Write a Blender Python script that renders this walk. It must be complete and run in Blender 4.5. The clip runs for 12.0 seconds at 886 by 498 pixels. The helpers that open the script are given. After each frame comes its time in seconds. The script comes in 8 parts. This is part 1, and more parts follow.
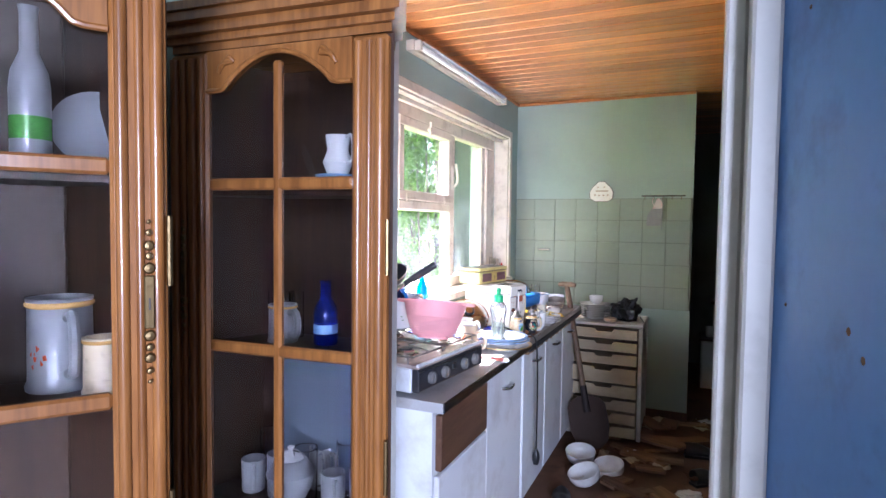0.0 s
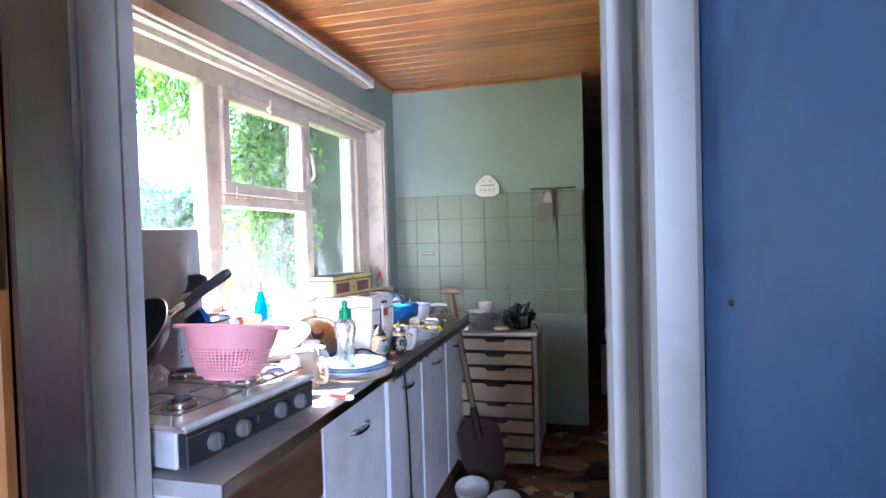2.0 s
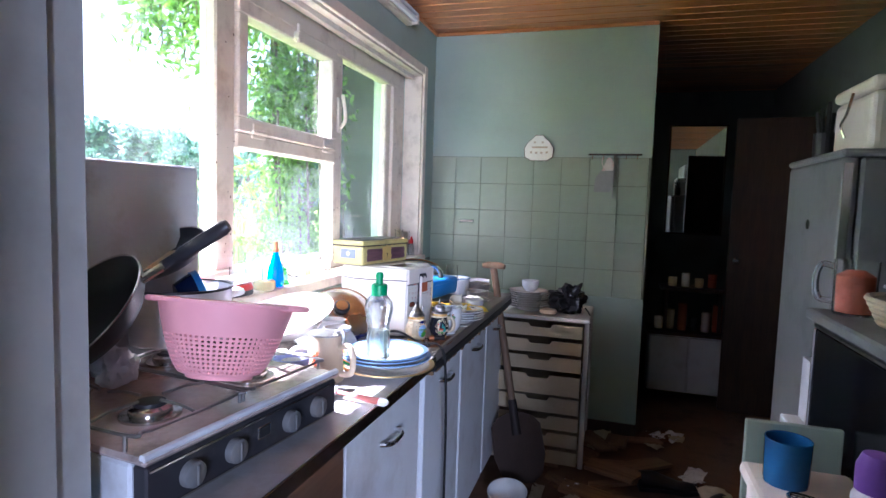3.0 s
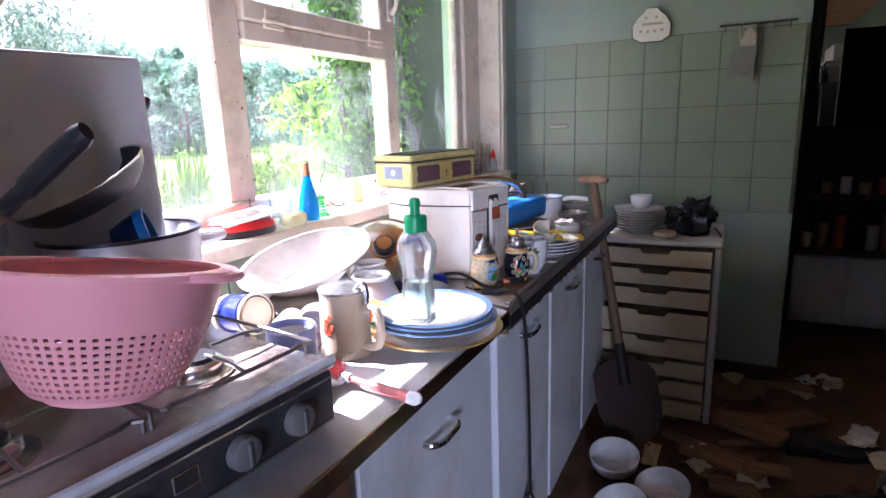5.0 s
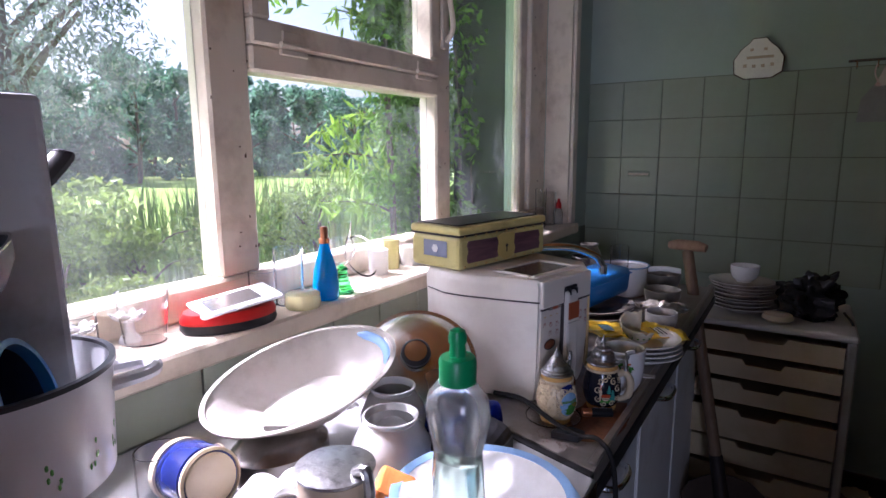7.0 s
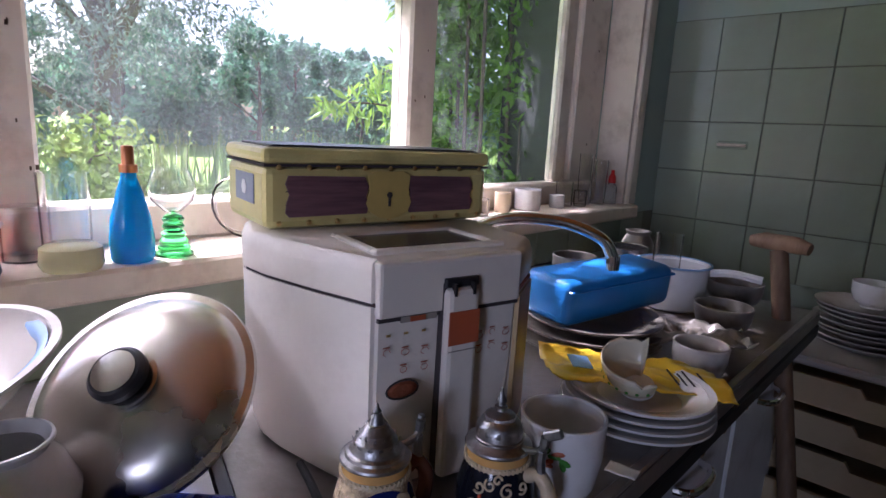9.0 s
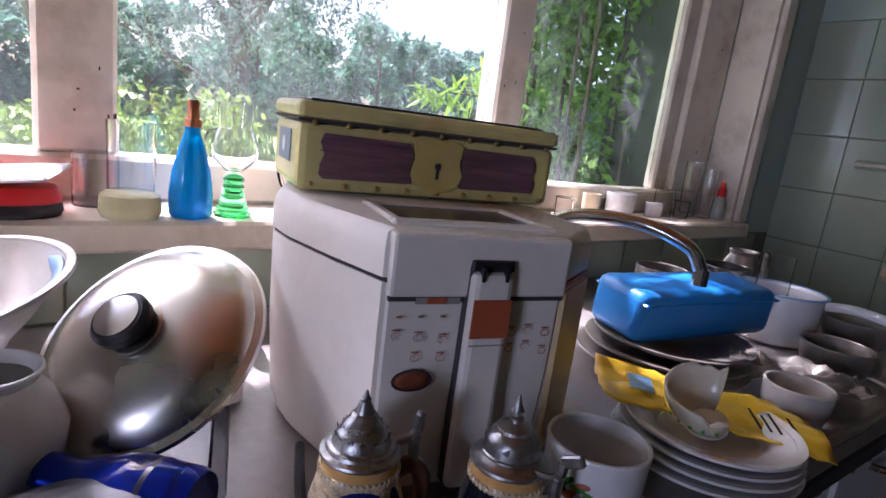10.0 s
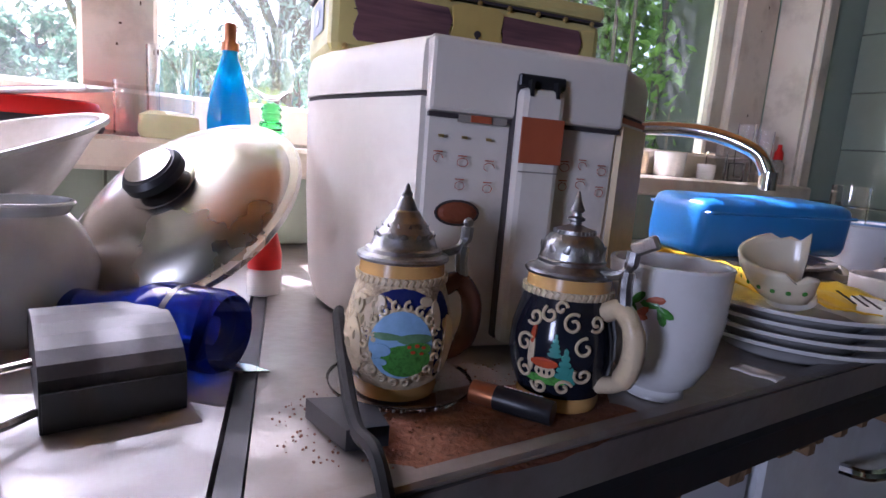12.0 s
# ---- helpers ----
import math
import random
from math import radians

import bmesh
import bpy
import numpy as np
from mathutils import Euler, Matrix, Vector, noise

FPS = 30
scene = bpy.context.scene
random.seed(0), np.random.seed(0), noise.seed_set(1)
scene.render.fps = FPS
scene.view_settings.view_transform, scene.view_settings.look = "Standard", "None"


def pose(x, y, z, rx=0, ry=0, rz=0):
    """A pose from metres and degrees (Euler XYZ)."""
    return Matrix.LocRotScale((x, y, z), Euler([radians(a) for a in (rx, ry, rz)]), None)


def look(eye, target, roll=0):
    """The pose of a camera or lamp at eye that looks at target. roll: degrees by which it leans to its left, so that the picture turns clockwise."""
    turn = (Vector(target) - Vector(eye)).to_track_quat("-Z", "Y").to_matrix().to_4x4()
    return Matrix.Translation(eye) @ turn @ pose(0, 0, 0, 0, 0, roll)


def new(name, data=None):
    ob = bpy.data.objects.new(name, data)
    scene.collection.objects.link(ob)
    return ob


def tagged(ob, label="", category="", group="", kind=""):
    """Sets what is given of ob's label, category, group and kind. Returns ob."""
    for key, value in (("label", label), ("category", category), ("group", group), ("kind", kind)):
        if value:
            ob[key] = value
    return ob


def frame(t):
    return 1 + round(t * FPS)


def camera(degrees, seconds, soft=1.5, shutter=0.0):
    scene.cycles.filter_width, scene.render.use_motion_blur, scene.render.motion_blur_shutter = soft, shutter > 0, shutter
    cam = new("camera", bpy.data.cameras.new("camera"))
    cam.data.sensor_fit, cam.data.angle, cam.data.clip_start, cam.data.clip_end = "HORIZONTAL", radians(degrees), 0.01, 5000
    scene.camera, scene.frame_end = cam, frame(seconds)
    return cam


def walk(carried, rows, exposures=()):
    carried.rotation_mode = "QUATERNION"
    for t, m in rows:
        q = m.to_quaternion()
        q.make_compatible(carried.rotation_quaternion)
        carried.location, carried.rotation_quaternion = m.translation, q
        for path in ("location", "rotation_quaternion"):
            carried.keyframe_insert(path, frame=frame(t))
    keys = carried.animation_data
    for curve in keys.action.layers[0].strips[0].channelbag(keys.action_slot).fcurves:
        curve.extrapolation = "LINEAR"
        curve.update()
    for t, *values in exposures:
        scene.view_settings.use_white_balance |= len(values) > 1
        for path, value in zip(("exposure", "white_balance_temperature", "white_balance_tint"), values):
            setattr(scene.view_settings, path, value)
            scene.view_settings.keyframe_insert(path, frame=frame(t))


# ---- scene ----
cam = camera(76.0, 12.0)
PATH = [
    (0, (1.291, -0.313, 1.393), (0.479, 1.513, 1.303), 0.7),
    (0.5, (1.343, -0.205, 1.361), (0.711, 1.691, 1.287), -1.5),
    (1, (1.388, -0.024, 1.338), (0.829, 1.895, 1.286), -2.7),
    (1.5, (1.402, 0.101, 1.329), (0.886, 2.034, 1.301), -2.7),
    (2, (1.321, 0.274, 1.327), (0.808, 2.206, 1.277), -1.6),
    (2.5, (1.175, 0.53, 1.312), (0.639, 2.453, 1.191), 0.9),
    (3, (1.102, 0.646, 1.301), (0.523, 2.554, 1.142), 1.9),
    (3.5, (1.087, 0.797, 1.289), (0.422, 2.669, 1.059), 0.6),
    (3.7, (1.113, 0.874, 1.262), (0.411, 2.723, 0.97), -0.4),
    (5.3, (1.012, 1.143, 1.251), (0.053, 2.843, 0.814), -2.6),
    (5.5, (1.024, 1.162, 1.259), (0.016, 2.839, 0.846), -2.8),
    (6, (0.931, 1.241, 1.275), (-0.122, 2.896, 0.885), -1.7),
    (6.5, (0.878, 1.38, 1.288), (-0.19, 3.029, 0.916), -1.1),
    (7, (0.833, 1.464, 1.306), (-0.222, 3.128, 0.965), -0.4),
    (8.8, (0.839, 2.026, 1.212), (-0.457, 3.507, 0.856), 2.8),
    (9, (0.815, 2.047, 1.192), (-0.516, 3.485, 0.792), 3.1),
    (9.5, (0.766, 2.091, 1.171), (-0.669, 3.414, 0.735), 5.1),
    (10, (0.808, 2.131, 1.163), (-0.749, 3.312, 0.741), 7.4),
    (10.5, (0.813, 2.167, 1.075), (-0.806, 3.27, 0.674), 4.9),
    (11, (0.812, 2.159, 1.011), (-0.83, 3.245, 0.657), 4.2),
    (11.5, (0.813, 2.15, 0.984), (-0.844, 3.226, 0.672), 3.9),
    (12, (0.81, 2.146, 1.01), (-0.853, 3.209, 0.684), 4.6),
]
KELVIN, TINT = 5600, 28
EXPOSURES = [(t, stops, KELVIN - (350 if 2 <= t <= 4 else 0), TINT + (7 if t > 4 else 0)) for t, stops in ((0, 3.9), (1.5, 3.9), (2.0, 3.7), (2.5, 3.45), (3.0, 3.3), (3.5, 3.05), (5.5, 2.7), (6.0, 2.4), (6.5, 1.9), (7.0, 1.5), (9, 1.6), (10, 1.8), (10.5, 2.0), (12, 2.4))]
walk(cam, [(t, look(eye, target, roll)) for t, eye, target, roll in PATH], EXPOSURES)

# ---- daylight ----
SUN_TO = Vector((0.60, 0.13, -0.785)).normalized()
world = bpy.data.worlds.new("sky")
world.use_nodes = True
scene.world = world
wn = world.node_tree.nodes
sky = wn.new("ShaderNodeTexSky")
sky.sky_type = "NISHITA"
sky.sun_disc = False
sky.dust_density = 4.0
sky.sun_elevation = math.asin(-SUN_TO.z)
sky.sun_rotation = math.atan2(-SUN_TO.x, -SUN_TO.y)
wn["Background"].inputs[1].default_value = 0.105
world.node_tree.links.new(sky.outputs[0], wn["Background"].inputs[0])
sun_data = bpy.data.lights.new("sun", "SUN")
sun_data.energy, sun_data.angle, sun_data.color = 5.0, radians(0.5), (1.0, 0.96, 0.90)
sun = new("sun", sun_data)
sun.matrix_world = look((-12, -5, 20), Vector((-12, -5, 20)) + SUN_TO)
# daylight through the living room's window, behind the first eye
win_data = bpy.data.lights.new("living_window_sky", "AREA")
win_data.shape, win_data.size, win_data.size_y, win_data.energy, win_data.color = "RECTANGLE", 0.9, 1.2, 20.0, (0.80, 0.90, 1.0)
win_light = new("living_window_sky", win_data)
win_light.matrix_world = look((2.5, -2.64, 1.45), (1.0, 0.9, 1.15))


# ---- materials ----
def mat(name, color, rough=0.6, metal=0.0, var=0.15, scale=12.0, bump=0.05, fine=90.0, dirt=None, dirt_amount=0.0, dirt_scale=4.0, trans=0.0, ior=1.45, coat=0.0, rvar=0.0):
    m = bpy.data.materials.new(name)
    m.use_nodes = True
    n, l = m.node_tree.nodes, m.node_tree.links
    b = n["Principled BSDF"]
    co = n.new("ShaderNodeTexCoord")
    big = n.new("ShaderNodeTexNoise")
    big.inputs["Scale"].default_value, big.inputs["Detail"].default_value = scale, 5.0
    l.new(co.outputs["Object"], big.inputs["Vector"])
    small = n.new("ShaderNodeTexNoise")
    small.inputs["Scale"].default_value, small.inputs["Detail"].default_value = fine, 3.0
    l.new(co.outputs["Object"], small.inputs["Vector"])
    info = n.new("ShaderNodeObjectInfo")
    mix = n.new("ShaderNodeMix")
    mix.data_type = "RGBA"
    c = Vector(color)
    mix.inputs[6].default_value = (*(c * (1 - var)), 1)
    mix.inputs[7].default_value = (*[min(1, v * (1 + var)) for v in c], 1)
    add = n.new("ShaderNodeMath")
    add.operation = "MULTIPLY_ADD"
    add.inputs[1].default_value = 0.45
    l.new(small.outputs[0], add.inputs[0])
    half = n.new("ShaderNodeMath")
    half.operation = "MULTIPLY"
    half.inputs[1].default_value = 0.6
    l.new(big.outputs[0], half.inputs[0])
    l.new(half.outputs[0], add.inputs[2])
    l.new(add.outputs[0], mix.inputs[0])
    out = mix.outputs[2]
    if dirt:
        d = n.new("ShaderNodeTexNoise")
        d.inputs["Scale"].default_value, d.inputs["Detail"].default_value = dirt_scale, 7.0
        d.inputs["Roughness"].default_value = 0.65
        l.new(co.outputs["Object"], d.inputs["Vector"])
        ramp = n.new("ShaderNodeMapRange")
        ramp.inputs[1].default_value, ramp.inputs[2].default_value, ramp.inputs[4].default_value = 0.5, 0.72, dirt_amount
        l.new(d.outputs[0], ramp.inputs[0])
        dm = n.new("ShaderNodeMix")
        dm.data_type = "RGBA"
        dm.inputs[7].default_value = (*dirt, 1)
        l.new(ramp.outputs[0], dm.inputs[0])
        l.new(out, dm.inputs[6])
        out = dm.outputs[2]
    l.new(out, b.inputs["Base Color"])
    b.inputs["Roughness"].default_value, b.inputs["Metallic"].default_value = rough, metal
    if rvar:
        rr = n.new("ShaderNodeMapRange")
        rr.inputs[3].default_value, rr.inputs[4].default_value = max(0.02, rough - rvar), min(1, rough + rvar)
        l.new(big.outputs[0], rr.inputs[0])
        l.new(rr.outputs[0], b.inputs["Roughness"])
    b.inputs["Transmission Weight"].default_value, b.inputs["IOR"].default_value = trans, ior
    b.inputs["Coat Weight"].default_value = coat
    if bump:
        bp = n.new("ShaderNodeBump")
        bp.inputs["Strength"].default_value, bp.inputs["Distance"].default_value = bump, 0.01
        l.new(add.outputs[0], bp.inputs["Height"])
        l.new(bp.outputs[0], b.inputs["Normal"])
    return m


def wood(name, dark, light, axis=2, scale=9.0, rough=0.45, knots=True, coat=0.0, piece_var=0.25):
    m = bpy.data.materials.new(name)
    m.use_nodes = True
    n, l = m.node_tree.nodes, m.node_tree.links
    b = n["Principled BSDF"]
    co = n.new("ShaderNodeTexCoord")
    info = n.new("ShaderNodeObjectInfo")
    shift = n.new("ShaderNodeVectorMath")
    shift.operation = "ADD"
    geo = n.new("ShaderNodeNewGeometry")
    rnd = n.new("ShaderNodeMath")
    rnd.operation = "MULTIPLY_ADD"
    rnd.inputs[1].default_value = 31.0
    l.new(info.outputs["Random"], rnd.inputs[0])
    isl = n.new("ShaderNodeMath")
    isl.operation = "MULTIPLY"
    isl.inputs[1].default_value = 17.0
    l.new(geo.outputs["Random Per Island"], isl.inputs[0])
    l.new(isl.outputs[0], rnd.inputs[2])
    l.new(co.outputs["Object"], shift.inputs[0])
    l.new(rnd.outputs[0], shift.inputs[1])
    mp = n.new("ShaderNodeMapping")
    st = [scale, scale, scale]
    st[axis] = scale * 0.09
    mp.inputs["Scale"].default_value = st
    l.new(shift.outputs[0], mp.inputs["Vector"])
    g = n.new("ShaderNodeTexNoise")
    g.inputs["Scale"].default_value, g.inputs["Detail"].default_value, g.inputs["Distortion"].default_value = 2.2, 6.0, 1.2
    l.new(mp.outputs[0], g.inputs["Vector"])
    f = n.new("ShaderNodeTexNoise")
    f.inputs["Scale"].default_value, f.inputs["Detail"].default_value = 14.0, 4.0
    l.new(mp.outputs[0], f.inputs["Vector"])
    s = n.new("ShaderNodeMath")
    s.operation = "MULTIPLY_ADD"
    s.inputs[1].default_value = 0.4
    l.new(f.outputs[0], s.inputs[0])
    h = n.new("ShaderNodeMath")
    h.operation = "MULTIPLY"
    h.inputs[1].default_value = 0.62
    l.new(g.outputs[0], h.inputs[0])
    l.new(h.outputs[0], s.inputs[2])
    ramp = n.new("ShaderNodeMapRange")
    ramp.inputs[1].default_value, ramp.inputs[2].default_value = 0.32, 0.68
    l.new(s.outputs[0], ramp.inputs[0])
    mix = n.new("ShaderNodeMix")
    mix.data_type = "RGBA"
    mix.inputs[6].default_value, mix.inputs[7].default_value = (*dark, 1), (*light, 1)
    l.new(ramp.outputs[0], mix.inputs[0])
    out = mix.outputs[2]
    if knots:
        v = n.new("ShaderNodeTexVoronoi")
        v.inputs["Scale"].default_value = 1.0
        mk = n.new("ShaderNodeMapping")
        ks = [6.0, 6.0, 6.0]
        ks[axis] = 2.6
        mk.inputs["Scale"].default_value = ks
        l.new(shift.outputs[0], mk.inputs["Vector"])
        l.new(mk.outputs[0], v.inputs["Vector"])
        kr = n.new("ShaderNodeMapRange")
        kr.inputs[1].default_value, kr.inputs[2].default_value, kr.inputs[3].default_value, kr.inputs[4].default_value = 0.03, 0.10, 0.75, 0.0
        l.new(v.outputs["Distance"], kr.inputs[0])
        km = n.new("ShaderNodeMix")
        km.data_type = "RGBA"
        km.inputs[7].default_value = (*(Vector(dark) * 0.3), 1)
        l.new(kr.outputs[0], km.inputs[0])
        l.new(out, km.inputs[6])
        out = km.outputs[2]
    hsv = n.new("ShaderNodeHueSaturation")
    vr = n.new("ShaderNodeMapRange")
    vr.inputs[3].default_value, vr.inputs[4].default_value = 1 - piece_var, 1 + piece_var
    wr = n.new("ShaderNodeMath")
    wr.operation = "FRACT"
    l.new(rnd.outputs[0], wr.inputs[0])
    l.new(wr.outputs[0], vr.inputs[0])
    l.new(vr.outputs[0], hsv.inputs["Value"])
    l.new(out, hsv.inputs["Color"])
    l.new(hsv.outputs[0], b.inputs["Base Color"])
    b.inputs["Roughness"].default_value, b.inputs["Coat Weight"].default_value = rough, coat
    bp = n.new("ShaderNodeBump")
    bp.inputs["Strength"].default_value, bp.inputs["Distance"].default_value = 0.12, 0.004
    l.new(s.outputs[0], bp.inputs["Height"])
    l.new(bp.outputs[0], b.inputs["Normal"])
    return m


def glass(name, color=(1, 1, 1), rough=0.02, ior=1.45):
    m = bpy.data.materials.new(name)
    m.use_nodes = True
    n, l = m.node_tree.nodes, m.node_tree.links
    b = n["Principled BSDF"]
    b.inputs["Base Color"].default_value = (*color, 1)
    b.inputs["Roughness"].default_value, b.inputs["Transmission Weight"].default_value, b.inputs["IOR"].default_value = rough, 1.0, ior
    return m


M_MINT = mat("mint_wall_paint", (0.335, 0.42, 0.35), 0.7, var=0.05, scale=3, bump=0.04, fine=60, dirt=(0.25, 0.29, 0.24), dirt_amount=0.35, dirt_scale=2.2)
M_TILE = mat("mint_glazed_tile", (0.30, 0.35, 0.265), 0.16, var=0.06, scale=8, bump=0.015, fine=30, dirt=(0.20, 0.23, 0.15), dirt_amount=0.3, dirt_scale=5, rvar=0.06)
M_GROUT = mat("dark_grout", (0.16, 0.17, 0.13), 0.9, var=0.25, scale=20, bump=0.1)
M_CREAM = mat("cream_gloss_paint", (0.70, 0.62, 0.50), 0.4, var=0.06, scale=6, bump=0.05, fine=40, dirt=(0.30, 0.22, 0.14), dirt_amount=0.55, dirt_scale=9)
M_WHITEPAINT = mat("white_door_paint", (0.58, 0.57, 0.53), 0.4, var=0.05, scale=5, bump=0.06, fine=50, dirt=(0.38, 0.36, 0.33), dirt_amount=0.5, dirt_scale=7)
M_BLUE = mat("blue_wall_paint", (0.09, 0.245, 0.57), 0.55, var=0.12, scale=2.5, bump=0.06, fine=50, dirt=(0.03, 0.06, 0.20), dirt_amount=0.5, dirt_scale=6)
M_PINE = wood("varnished_pine_board", (0.36, 0.115, 0.03), (0.66, 0.27, 0.08), axis=0, rough=0.28, coat=0.2)
M_OAK = wood("varnished_oak", (0.13, 0.045, 0.011), (0.33, 0.135, 0.034), axis=2, rough=0.3, knots=False, coat=0.3, piece_var=0.1)
M_DARKWOOD = wood("dark_brown_wood", (0.03, 0.014, 0.008), (0.07, 0.032, 0.018), axis=2, rough=0.4, knots=False)
# dark brown oak, darkened further for the shade inside the cabinets
M_INOAK = wood("shade_darkened_oak", (0.022, 0.010, 0.005), (0.055, 0.025, 0.012), axis=2, rough=0.5, knots=False, piece_var=0.1)
M_DRAWERFRONT = wood("brown_drawer_wood", (0.05, 0.022, 0.012), (0.11, 0.055, 0.03), axis=1, rough=0.5, knots=False)
M_FLOOR = mat("dirty_brown_floor", (0.16, 0.085, 0.05), 0.8, var=0.35, scale=5, bump=0.2, fine=60, dirt=(0.05, 0.035, 0.025), dirt_amount=0.8, dirt_scale=6)
M_CABWHITE = mat("white_cabinet_lacquer", (0.66, 0.68, 0.70), 0.4, var=0.05, scale=5, bump=0.03, dirt=(0.32, 0.28, 0.24), dirt_amount=0.45, dirt_scale=6)
M_TOP = mat("worn_grey_worktop", (0.38, 0.38, 0.38), 0.42, var=0.14, scale=9, bump=0.05, fine=120, dirt=(0.22, 0.17, 0.12), dirt_amount=0.65, dirt_scale=7)
M_SINK = mat("dirty_sink_unit", (0.24, 0.215, 0.195), 0.36, metal=0.35, var=0.35, scale=9, bump=0.12, fine=80, dirt=(0.13, 0.075, 0.045), dirt_amount=0.6, dirt_scale=6, rvar=0.15)
M_STEEL = mat("brushed_steel", (0.60, 0.57, 0.53), 0.2, metal=1.0, var=0.06, scale=10, bump=0.01, dirt=(0.34, 0.29, 0.24), dirt_amount=0.3, dirt_scale=8)
M_CHROME = mat("chrome", (0.75, 0.75, 0.75), 0.1, metal=1.0, var=0.04, bump=0.0)
M_BLACK = mat("black_plastic", (0.018, 0.018, 0.02), 0.35, var=0.2, bump=0.02)
M_PANBLACK = mat("black_pan_coating", (0.02, 0.02, 0.022), 0.42, var=0.3, bump=0.03, scale=20)
M_GLASS = glass("clear_glass")


# ---- building helpers ----
def part(name, bm, material, parent=None, label="", smooth=False, m=None):
    me = bpy.data.meshes.new(name)
    bmesh.ops.recalc_face_normals(bm, faces=bm.faces)
    bm.to_mesh(me)
    bm.free()
    me.materials.append(material)
    if smooth:
        me.shade_smooth()
        me.set_sharp_from_angle(angle=radians(38))
    ob = new(name, me)
    if parent:
        ob.parent = parent
    if m:
        ob.matrix_basis = m
    if label:
        ob["label"] = label
    return ob


def thing(name, m, label, category, group=""):
    ob = new(name)
    ob.empty_display_size = 0.05
    ob.matrix_basis = m if isinstance(m, Matrix) else pose(*m)
    return tagged(ob, label, category, group)


def structure(name, bm, material, label="", smooth=False):
    return tagged(part(name, bm, material, smooth=smooth), label, kind="structure")


def box(lo, hi, bev=0.0, bm=None, seg=1):
    bm = bm or bmesh.new()
    vs = bmesh.ops.create_cube(bm, size=1.0)["verts"]
    lo, hi = Vector(lo), Vector(hi)
    for v in vs:
        v.co = Vector([(lo[i] + hi[i]) / 2 + v.co[i] * (hi[i] - lo[i]) for i in range(3)])
    if bev:
        es = {e for v in vs for e in v.link_edges}
        bmesh.ops.bevel(bm, geom=list(es), offset=bev, segments=seg, affect="EDGES", profile=0.5)
    return bm


def lathe(profile, seg=32, bm=None, m=None, sx=1.0, sy=1.0):
    """Turns a profile of (radius, height) round the z axis; a profile that ends off the axis closes into a ring."""
    bm = bm or bmesh.new()
    rings = []
    for r, z in profile:
        if r < 1e-5:
            rings.append([bm.verts.new((0, 0, z))])
        else:
            rings.append([bm.verts.new((r * sx * math.cos(2 * math.pi * i / seg), r * sy * math.sin(2 * math.pi * i / seg), z)) for i in range(seg)])
    for a, b in zip(rings, rings[1:]):
        for i in range(seg):
            j = (i + 1) % seg
            if len(a) == 1 and len(b) > 1:
                bm.faces.new((a[0], b[j], b[i]))
            elif len(b) == 1 and len(a) > 1:
                bm.faces.new((a[i], a[j], b[0]))
            elif len(a) > 1:
                bm.faces.new((a[i], a[j], b[j], b[i]))
    if len(rings[0]) > 1 and len(rings[-1]) > 1:
        for i in range(seg):
            j = (i + 1) % seg
            bm.faces.new((rings[-1][i], rings[-1][j], rings[0][j], rings[0][i]))
    if m:
        for ring in rings:
            for v in ring:
                v.co = m @ v.co
    return bm


def tube(points, r, seg=8, bm=None, flat=1.0):
    """A round bar along points; r is a number or one radius a point."""
    bm = bm or bmesh.new()
    pts = [Vector(p) for p in points]
    rs = r if isinstance(r, (list, tuple)) else [r] * len(pts)
    side = None
    rings = []
    for i, p in enumerate(pts):
        d = (pts[min(i + 1, len(pts) - 1)] - pts[max(i - 1, 0)]).normalized()
        if side is None:
            side = d.orthogonal().normalized()
        side = (side - d * side.dot(d)).normalized()
        up = d.cross(side)
        rings.append([bm.verts.new(p + (side * math.cos(2 * math.pi * k / seg) + up * flat * math.sin(2 * math.pi * k / seg)) * rs[i]) for k in range(seg)])
    for a, b in zip(rings, rings[1:]):
        for k in range(seg):
            j = (k + 1) % seg
            bm.faces.new((a[k], a[j], b[j], b[k]))
    bm.faces.new(rings[0])
    bm.faces.new(rings[-1])
    return bm


def curve(points, n=8):
    """Smooth points through control points (Catmull-Rom)."""
    p = [Vector(q) for q in points]
    p = [2 * p[0] - p[1]] + p + [2 * p[-1] - p[-2]]
    out = []
    for i in range(1, len(p) - 2):
        for k in range(n):
            t = k / n
            out.append(0.5 * ((2 * p[i]) + (p[i + 1] - p[i - 1]) * t + (2 * p[i - 1] - 5 * p[i] + 4 * p[i + 1] - p[i + 2]) * t * t + (3 * p[i] - p[i - 1] - 3 * p[i + 1] + p[i + 2]) * t ** 3))
    return out + [p[-2]]


def prism(outline, h, bm=None, m=None):
    """A plate with that outline (x, y), h thick along z."""
    bm = bm or bmesh.new()
    a = [bm.verts.new((x, y, 0)) for x, y in outline]
    b = [bm.verts.new((x, y, h)) for x, y in outline]
    n = len(a)
    bm.faces.new(a[::-1])
    bm.faces.new(b)
    for i in range(n):
        j = (i + 1) % n
        bm.faces.new((a[i], a[j], b[j], b[i]))
    if m:
        for v in a + b:
            v.co = m @ v.co
    return bm


def ring_profile(r, z, t):
    """The closed wall of an open vessel: outside profile (r, z) bottom to top, then inside back down."""
    out = list(zip(r, z))
    inner = [(max(0.0, rr - t), zz) for rr, zz in out[::-1] if zz > z[0] + t]
    return [(0, z[0])] + out + inner + [(max(0.0, r[0] - t), z[0] + t), (0, z[0] + t)]


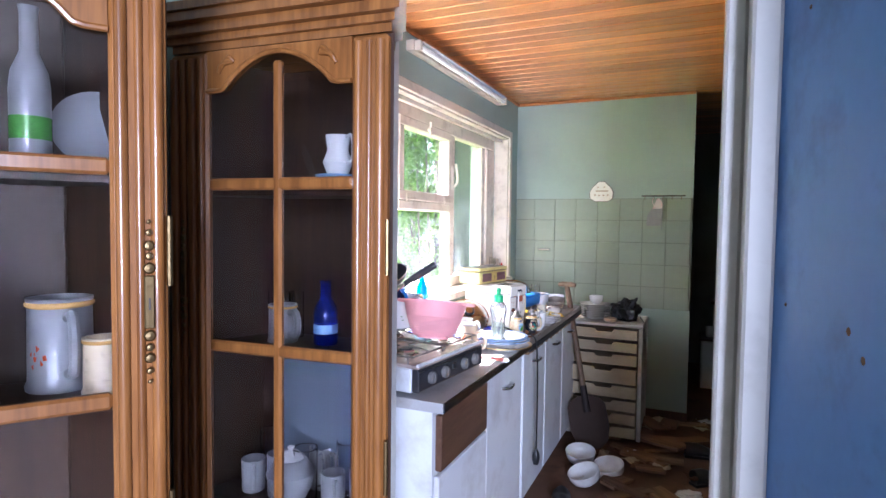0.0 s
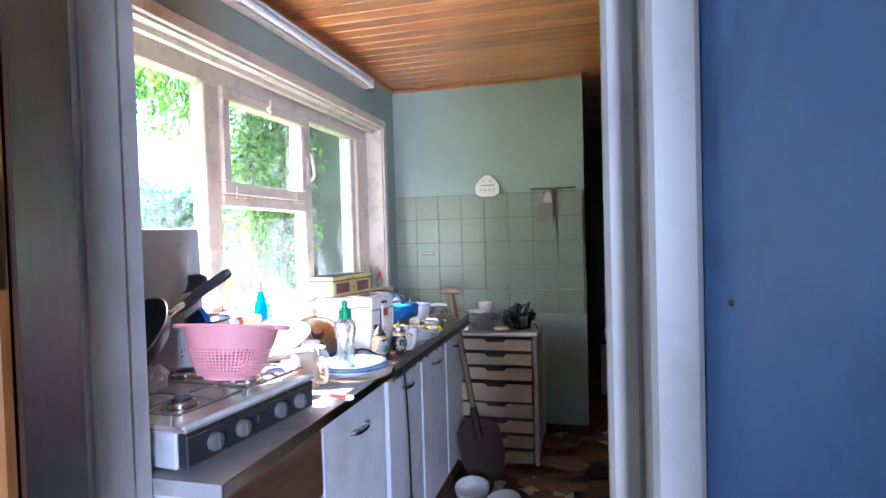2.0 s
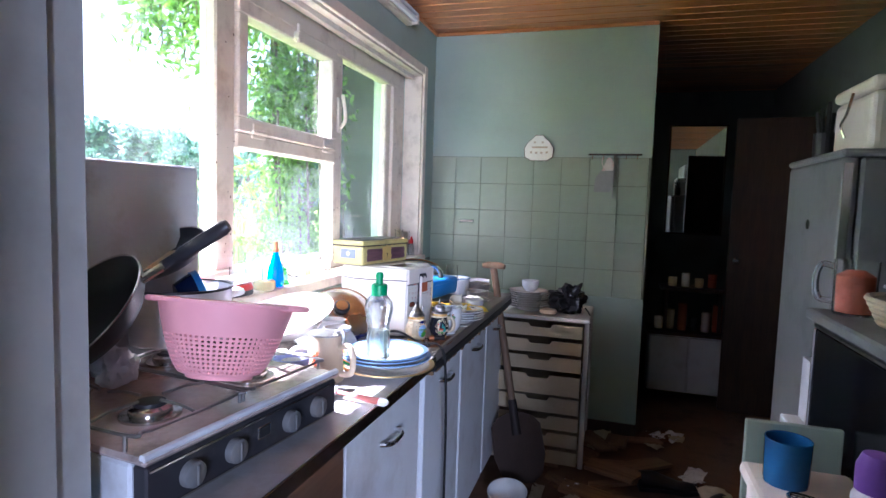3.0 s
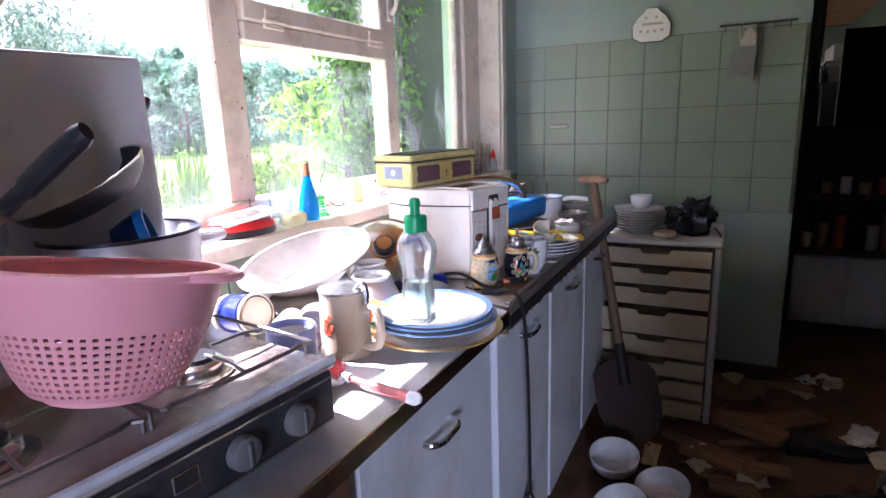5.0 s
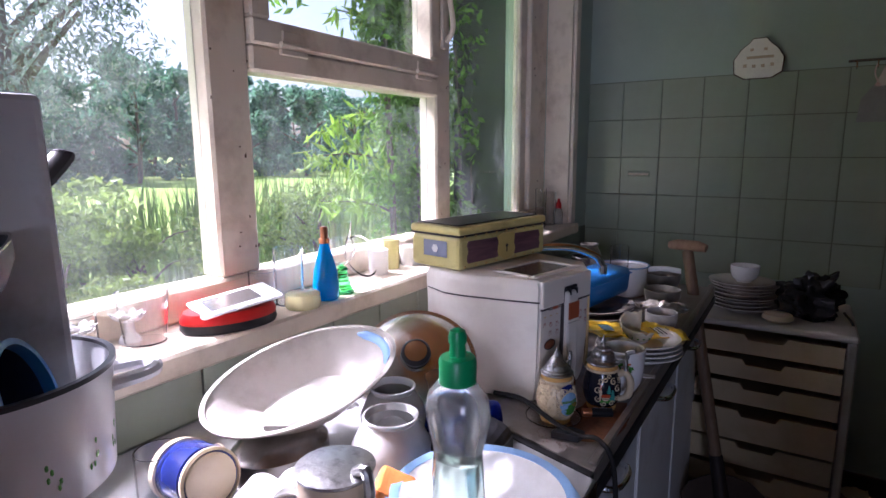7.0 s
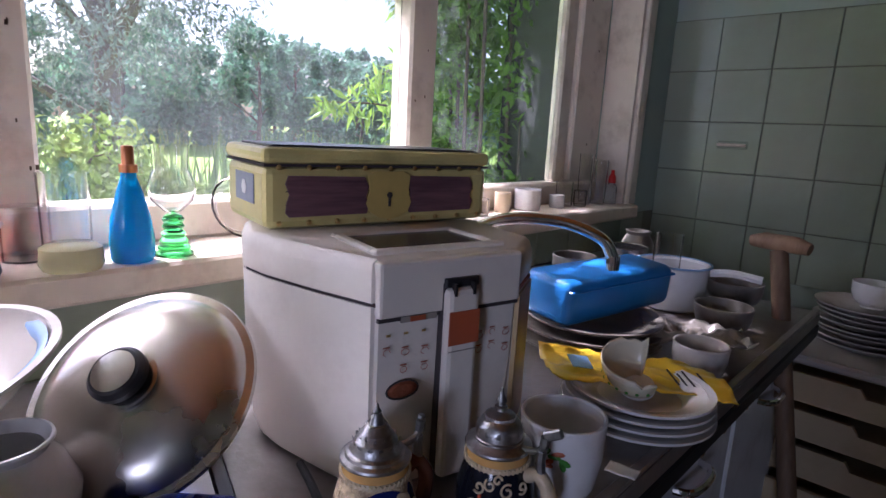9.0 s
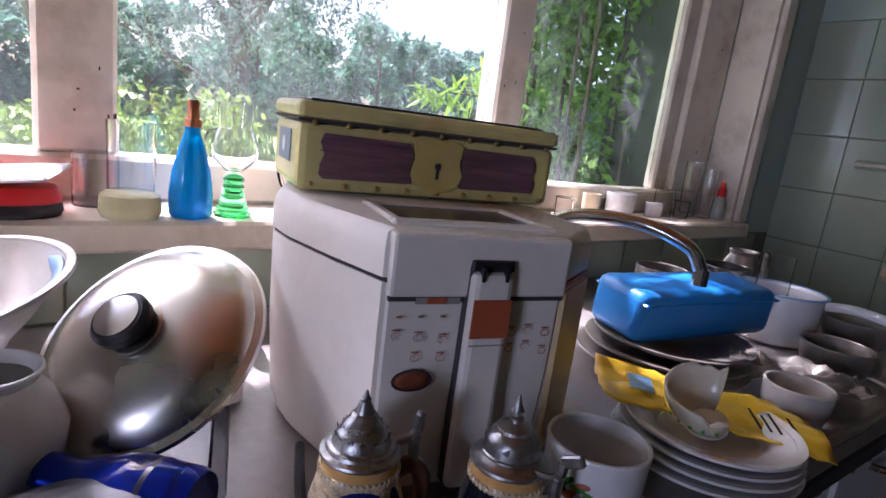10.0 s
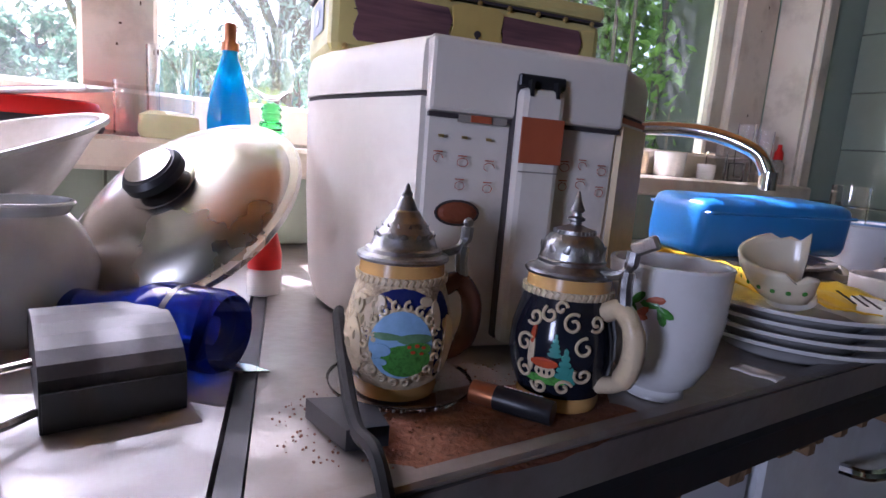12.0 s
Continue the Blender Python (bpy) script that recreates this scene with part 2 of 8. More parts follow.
# ---- structure: kitchen shell ----
H = 2.325          # ceiling height
FAR = 4.0          # tiled wall
BACK = 6.0         # back room's wall
RIGHT = 2.3
DOORWALL0, DOORWALL1 = 1.0, 1.19
structure("floor", box((-0.3, -2.6, -0.12), (4.2, BACK + 0.2, 0.0)), M_FLOOR, "dirty brown kitchen floor strewn with litter")

# window wall with its opening: y 1.30 to 3.76, z 1.00 to 2.03
W0, W1, WZ0, WZ1 = 1.30, 3.76, 0.99, 2.03
bm = box((-0.30, -2.6, 0), (0, W0, H))
box((-0.30, W1, 0), (0, BACK + 0.2, H), bm=bm)
box((-0.30, W0, 0), (0, W1, WZ0 - 0.03), bm=bm)
box((-0.30, W0, WZ1), (0, W1, H), bm=bm)
structure("wall_window", bm, M_MINT, "mint green painted window wall")
# tiled wall: stands between kitchen and back room, ends at the opening
structure("wall_tiled", box((0, FAR, 0), (1.27, FAR + 0.14, H)), M_MINT, "mint green wall, tiled up to eye height")
# pale green paint with the dimness of these walls put into its colour
M_BACKWALL = mat("shade_darkened_green_paint", (0.17, 0.20, 0.18), 0.75, var=0.1, scale=3, dirt=(0.09, 0.09, 0.07), dirt_amount=0.6, dirt_scale=2)
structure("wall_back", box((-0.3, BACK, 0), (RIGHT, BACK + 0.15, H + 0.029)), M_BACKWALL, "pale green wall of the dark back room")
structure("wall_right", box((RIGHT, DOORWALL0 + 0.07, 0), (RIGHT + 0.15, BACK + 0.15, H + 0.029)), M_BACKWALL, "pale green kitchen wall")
bm = box((0, DOORWALL0, 0), (0.45, DOORWALL1, H))
box((1.36, DOORWALL0, 0), (RIGHT + 0.15, DOORWALL0 + 0.07, H), bm=bm)
box((0.45, DOORWALL0, 2.22), (1.36, DOORWALL1, H), bm=bm)
structure("wall_doorway", bm, M_MINT, "wall with the open doorway to the kitchen")
# living room shell
M_LIVWALL = mat("dull_brown_wallpaper", (0.15, 0.135, 0.115), 0.8, var=0.1, scale=3)
bm = box((-0.3, -2.75, 0), (2.0, -2.6, H + 0.1))
box((3.0, -2.75, 0), (4.2, -2.6, H + 0.1), bm=bm)
box((2.0, -2.75, 0), (3.0, -2.6, 0.83), bm=bm)
box((2.0, -2.75, 2.07), (3.0, -2.6, H + 0.1), bm=bm)
structure("wall_living_back", bm, M_LIVWALL, "dull brown living room wall with a window opening")
structure("wall_living_right", box((4.2, -2.75, 0), (4.35, 1.0, H + 0.1)), M_LIVWALL)
structure("ceiling_living", box((-0.3, -2.75, H + 0.06), (4.35, DOORWALL0, H + 0.16)), M_LIVWALL)
bm = box((0.0, DOORWALL1, H + 0.03), (RIGHT + 0.15, BACK + 0.15, H + 0.12))
# ceiling boards run along the kitchen's width
y = DOORWALL1
while y < BACK:
    box((0.0, y + 0.0025, H), (RIGHT, min(BACK, y + 0.0945), H + 0.026), bev=0.004, bm=bm)
    y += 0.097
structure("ceiling", bm, M_PINE, "varnished orange pine board ceiling")

# tiles of the tiled wall
TP = 0.158
ZT = 1.59


def tile_mesh(w, h, name):
    bm = box((0, -0.006, 0), (w, 0.0, h), bev=0.0016)
    me = bpy.data.meshes.new(name)
    bm.to_mesh(me)
    bm.free()
    me.materials.append(M_TILE)
    return me


backsplash = structure("tile_field", box((0, FAR - 0.004, 0.80), (1.27, FAR, ZT)), M_GROUT, "mint green wall tiles with dark joints")
full_tile = tile_mesh(TP - 0.003, TP - 0.003, "tile")
edge_tile = tile_mesh(0.149, TP - 0.003, "tile")
for r in range(5):
    z = ZT - TP * (r + 1)
    cols = [(0.0015, edge_tile)] + [(0.152 + TP * c, full_tile) for c in range(7)]
    for x, me in cols:
        t = new("tile", me)
        t.parent = backsplash
        t.matrix_basis = pose(x, FAR - 0.003, z, random.uniform(-0.25, 0.25), 0, random.uniform(-0.2, 0.2))
# low tiles under the window board, along the worktop
sill_tiles = structure("tile_strip", box((0, 1.2, 0.862), (0.003, FAR - 0.01, 0.968)), M_GROUT, "strip of green tiles above the worktop")
bm = box((0, 0, 0), (0.006, TP - 0.003, 0.1), bev=0.0016)
me = bpy.data.meshes.new("tile")
bm.to_mesh(me)
bm.free()
me.materials.append(M_TILE)
for k in range(17):
    t = new("tile", me)
    t.parent = sill_tiles
    t.matrix_basis = pose(0.003, 1.22 + TP * k, 0.866)

# window board and trim round the opening
structure("window_sill", box((-0.16, W0 - 0.02, WZ0 - 0.028), (0.045, W1 + 0.02, WZ0 + 0.012), bev=0.005), M_CREAM, "worn cream window board full of glassware")
bm = box((-0.10, W0, WZ1 - 0.012), (0.004, W1, WZ1))
box((-0.10, W1 - 0.014, WZ0 + 0.012), (0.004, W1, WZ1 - 0.012), bm=bm)
box((-0.10, W0, WZ0 + 0.012), (0.004, W0 + 0.014, WZ1 - 0.012), bm=bm)
structure("window_reveal", bm, M_CREAM, "cream painted window reveal")
bm = box((0.0, W1, WZ0 + 0.01), (0.018, W1 + 0.05, WZ1 + 0.05), bev=0.004)
box((0.0, W0 - 0.05, WZ1), (0.018, W1, WZ1 + 0.05), bev=0.004, bm=bm)
structure("trim", bm, M_CREAM, "cream window trim")

# ---- window: three lights, the middle one with a hinged top light ----
win = thing("window_1", (0, 0, 0), "cream wooden three-light kitchen window with peeling paint", "window")
win["kind"] = "structure"
XA, XB = -0.165, -0.105
FZ0, FZ1 = 1.045, 1.965


def bar(name, lo, hi, parent=win, bev=0.006):
    return part(name, box(lo, hi, bev=bev), M_CREAM, parent)


bar("frame_bottom", (XA, W0 + 0.014, WZ0 + 0.012), (XB + 0.01, W1 - 0.014, FZ0 + 0.02))
bar("frame_top", (XA, W0 + 0.014, FZ1 - 0.03), (XB + 0.004, W1 - 0.014, WZ1 - 0.012))
bar("frame_side", (XA, W0 + 0.014, FZ0 + 0.02), (XB + 0.004, W0 + 0.09, FZ1 - 0.03))
bar("frame_side", (XA, 3.585, FZ0 + 0.02), (XB + 0.004, W1 - 0.014, FZ1 - 0.03))
bar("frame_side", (XA + 0.01, 3.525, FZ0 + 0.02), (XB - 0.012, 3.585, FZ1 - 0.03))
bar("mullion", (XA, 2.14, FZ0 + 0.02), (XB + 0.004, 2.235, FZ1 - 0.03))
bar("mullion", (XA, 2.905, FZ0 + 0.02), (XB + 0.004, 2.985, FZ1 - 0.03))
bar("transom", (XA, 2.235, 1.462), (XB + 0.012, 2.905, 1.515))
sash = part("top_light", box((XA + 0.008, 2.235, 1.515), (XB + 0.018, 2.905, 1.565), bev=0.005), M_CREAM, win)
box_top = part("sash_rail", box((XA + 0.008, 2.235, 1.895), (XB + 0.018, 2.905, 1.945), bev=0.005), M_CREAM, sash)
part("sash_stile", box((XA + 0.008, 2.235, 1.565), (XB + 0.018, 2.285, 1.895), bev=0.005), M_CREAM, sash)
part("sash_stile", box((XA + 0.008, 2.862, 1.565), (XB + 0.018, 2.905, 1.895), bev=0.005), M_CREAM, sash)
M_PANE = glass("window_glass", (0.97, 1.0, 0.985), 0.0)
# a film of dust on the glass, thicker in blotches
pn, pl_ = M_PANE.node_tree.nodes, M_PANE.node_tree.links
dust_co = pn.new("ShaderNodeTexCoord")
dust_noise = pn.new("ShaderNodeTexNoise")
dust_noise.inputs["Scale"].default_value, dust_noise.inputs["Detail"].default_value = 5.0, 8.0
pl_.new(dust_co.outputs["Object"], dust_noise.inputs["Vector"])
dust_amount = pn.new("ShaderNodeMapRange")
dust_amount.inputs[1].default_value, dust_amount.inputs[2].default_value, dust_amount.inputs[3].default_value, dust_amount.inputs[4].default_value = 0.35, 0.75, 0.006, 0.035
pl_.new(dust_noise.outputs[0], dust_amount.inputs[0])
dust = pn.new("ShaderNodeBsdfTranslucent")
dust.inputs["Color"].default_value = (0.80, 0.83, 0.86, 1)
dust_mix = pn.new("ShaderNodeMixShader")
pl_.new(dust_amount.outputs[0], dust_mix.inputs[0])
pl_.new(pn["Principled BSDF"].outputs[0], dust_mix.inputs[1])
pl_.new(dust.outputs[0], dust_mix.inputs[2])
pl_.new(dust_mix.outputs[0], pn["Material Output"].inputs["Surface"])
for y0, y1, z0, z1 in ((W0 + 0.09, 2.14, FZ0 + 0.02, FZ1 - 0.03), (2.235, 2.905, FZ0 + 0.02, 1.462), (2.285, 2.862, 1.565, 1.895), (2.985, 3.525, FZ0 + 0.02, FZ1 - 0.03)):
    p = part("pane", box((-0.138, y0, z0), (-0.134, y1, z1)), M_PANE, win, "dusty window pane")
    p.visible_shadow = False
for yy in (2.30, 2.78):
    h = part("hinge", box((XB + 0.018, yy, 1.50), (XB + 0.026, yy + 0.075, 1.512), bev=0.002), M_CREAM, win, "paint-clogged hinge")
    part("hinge_pin", tube([(XB + 0.026, yy, 1.520), (XB + 0.026, yy + 0.075, 1.520)], 0.006), M_CREAM, h)
    part("hinge_leaf", box((XB + 0.018, yy + 0.008, 1.528), (XB + 0.024, yy + 0.067, 1.548), bev=0.002), M_CREAM, h)
# window catch on the third light's stile
c = part("window_catch", box((XB + 0.004, 2.925, 1.60), (XB + 0.016, 2.955, 1.75), bev=0.004), M_CREAM, win, "cream painted lever catch")
part("lever", tube(curve([(XB + 0.02, 2.94, 1.62), (XB + 0.045, 2.935, 1.66), (XB + 0.035, 2.925, 1.76)]), 0.008), M_CREAM, c)
part("catch", tube([(XB + 0.03, 2.57, 1.885), (XB + 0.03, 2.57, 1.955)], 0.007), M_CREAM, win)
part("catch_ring", box((XB + 0.018, 2.552, 1.90), (XB + 0.038, 2.588, 1.925), bev=0.005), M_CREAM, win)

# ---- doorway lining ----
bm = box((0.45, DOORWALL0, 0), (0.472, DOORWALL1 + 0.004, 2.22), bev=0.003)
box((0.472, 1.06, 0), (0.482, 1.14, 2.19), bev=0.003, bm=bm)
box((0.455, DOORWALL0 - 0.022, 0), (0.535, DOORWALL0 - 0.001, 2.24), bev=0.005, bm=bm)
structure("door_frame_1", bm, M_WHITEPAINT, "chipped white painted door frame")
bm = box((1.335, DOORWALL0, 0), (1.36, DOORWALL0 + 0.074, 2.22), bev=0.003)
box((1.335, DOORWALL0 - 0.025, 0), (1.375, DOORWALL0 + 0.002, 2.24), bev=0.006, bm=bm)
box((1.375, 0.872, 0), (1.425, DOORWALL0, 2.24), bev=0.006, bm=bm)
structure("door_frame_2", bm, M_WHITEPAINT, "chipped white painted door frame")
structure("door_frame_3", box((0.474, DOORWALL0, 2.19), (1.335, DOORWALL1 + 0.004, 2.22), bev=0.003), M_WHITEPAINT)
# blue painted wall running back from the frame into the living room
bm = prism([(1.426, 0.872), (1.54, 0.34), (1.75, 0.34), (1.75, 1.0), (1.426, 1.0)], H + 0.06)
structure("wall_blue", bm, M_BLUE, "blue painted wall beside the doorway")
M_BRICK = mat("red_brick", (0.20, 0.065, 0.045), 0.85, var=0.35, scale=14, bump=0.3, fine=70)
M_MORTAR = mat("mortar", (0.10, 0.09, 0.085), 0.9, var=0.2, bump=0.2)
brickwall = structure("wall_brick", box((1.545, 0.33, 0), (4.2, 0.60, H + 0.06)), M_MORTAR, "dark red brick wall beside the blue wall")
bm = box((0, -0.012, 0), (0.2, 0.0, 0.055), bev=0.004)
brick_me = bpy.data.meshes.new("brick")
bm.to_mesh(brick_me)
bm.free()
brick_me.materials.append(M_BRICK)
for r in range(36):
    for k in range(4):
        b = new("brick", brick_me)
        b.parent = brickwall
        b.matrix_basis = pose(1.55 + 0.212 * k + (0.105 if r % 2 else 0.0), 0.332 + random.uniform(-0.002, 0.002), 0.01 + r * 0.066)

# flaked spots and nail holes on the window's bars, marks on the blue wall
M_FLAKE = mat("bare_wood_flake", (0.10, 0.06, 0.035), 0.9, var=0.3)
for k in range(34):
    yy = random.choice((2.15, 2.19, 2.22, 2.92, 2.96, 3.62, 3.68))
    h = random.uniform(0.002, 0.007)
    part("nail_hole", box((XB + 0.0035, yy, 0), (XB + 0.0052, yy + random.uniform(0.0015, 0.004), h)), M_FLAKE, win, m=pose(0, random.uniform(-0.012, 0.012), random.uniform(1.08, 1.92)))
blue_obs = bpy.data.objects["wall_blue"]
for k in range(12):
    q = random.uniform(0.1, 0.9)
    part("chipped_spot", lathe([(0, 0), (random.uniform(0.003, 0.007), 0), (0.002, 0.002), (0, 0.002)], 7, m=pose(1.426 + 0.114 * q, 0.872 - 0.532 * q, random.uniform(0.5, 2.0), 0, -90, 12)), M_FLAKE, blue_obs)

# ---- kitchen: base units ----
CZ = 0.862


def knob_handle(parent, x, y, z, horizontal=True, label="chrome bow handle"):
    pts = [(0, -0.05, 0), (0.018, -0.042, 0), (0.026, -0.02, 0), (0.026, 0.02, 0), (0.018, 0.042, 0), (0, 0.05, 0)]
    if not horizontal:
        pts = [(a, c, b) for a, b, c in pts]
    bm = tube(curve([(x + a, y + b, z + c) for a, b, c in pts], 4), 0.006, 8)
    return part("handle", bm, M_CHROME, parent, label, smooth=True)


def base_unit(y0, y1, label, drawer=None, door_z1=0.80, handle="h", front=0.585):
    u = thing("base_cabinet", (0, 0, 0), label, "kitchen cabinet", "base units under the window")
    part("body", box((0.02, y0 + 0.001, 0.09), (front - 0.02, y1 - 0.001, 0.828)), M_CABWHITE, u)
    part("plinth", box((0.05, y0 + 0.001, 0.0), (front - 0.07, y1 - 0.001, 0.088)), M_DARKWOOD, u)
    z1 = door_z1
    if drawer:
        d = part("drawer_front", box((front - 0.019, y0 + 0.02, z1 + 0.012), (front + 0.002, y1 - 0.012, 0.815), bev=0.003), drawer, u, "brown wooden drawer front")
    d = part("door", box((front - 0.019, y0 + 0.008, 0.10), (front, y1 - 0.008, z1), bev=0.004), M_CABWHITE, u)
    if handle == "h":
        knob_handle(d, front, (y0 + y1) / 2, z1 - 0.09)
    elif handle == "v":
        knob_handle(d, front, y0 + 0.05, z1 - 0.17, False, "black bow handle")
    return u


base_unit(1.20, 1.645, "white cabinet under the stove with a brown drawer front", drawer=M_DRAWERFRONT, door_z1=0.63, handle="v", front=0.61)
base_unit(1.655, 2.13, "white cabinet with a bow handle below the worktop", door_z1=0.822, front=0.60)
base_unit(2.20, 2.62, "white sink cabinet with a bow handle", door_z1=0.822)
base_unit(2.625, 3.04, "white sink cabinet with a bow handle", door_z1=0.822)
base_unit(3.045, 3.42, "white sink cabinet at the end of the row", door_z1=0.822)
part_top = thing("worktop", (0, 0, 0), "worn pale grey worktop with a metal edge strip", "worktop")
part("slab", prism([(0.006, 1.195), (0.626, 1.195), (0.626, 2.172), (0.006, 2.356)], 0.032, m=Matrix.Translation((0, 0, 0.83))), M_TOP, part_top)
part("edge_strip", box((0.6265, 1.195, 0.832), (0.631, 2.170, CZ + 0.001), bev=0.0015), M_STEEL, part_top, "dull metal edge strip")
sink = thing("sink_unit", (0, 0, 0), "dirty metal sink top with a dark front edge", "sink")
SF = 0.620
part("top_plate", prism([(0.006, 2.372), (SF, 2.190), (SF, 3.44), (0.006, 3.44)], 0.024, m=Matrix.Translation((0, 0, CZ - 0.022))), M_SINK, sink)
part("front_edge", box((SF - 0.020, 2.192, CZ - 0.052), (SF + 0.003, 3.44, CZ - 0.0225), bev=0.004), M_PANBLACK, sink, "dark front edge")
bm = bmesh.new()
yy = 2.20
while yy < 3.43:
    w = random.uniform(0.006, 0.02)
    box((SF - 0.041, yy, CZ - 0.053 - random.uniform(0.004, 0.016)), (SF - 0.005 - random.uniform(0, 0.008), yy + w, CZ - 0.0525), bm=bm)
    yy += w
part("chipboard_core", bm, mat("crumbling_chipboard", (0.20, 0.12, 0.06), 0.95, var=0.5, scale=60, bump=0.6), sink, "crumbling chipboard edge")
part("rim", box((SF - 0.013, 2.20, CZ + 0.0025), (SF, 3.44, CZ + 0.008), bev=0.002), M_SINK, sink)
tagged(part("rubber_strip", prism([(0.01, 2.3585), (SF, 2.1765), (SF, 2.1885), (0.01, 2.3705)], 0.0185, m=Matrix.Translation((0, 0, CZ - 0.018))), M_BLACK), "black rubber strip between worktop and sink", "strip")

# ---- stove ----
M_STOVE = mat("grey_stove_enamel", (0.60, 0.62, 0.65), 0.35, var=0.06, bump=0.02, dirt=(0.25, 0.2, 0.16), dirt_amount=0.5, dirt_scale=8)
M_STOVEFRONT = mat("dark_stove_panel", (0.022, 0.022, 0.026), 0.35, var=0.25, bump=0.02, dirt=(0.12, 0.11, 0.10), dirt_amount=0.5, dirt_scale=10)
M_HOB = mat("greasy_hob_enamel", (0.46, 0.38, 0.34), 0.26, var=0.3, bump=0.06, dirt=(0.05, 0.03, 0.022), dirt_amount=0.95, dirt_scale=5.5)
M_KNOB = mat("dull_grey_plastic", (0.13, 0.13, 0.128), 0.4, var=0.1, dirt=(0.2, 0.17, 0.14), dirt_amount=0.5, dirt_scale=20)
SY0, SY1, SX0, SX1 = 1.20, 1.645, 0.10, 0.545
SZ0, SZ1 = CZ + 0.008, 0.958
stove = thing("stove", Matrix.Translation((0.534, 1.214, 0)) @ Matrix.Rotation(radians(-6), 4, "Z") @ Matrix.Translation((-0.551, -1.20, 0)), "grey four-burner table gas stove with raised lid, greasy", "stove")
part("body", box((SX0, SY0, SZ0), (SX1 - 0.02, SY1, SZ1 - 0.012), bev=0.004), M_STOVE, stove)
fp = part("control_panel", box((SX1 - 0.02, SY0 + 0.004, SZ0 + 0.004), (SX1 + 0.006, SY1 - 0.004, SZ1 - 0.014), bev=0.003), M_STOVEFRONT, stove, "dark control panel with pale trim")
for zz in (SZ0 + 0.008, SZ1 - 0.022):
    part("trim_strip", box((SX1 + 0.0062, SY0 + 0.008, zz), (SX1 + 0.009, SY1 - 0.008, zz + 0.003)), M_STEEL, fp)
part("window_plate", box((SX1 + 0.0062, 1.415, SZ0 + 0.032), (SX1 + 0.0075, 1.445, SZ0 + 0.053), bev=0.001), M_STEEL, fp)
part("window_pane", box((SX1 + 0.0077, 1.4175, SZ0 + 0.0345), (SX1 + 0.0085, 1.4425, SZ0 + 0.0505)), M_BLACK, fp)
for yy in (1.275, 1.36, 1.495, 1.575):
    k = part("knob", lathe([(0, 0), (0.0195, 0), (0.0195, 0.005), (0.0185, 0.012), (0.016, 0.014), (0, 0.0145)], 28, m=Matrix.Translation((SX1 + 0.007, yy, 0.908)) @ pose(0, 0, 0, 0, 90, 0)), M_KNOB, stove, "round dull grey knob", smooth=True)
    part("knob_grip", box((SX1 + 0.0216, yy - 0.002, 0.894), (SX1 + 0.0245, yy + 0.002, 0.922), bev=0.0008), M_KNOB, k)
hob = part("hob", box((SX0, SY0 - 0.002, SZ1 - 0.012), (SX1 + 0.010, SY1 + 0.002, SZ1), bev=0.005), M_HOB, stove, "greasy enamel hob plate")
part("hob_rim", tube([(SX1 + 0.004, SY0, SZ1), (SX1 + 0.004, SY1, SZ1)], 0.006, 8), M_STOVE, hob)
for bx, by in ((0.22, 1.312), (0.22, 1.532), (0.43, 1.312), (0.43, 1.532)):
    b = part("burner", lathe([(0, SZ1), (0.045, SZ1), (0.045, SZ1 + 0.004), (0.032, SZ1 + 0.006), (0.032, SZ1 + 0.014), (0.026, SZ1 + 0.018), (0, SZ1 + 0.018)], 28, m=Matrix.Translation((bx, by, 0))), M_STEEL, stove, "round gas burner", smooth=True)
    part("burner_cap", lathe([(0, SZ1 + 0.018), (0.024, SZ1 + 0.018), (0.022, SZ1 + 0.023), (0, SZ1 + 0.023)], 24, m=Matrix.Translation((bx, by, 0))), M_PANBLACK, b, smooth=True)
M_GRATE = mat("tarnished_wire", (0.28, 0.27, 0.26), 0.3, metal=0.9, var=0.3, bump=0.02)
for by in (1.312, 1.532):
    y0, y1 = by - 0.106, by + 0.106
    zt = SZ1 + 0.028
    g = part("pan_grate", tube(curve([(0.13, y0, zt - 0.006), (0.49, y0, zt - 0.006), (0.52, y0 + 0.02, zt - 0.006), (0.525, y0 + 0.06, zt - 0.006), (0.525, y1 - 0.06, zt - 0.006), (0.52, y1 - 0.02, zt - 0.006), (0.49, y1, zt - 0.006), (0.13, y1, zt - 0.006)], 6), 0.0028, 6), M_GRATE, stove, "dark wire pan grate", smooth=True)
    for bx in (0.22, 0.43):
        for dx, dy in ((1, 0), (-1, 0), (0, 1), (0, -1)):
            o = (bx + dx * 0.095, by + dy * 0.104)
            pts = [(o[0], o[1], zt - 0.006), (bx + dx * 0.06, by + dy * 0.07, zt), (bx + dx * 0.022, by + dy * 0.022, zt)]
            part("grate_finger", tube(pts, 0.0025, 6), M_GRATE, g)
    for fx in (0.15, 0.51):
        for fy in (y0, y1):
            part("grate_foot", tube([(fx, fy, SZ1), (fx, fy, zt - 0.006)], 0.003, 6), M_GRATE, g)
# raised lid
lid = part("lid", box((0, 0, 0), (0.014, SY1 - SY0 + 0.045, 0.405), bev=0.008, seg=2), M_STOVE, stove, "raised grey sheet metal lid", m=pose(0.125, SY0 + 0.005, SZ1 + 0.004, 0, -1.5, 0))
part("lid_hinge", tube([(0.118, SY0 + 0.03, SZ1 + 0.006), (0.118, SY0 + 0.09, SZ1 + 0.006)], 0.007), M_STEEL, stove)
part("lid_hinge", tube([(0.118, SY1 - 0.09, SZ1 + 0.006), (0.118, SY1 - 0.03, SZ1 + 0.006)], 0.007), M_STEEL, stove)

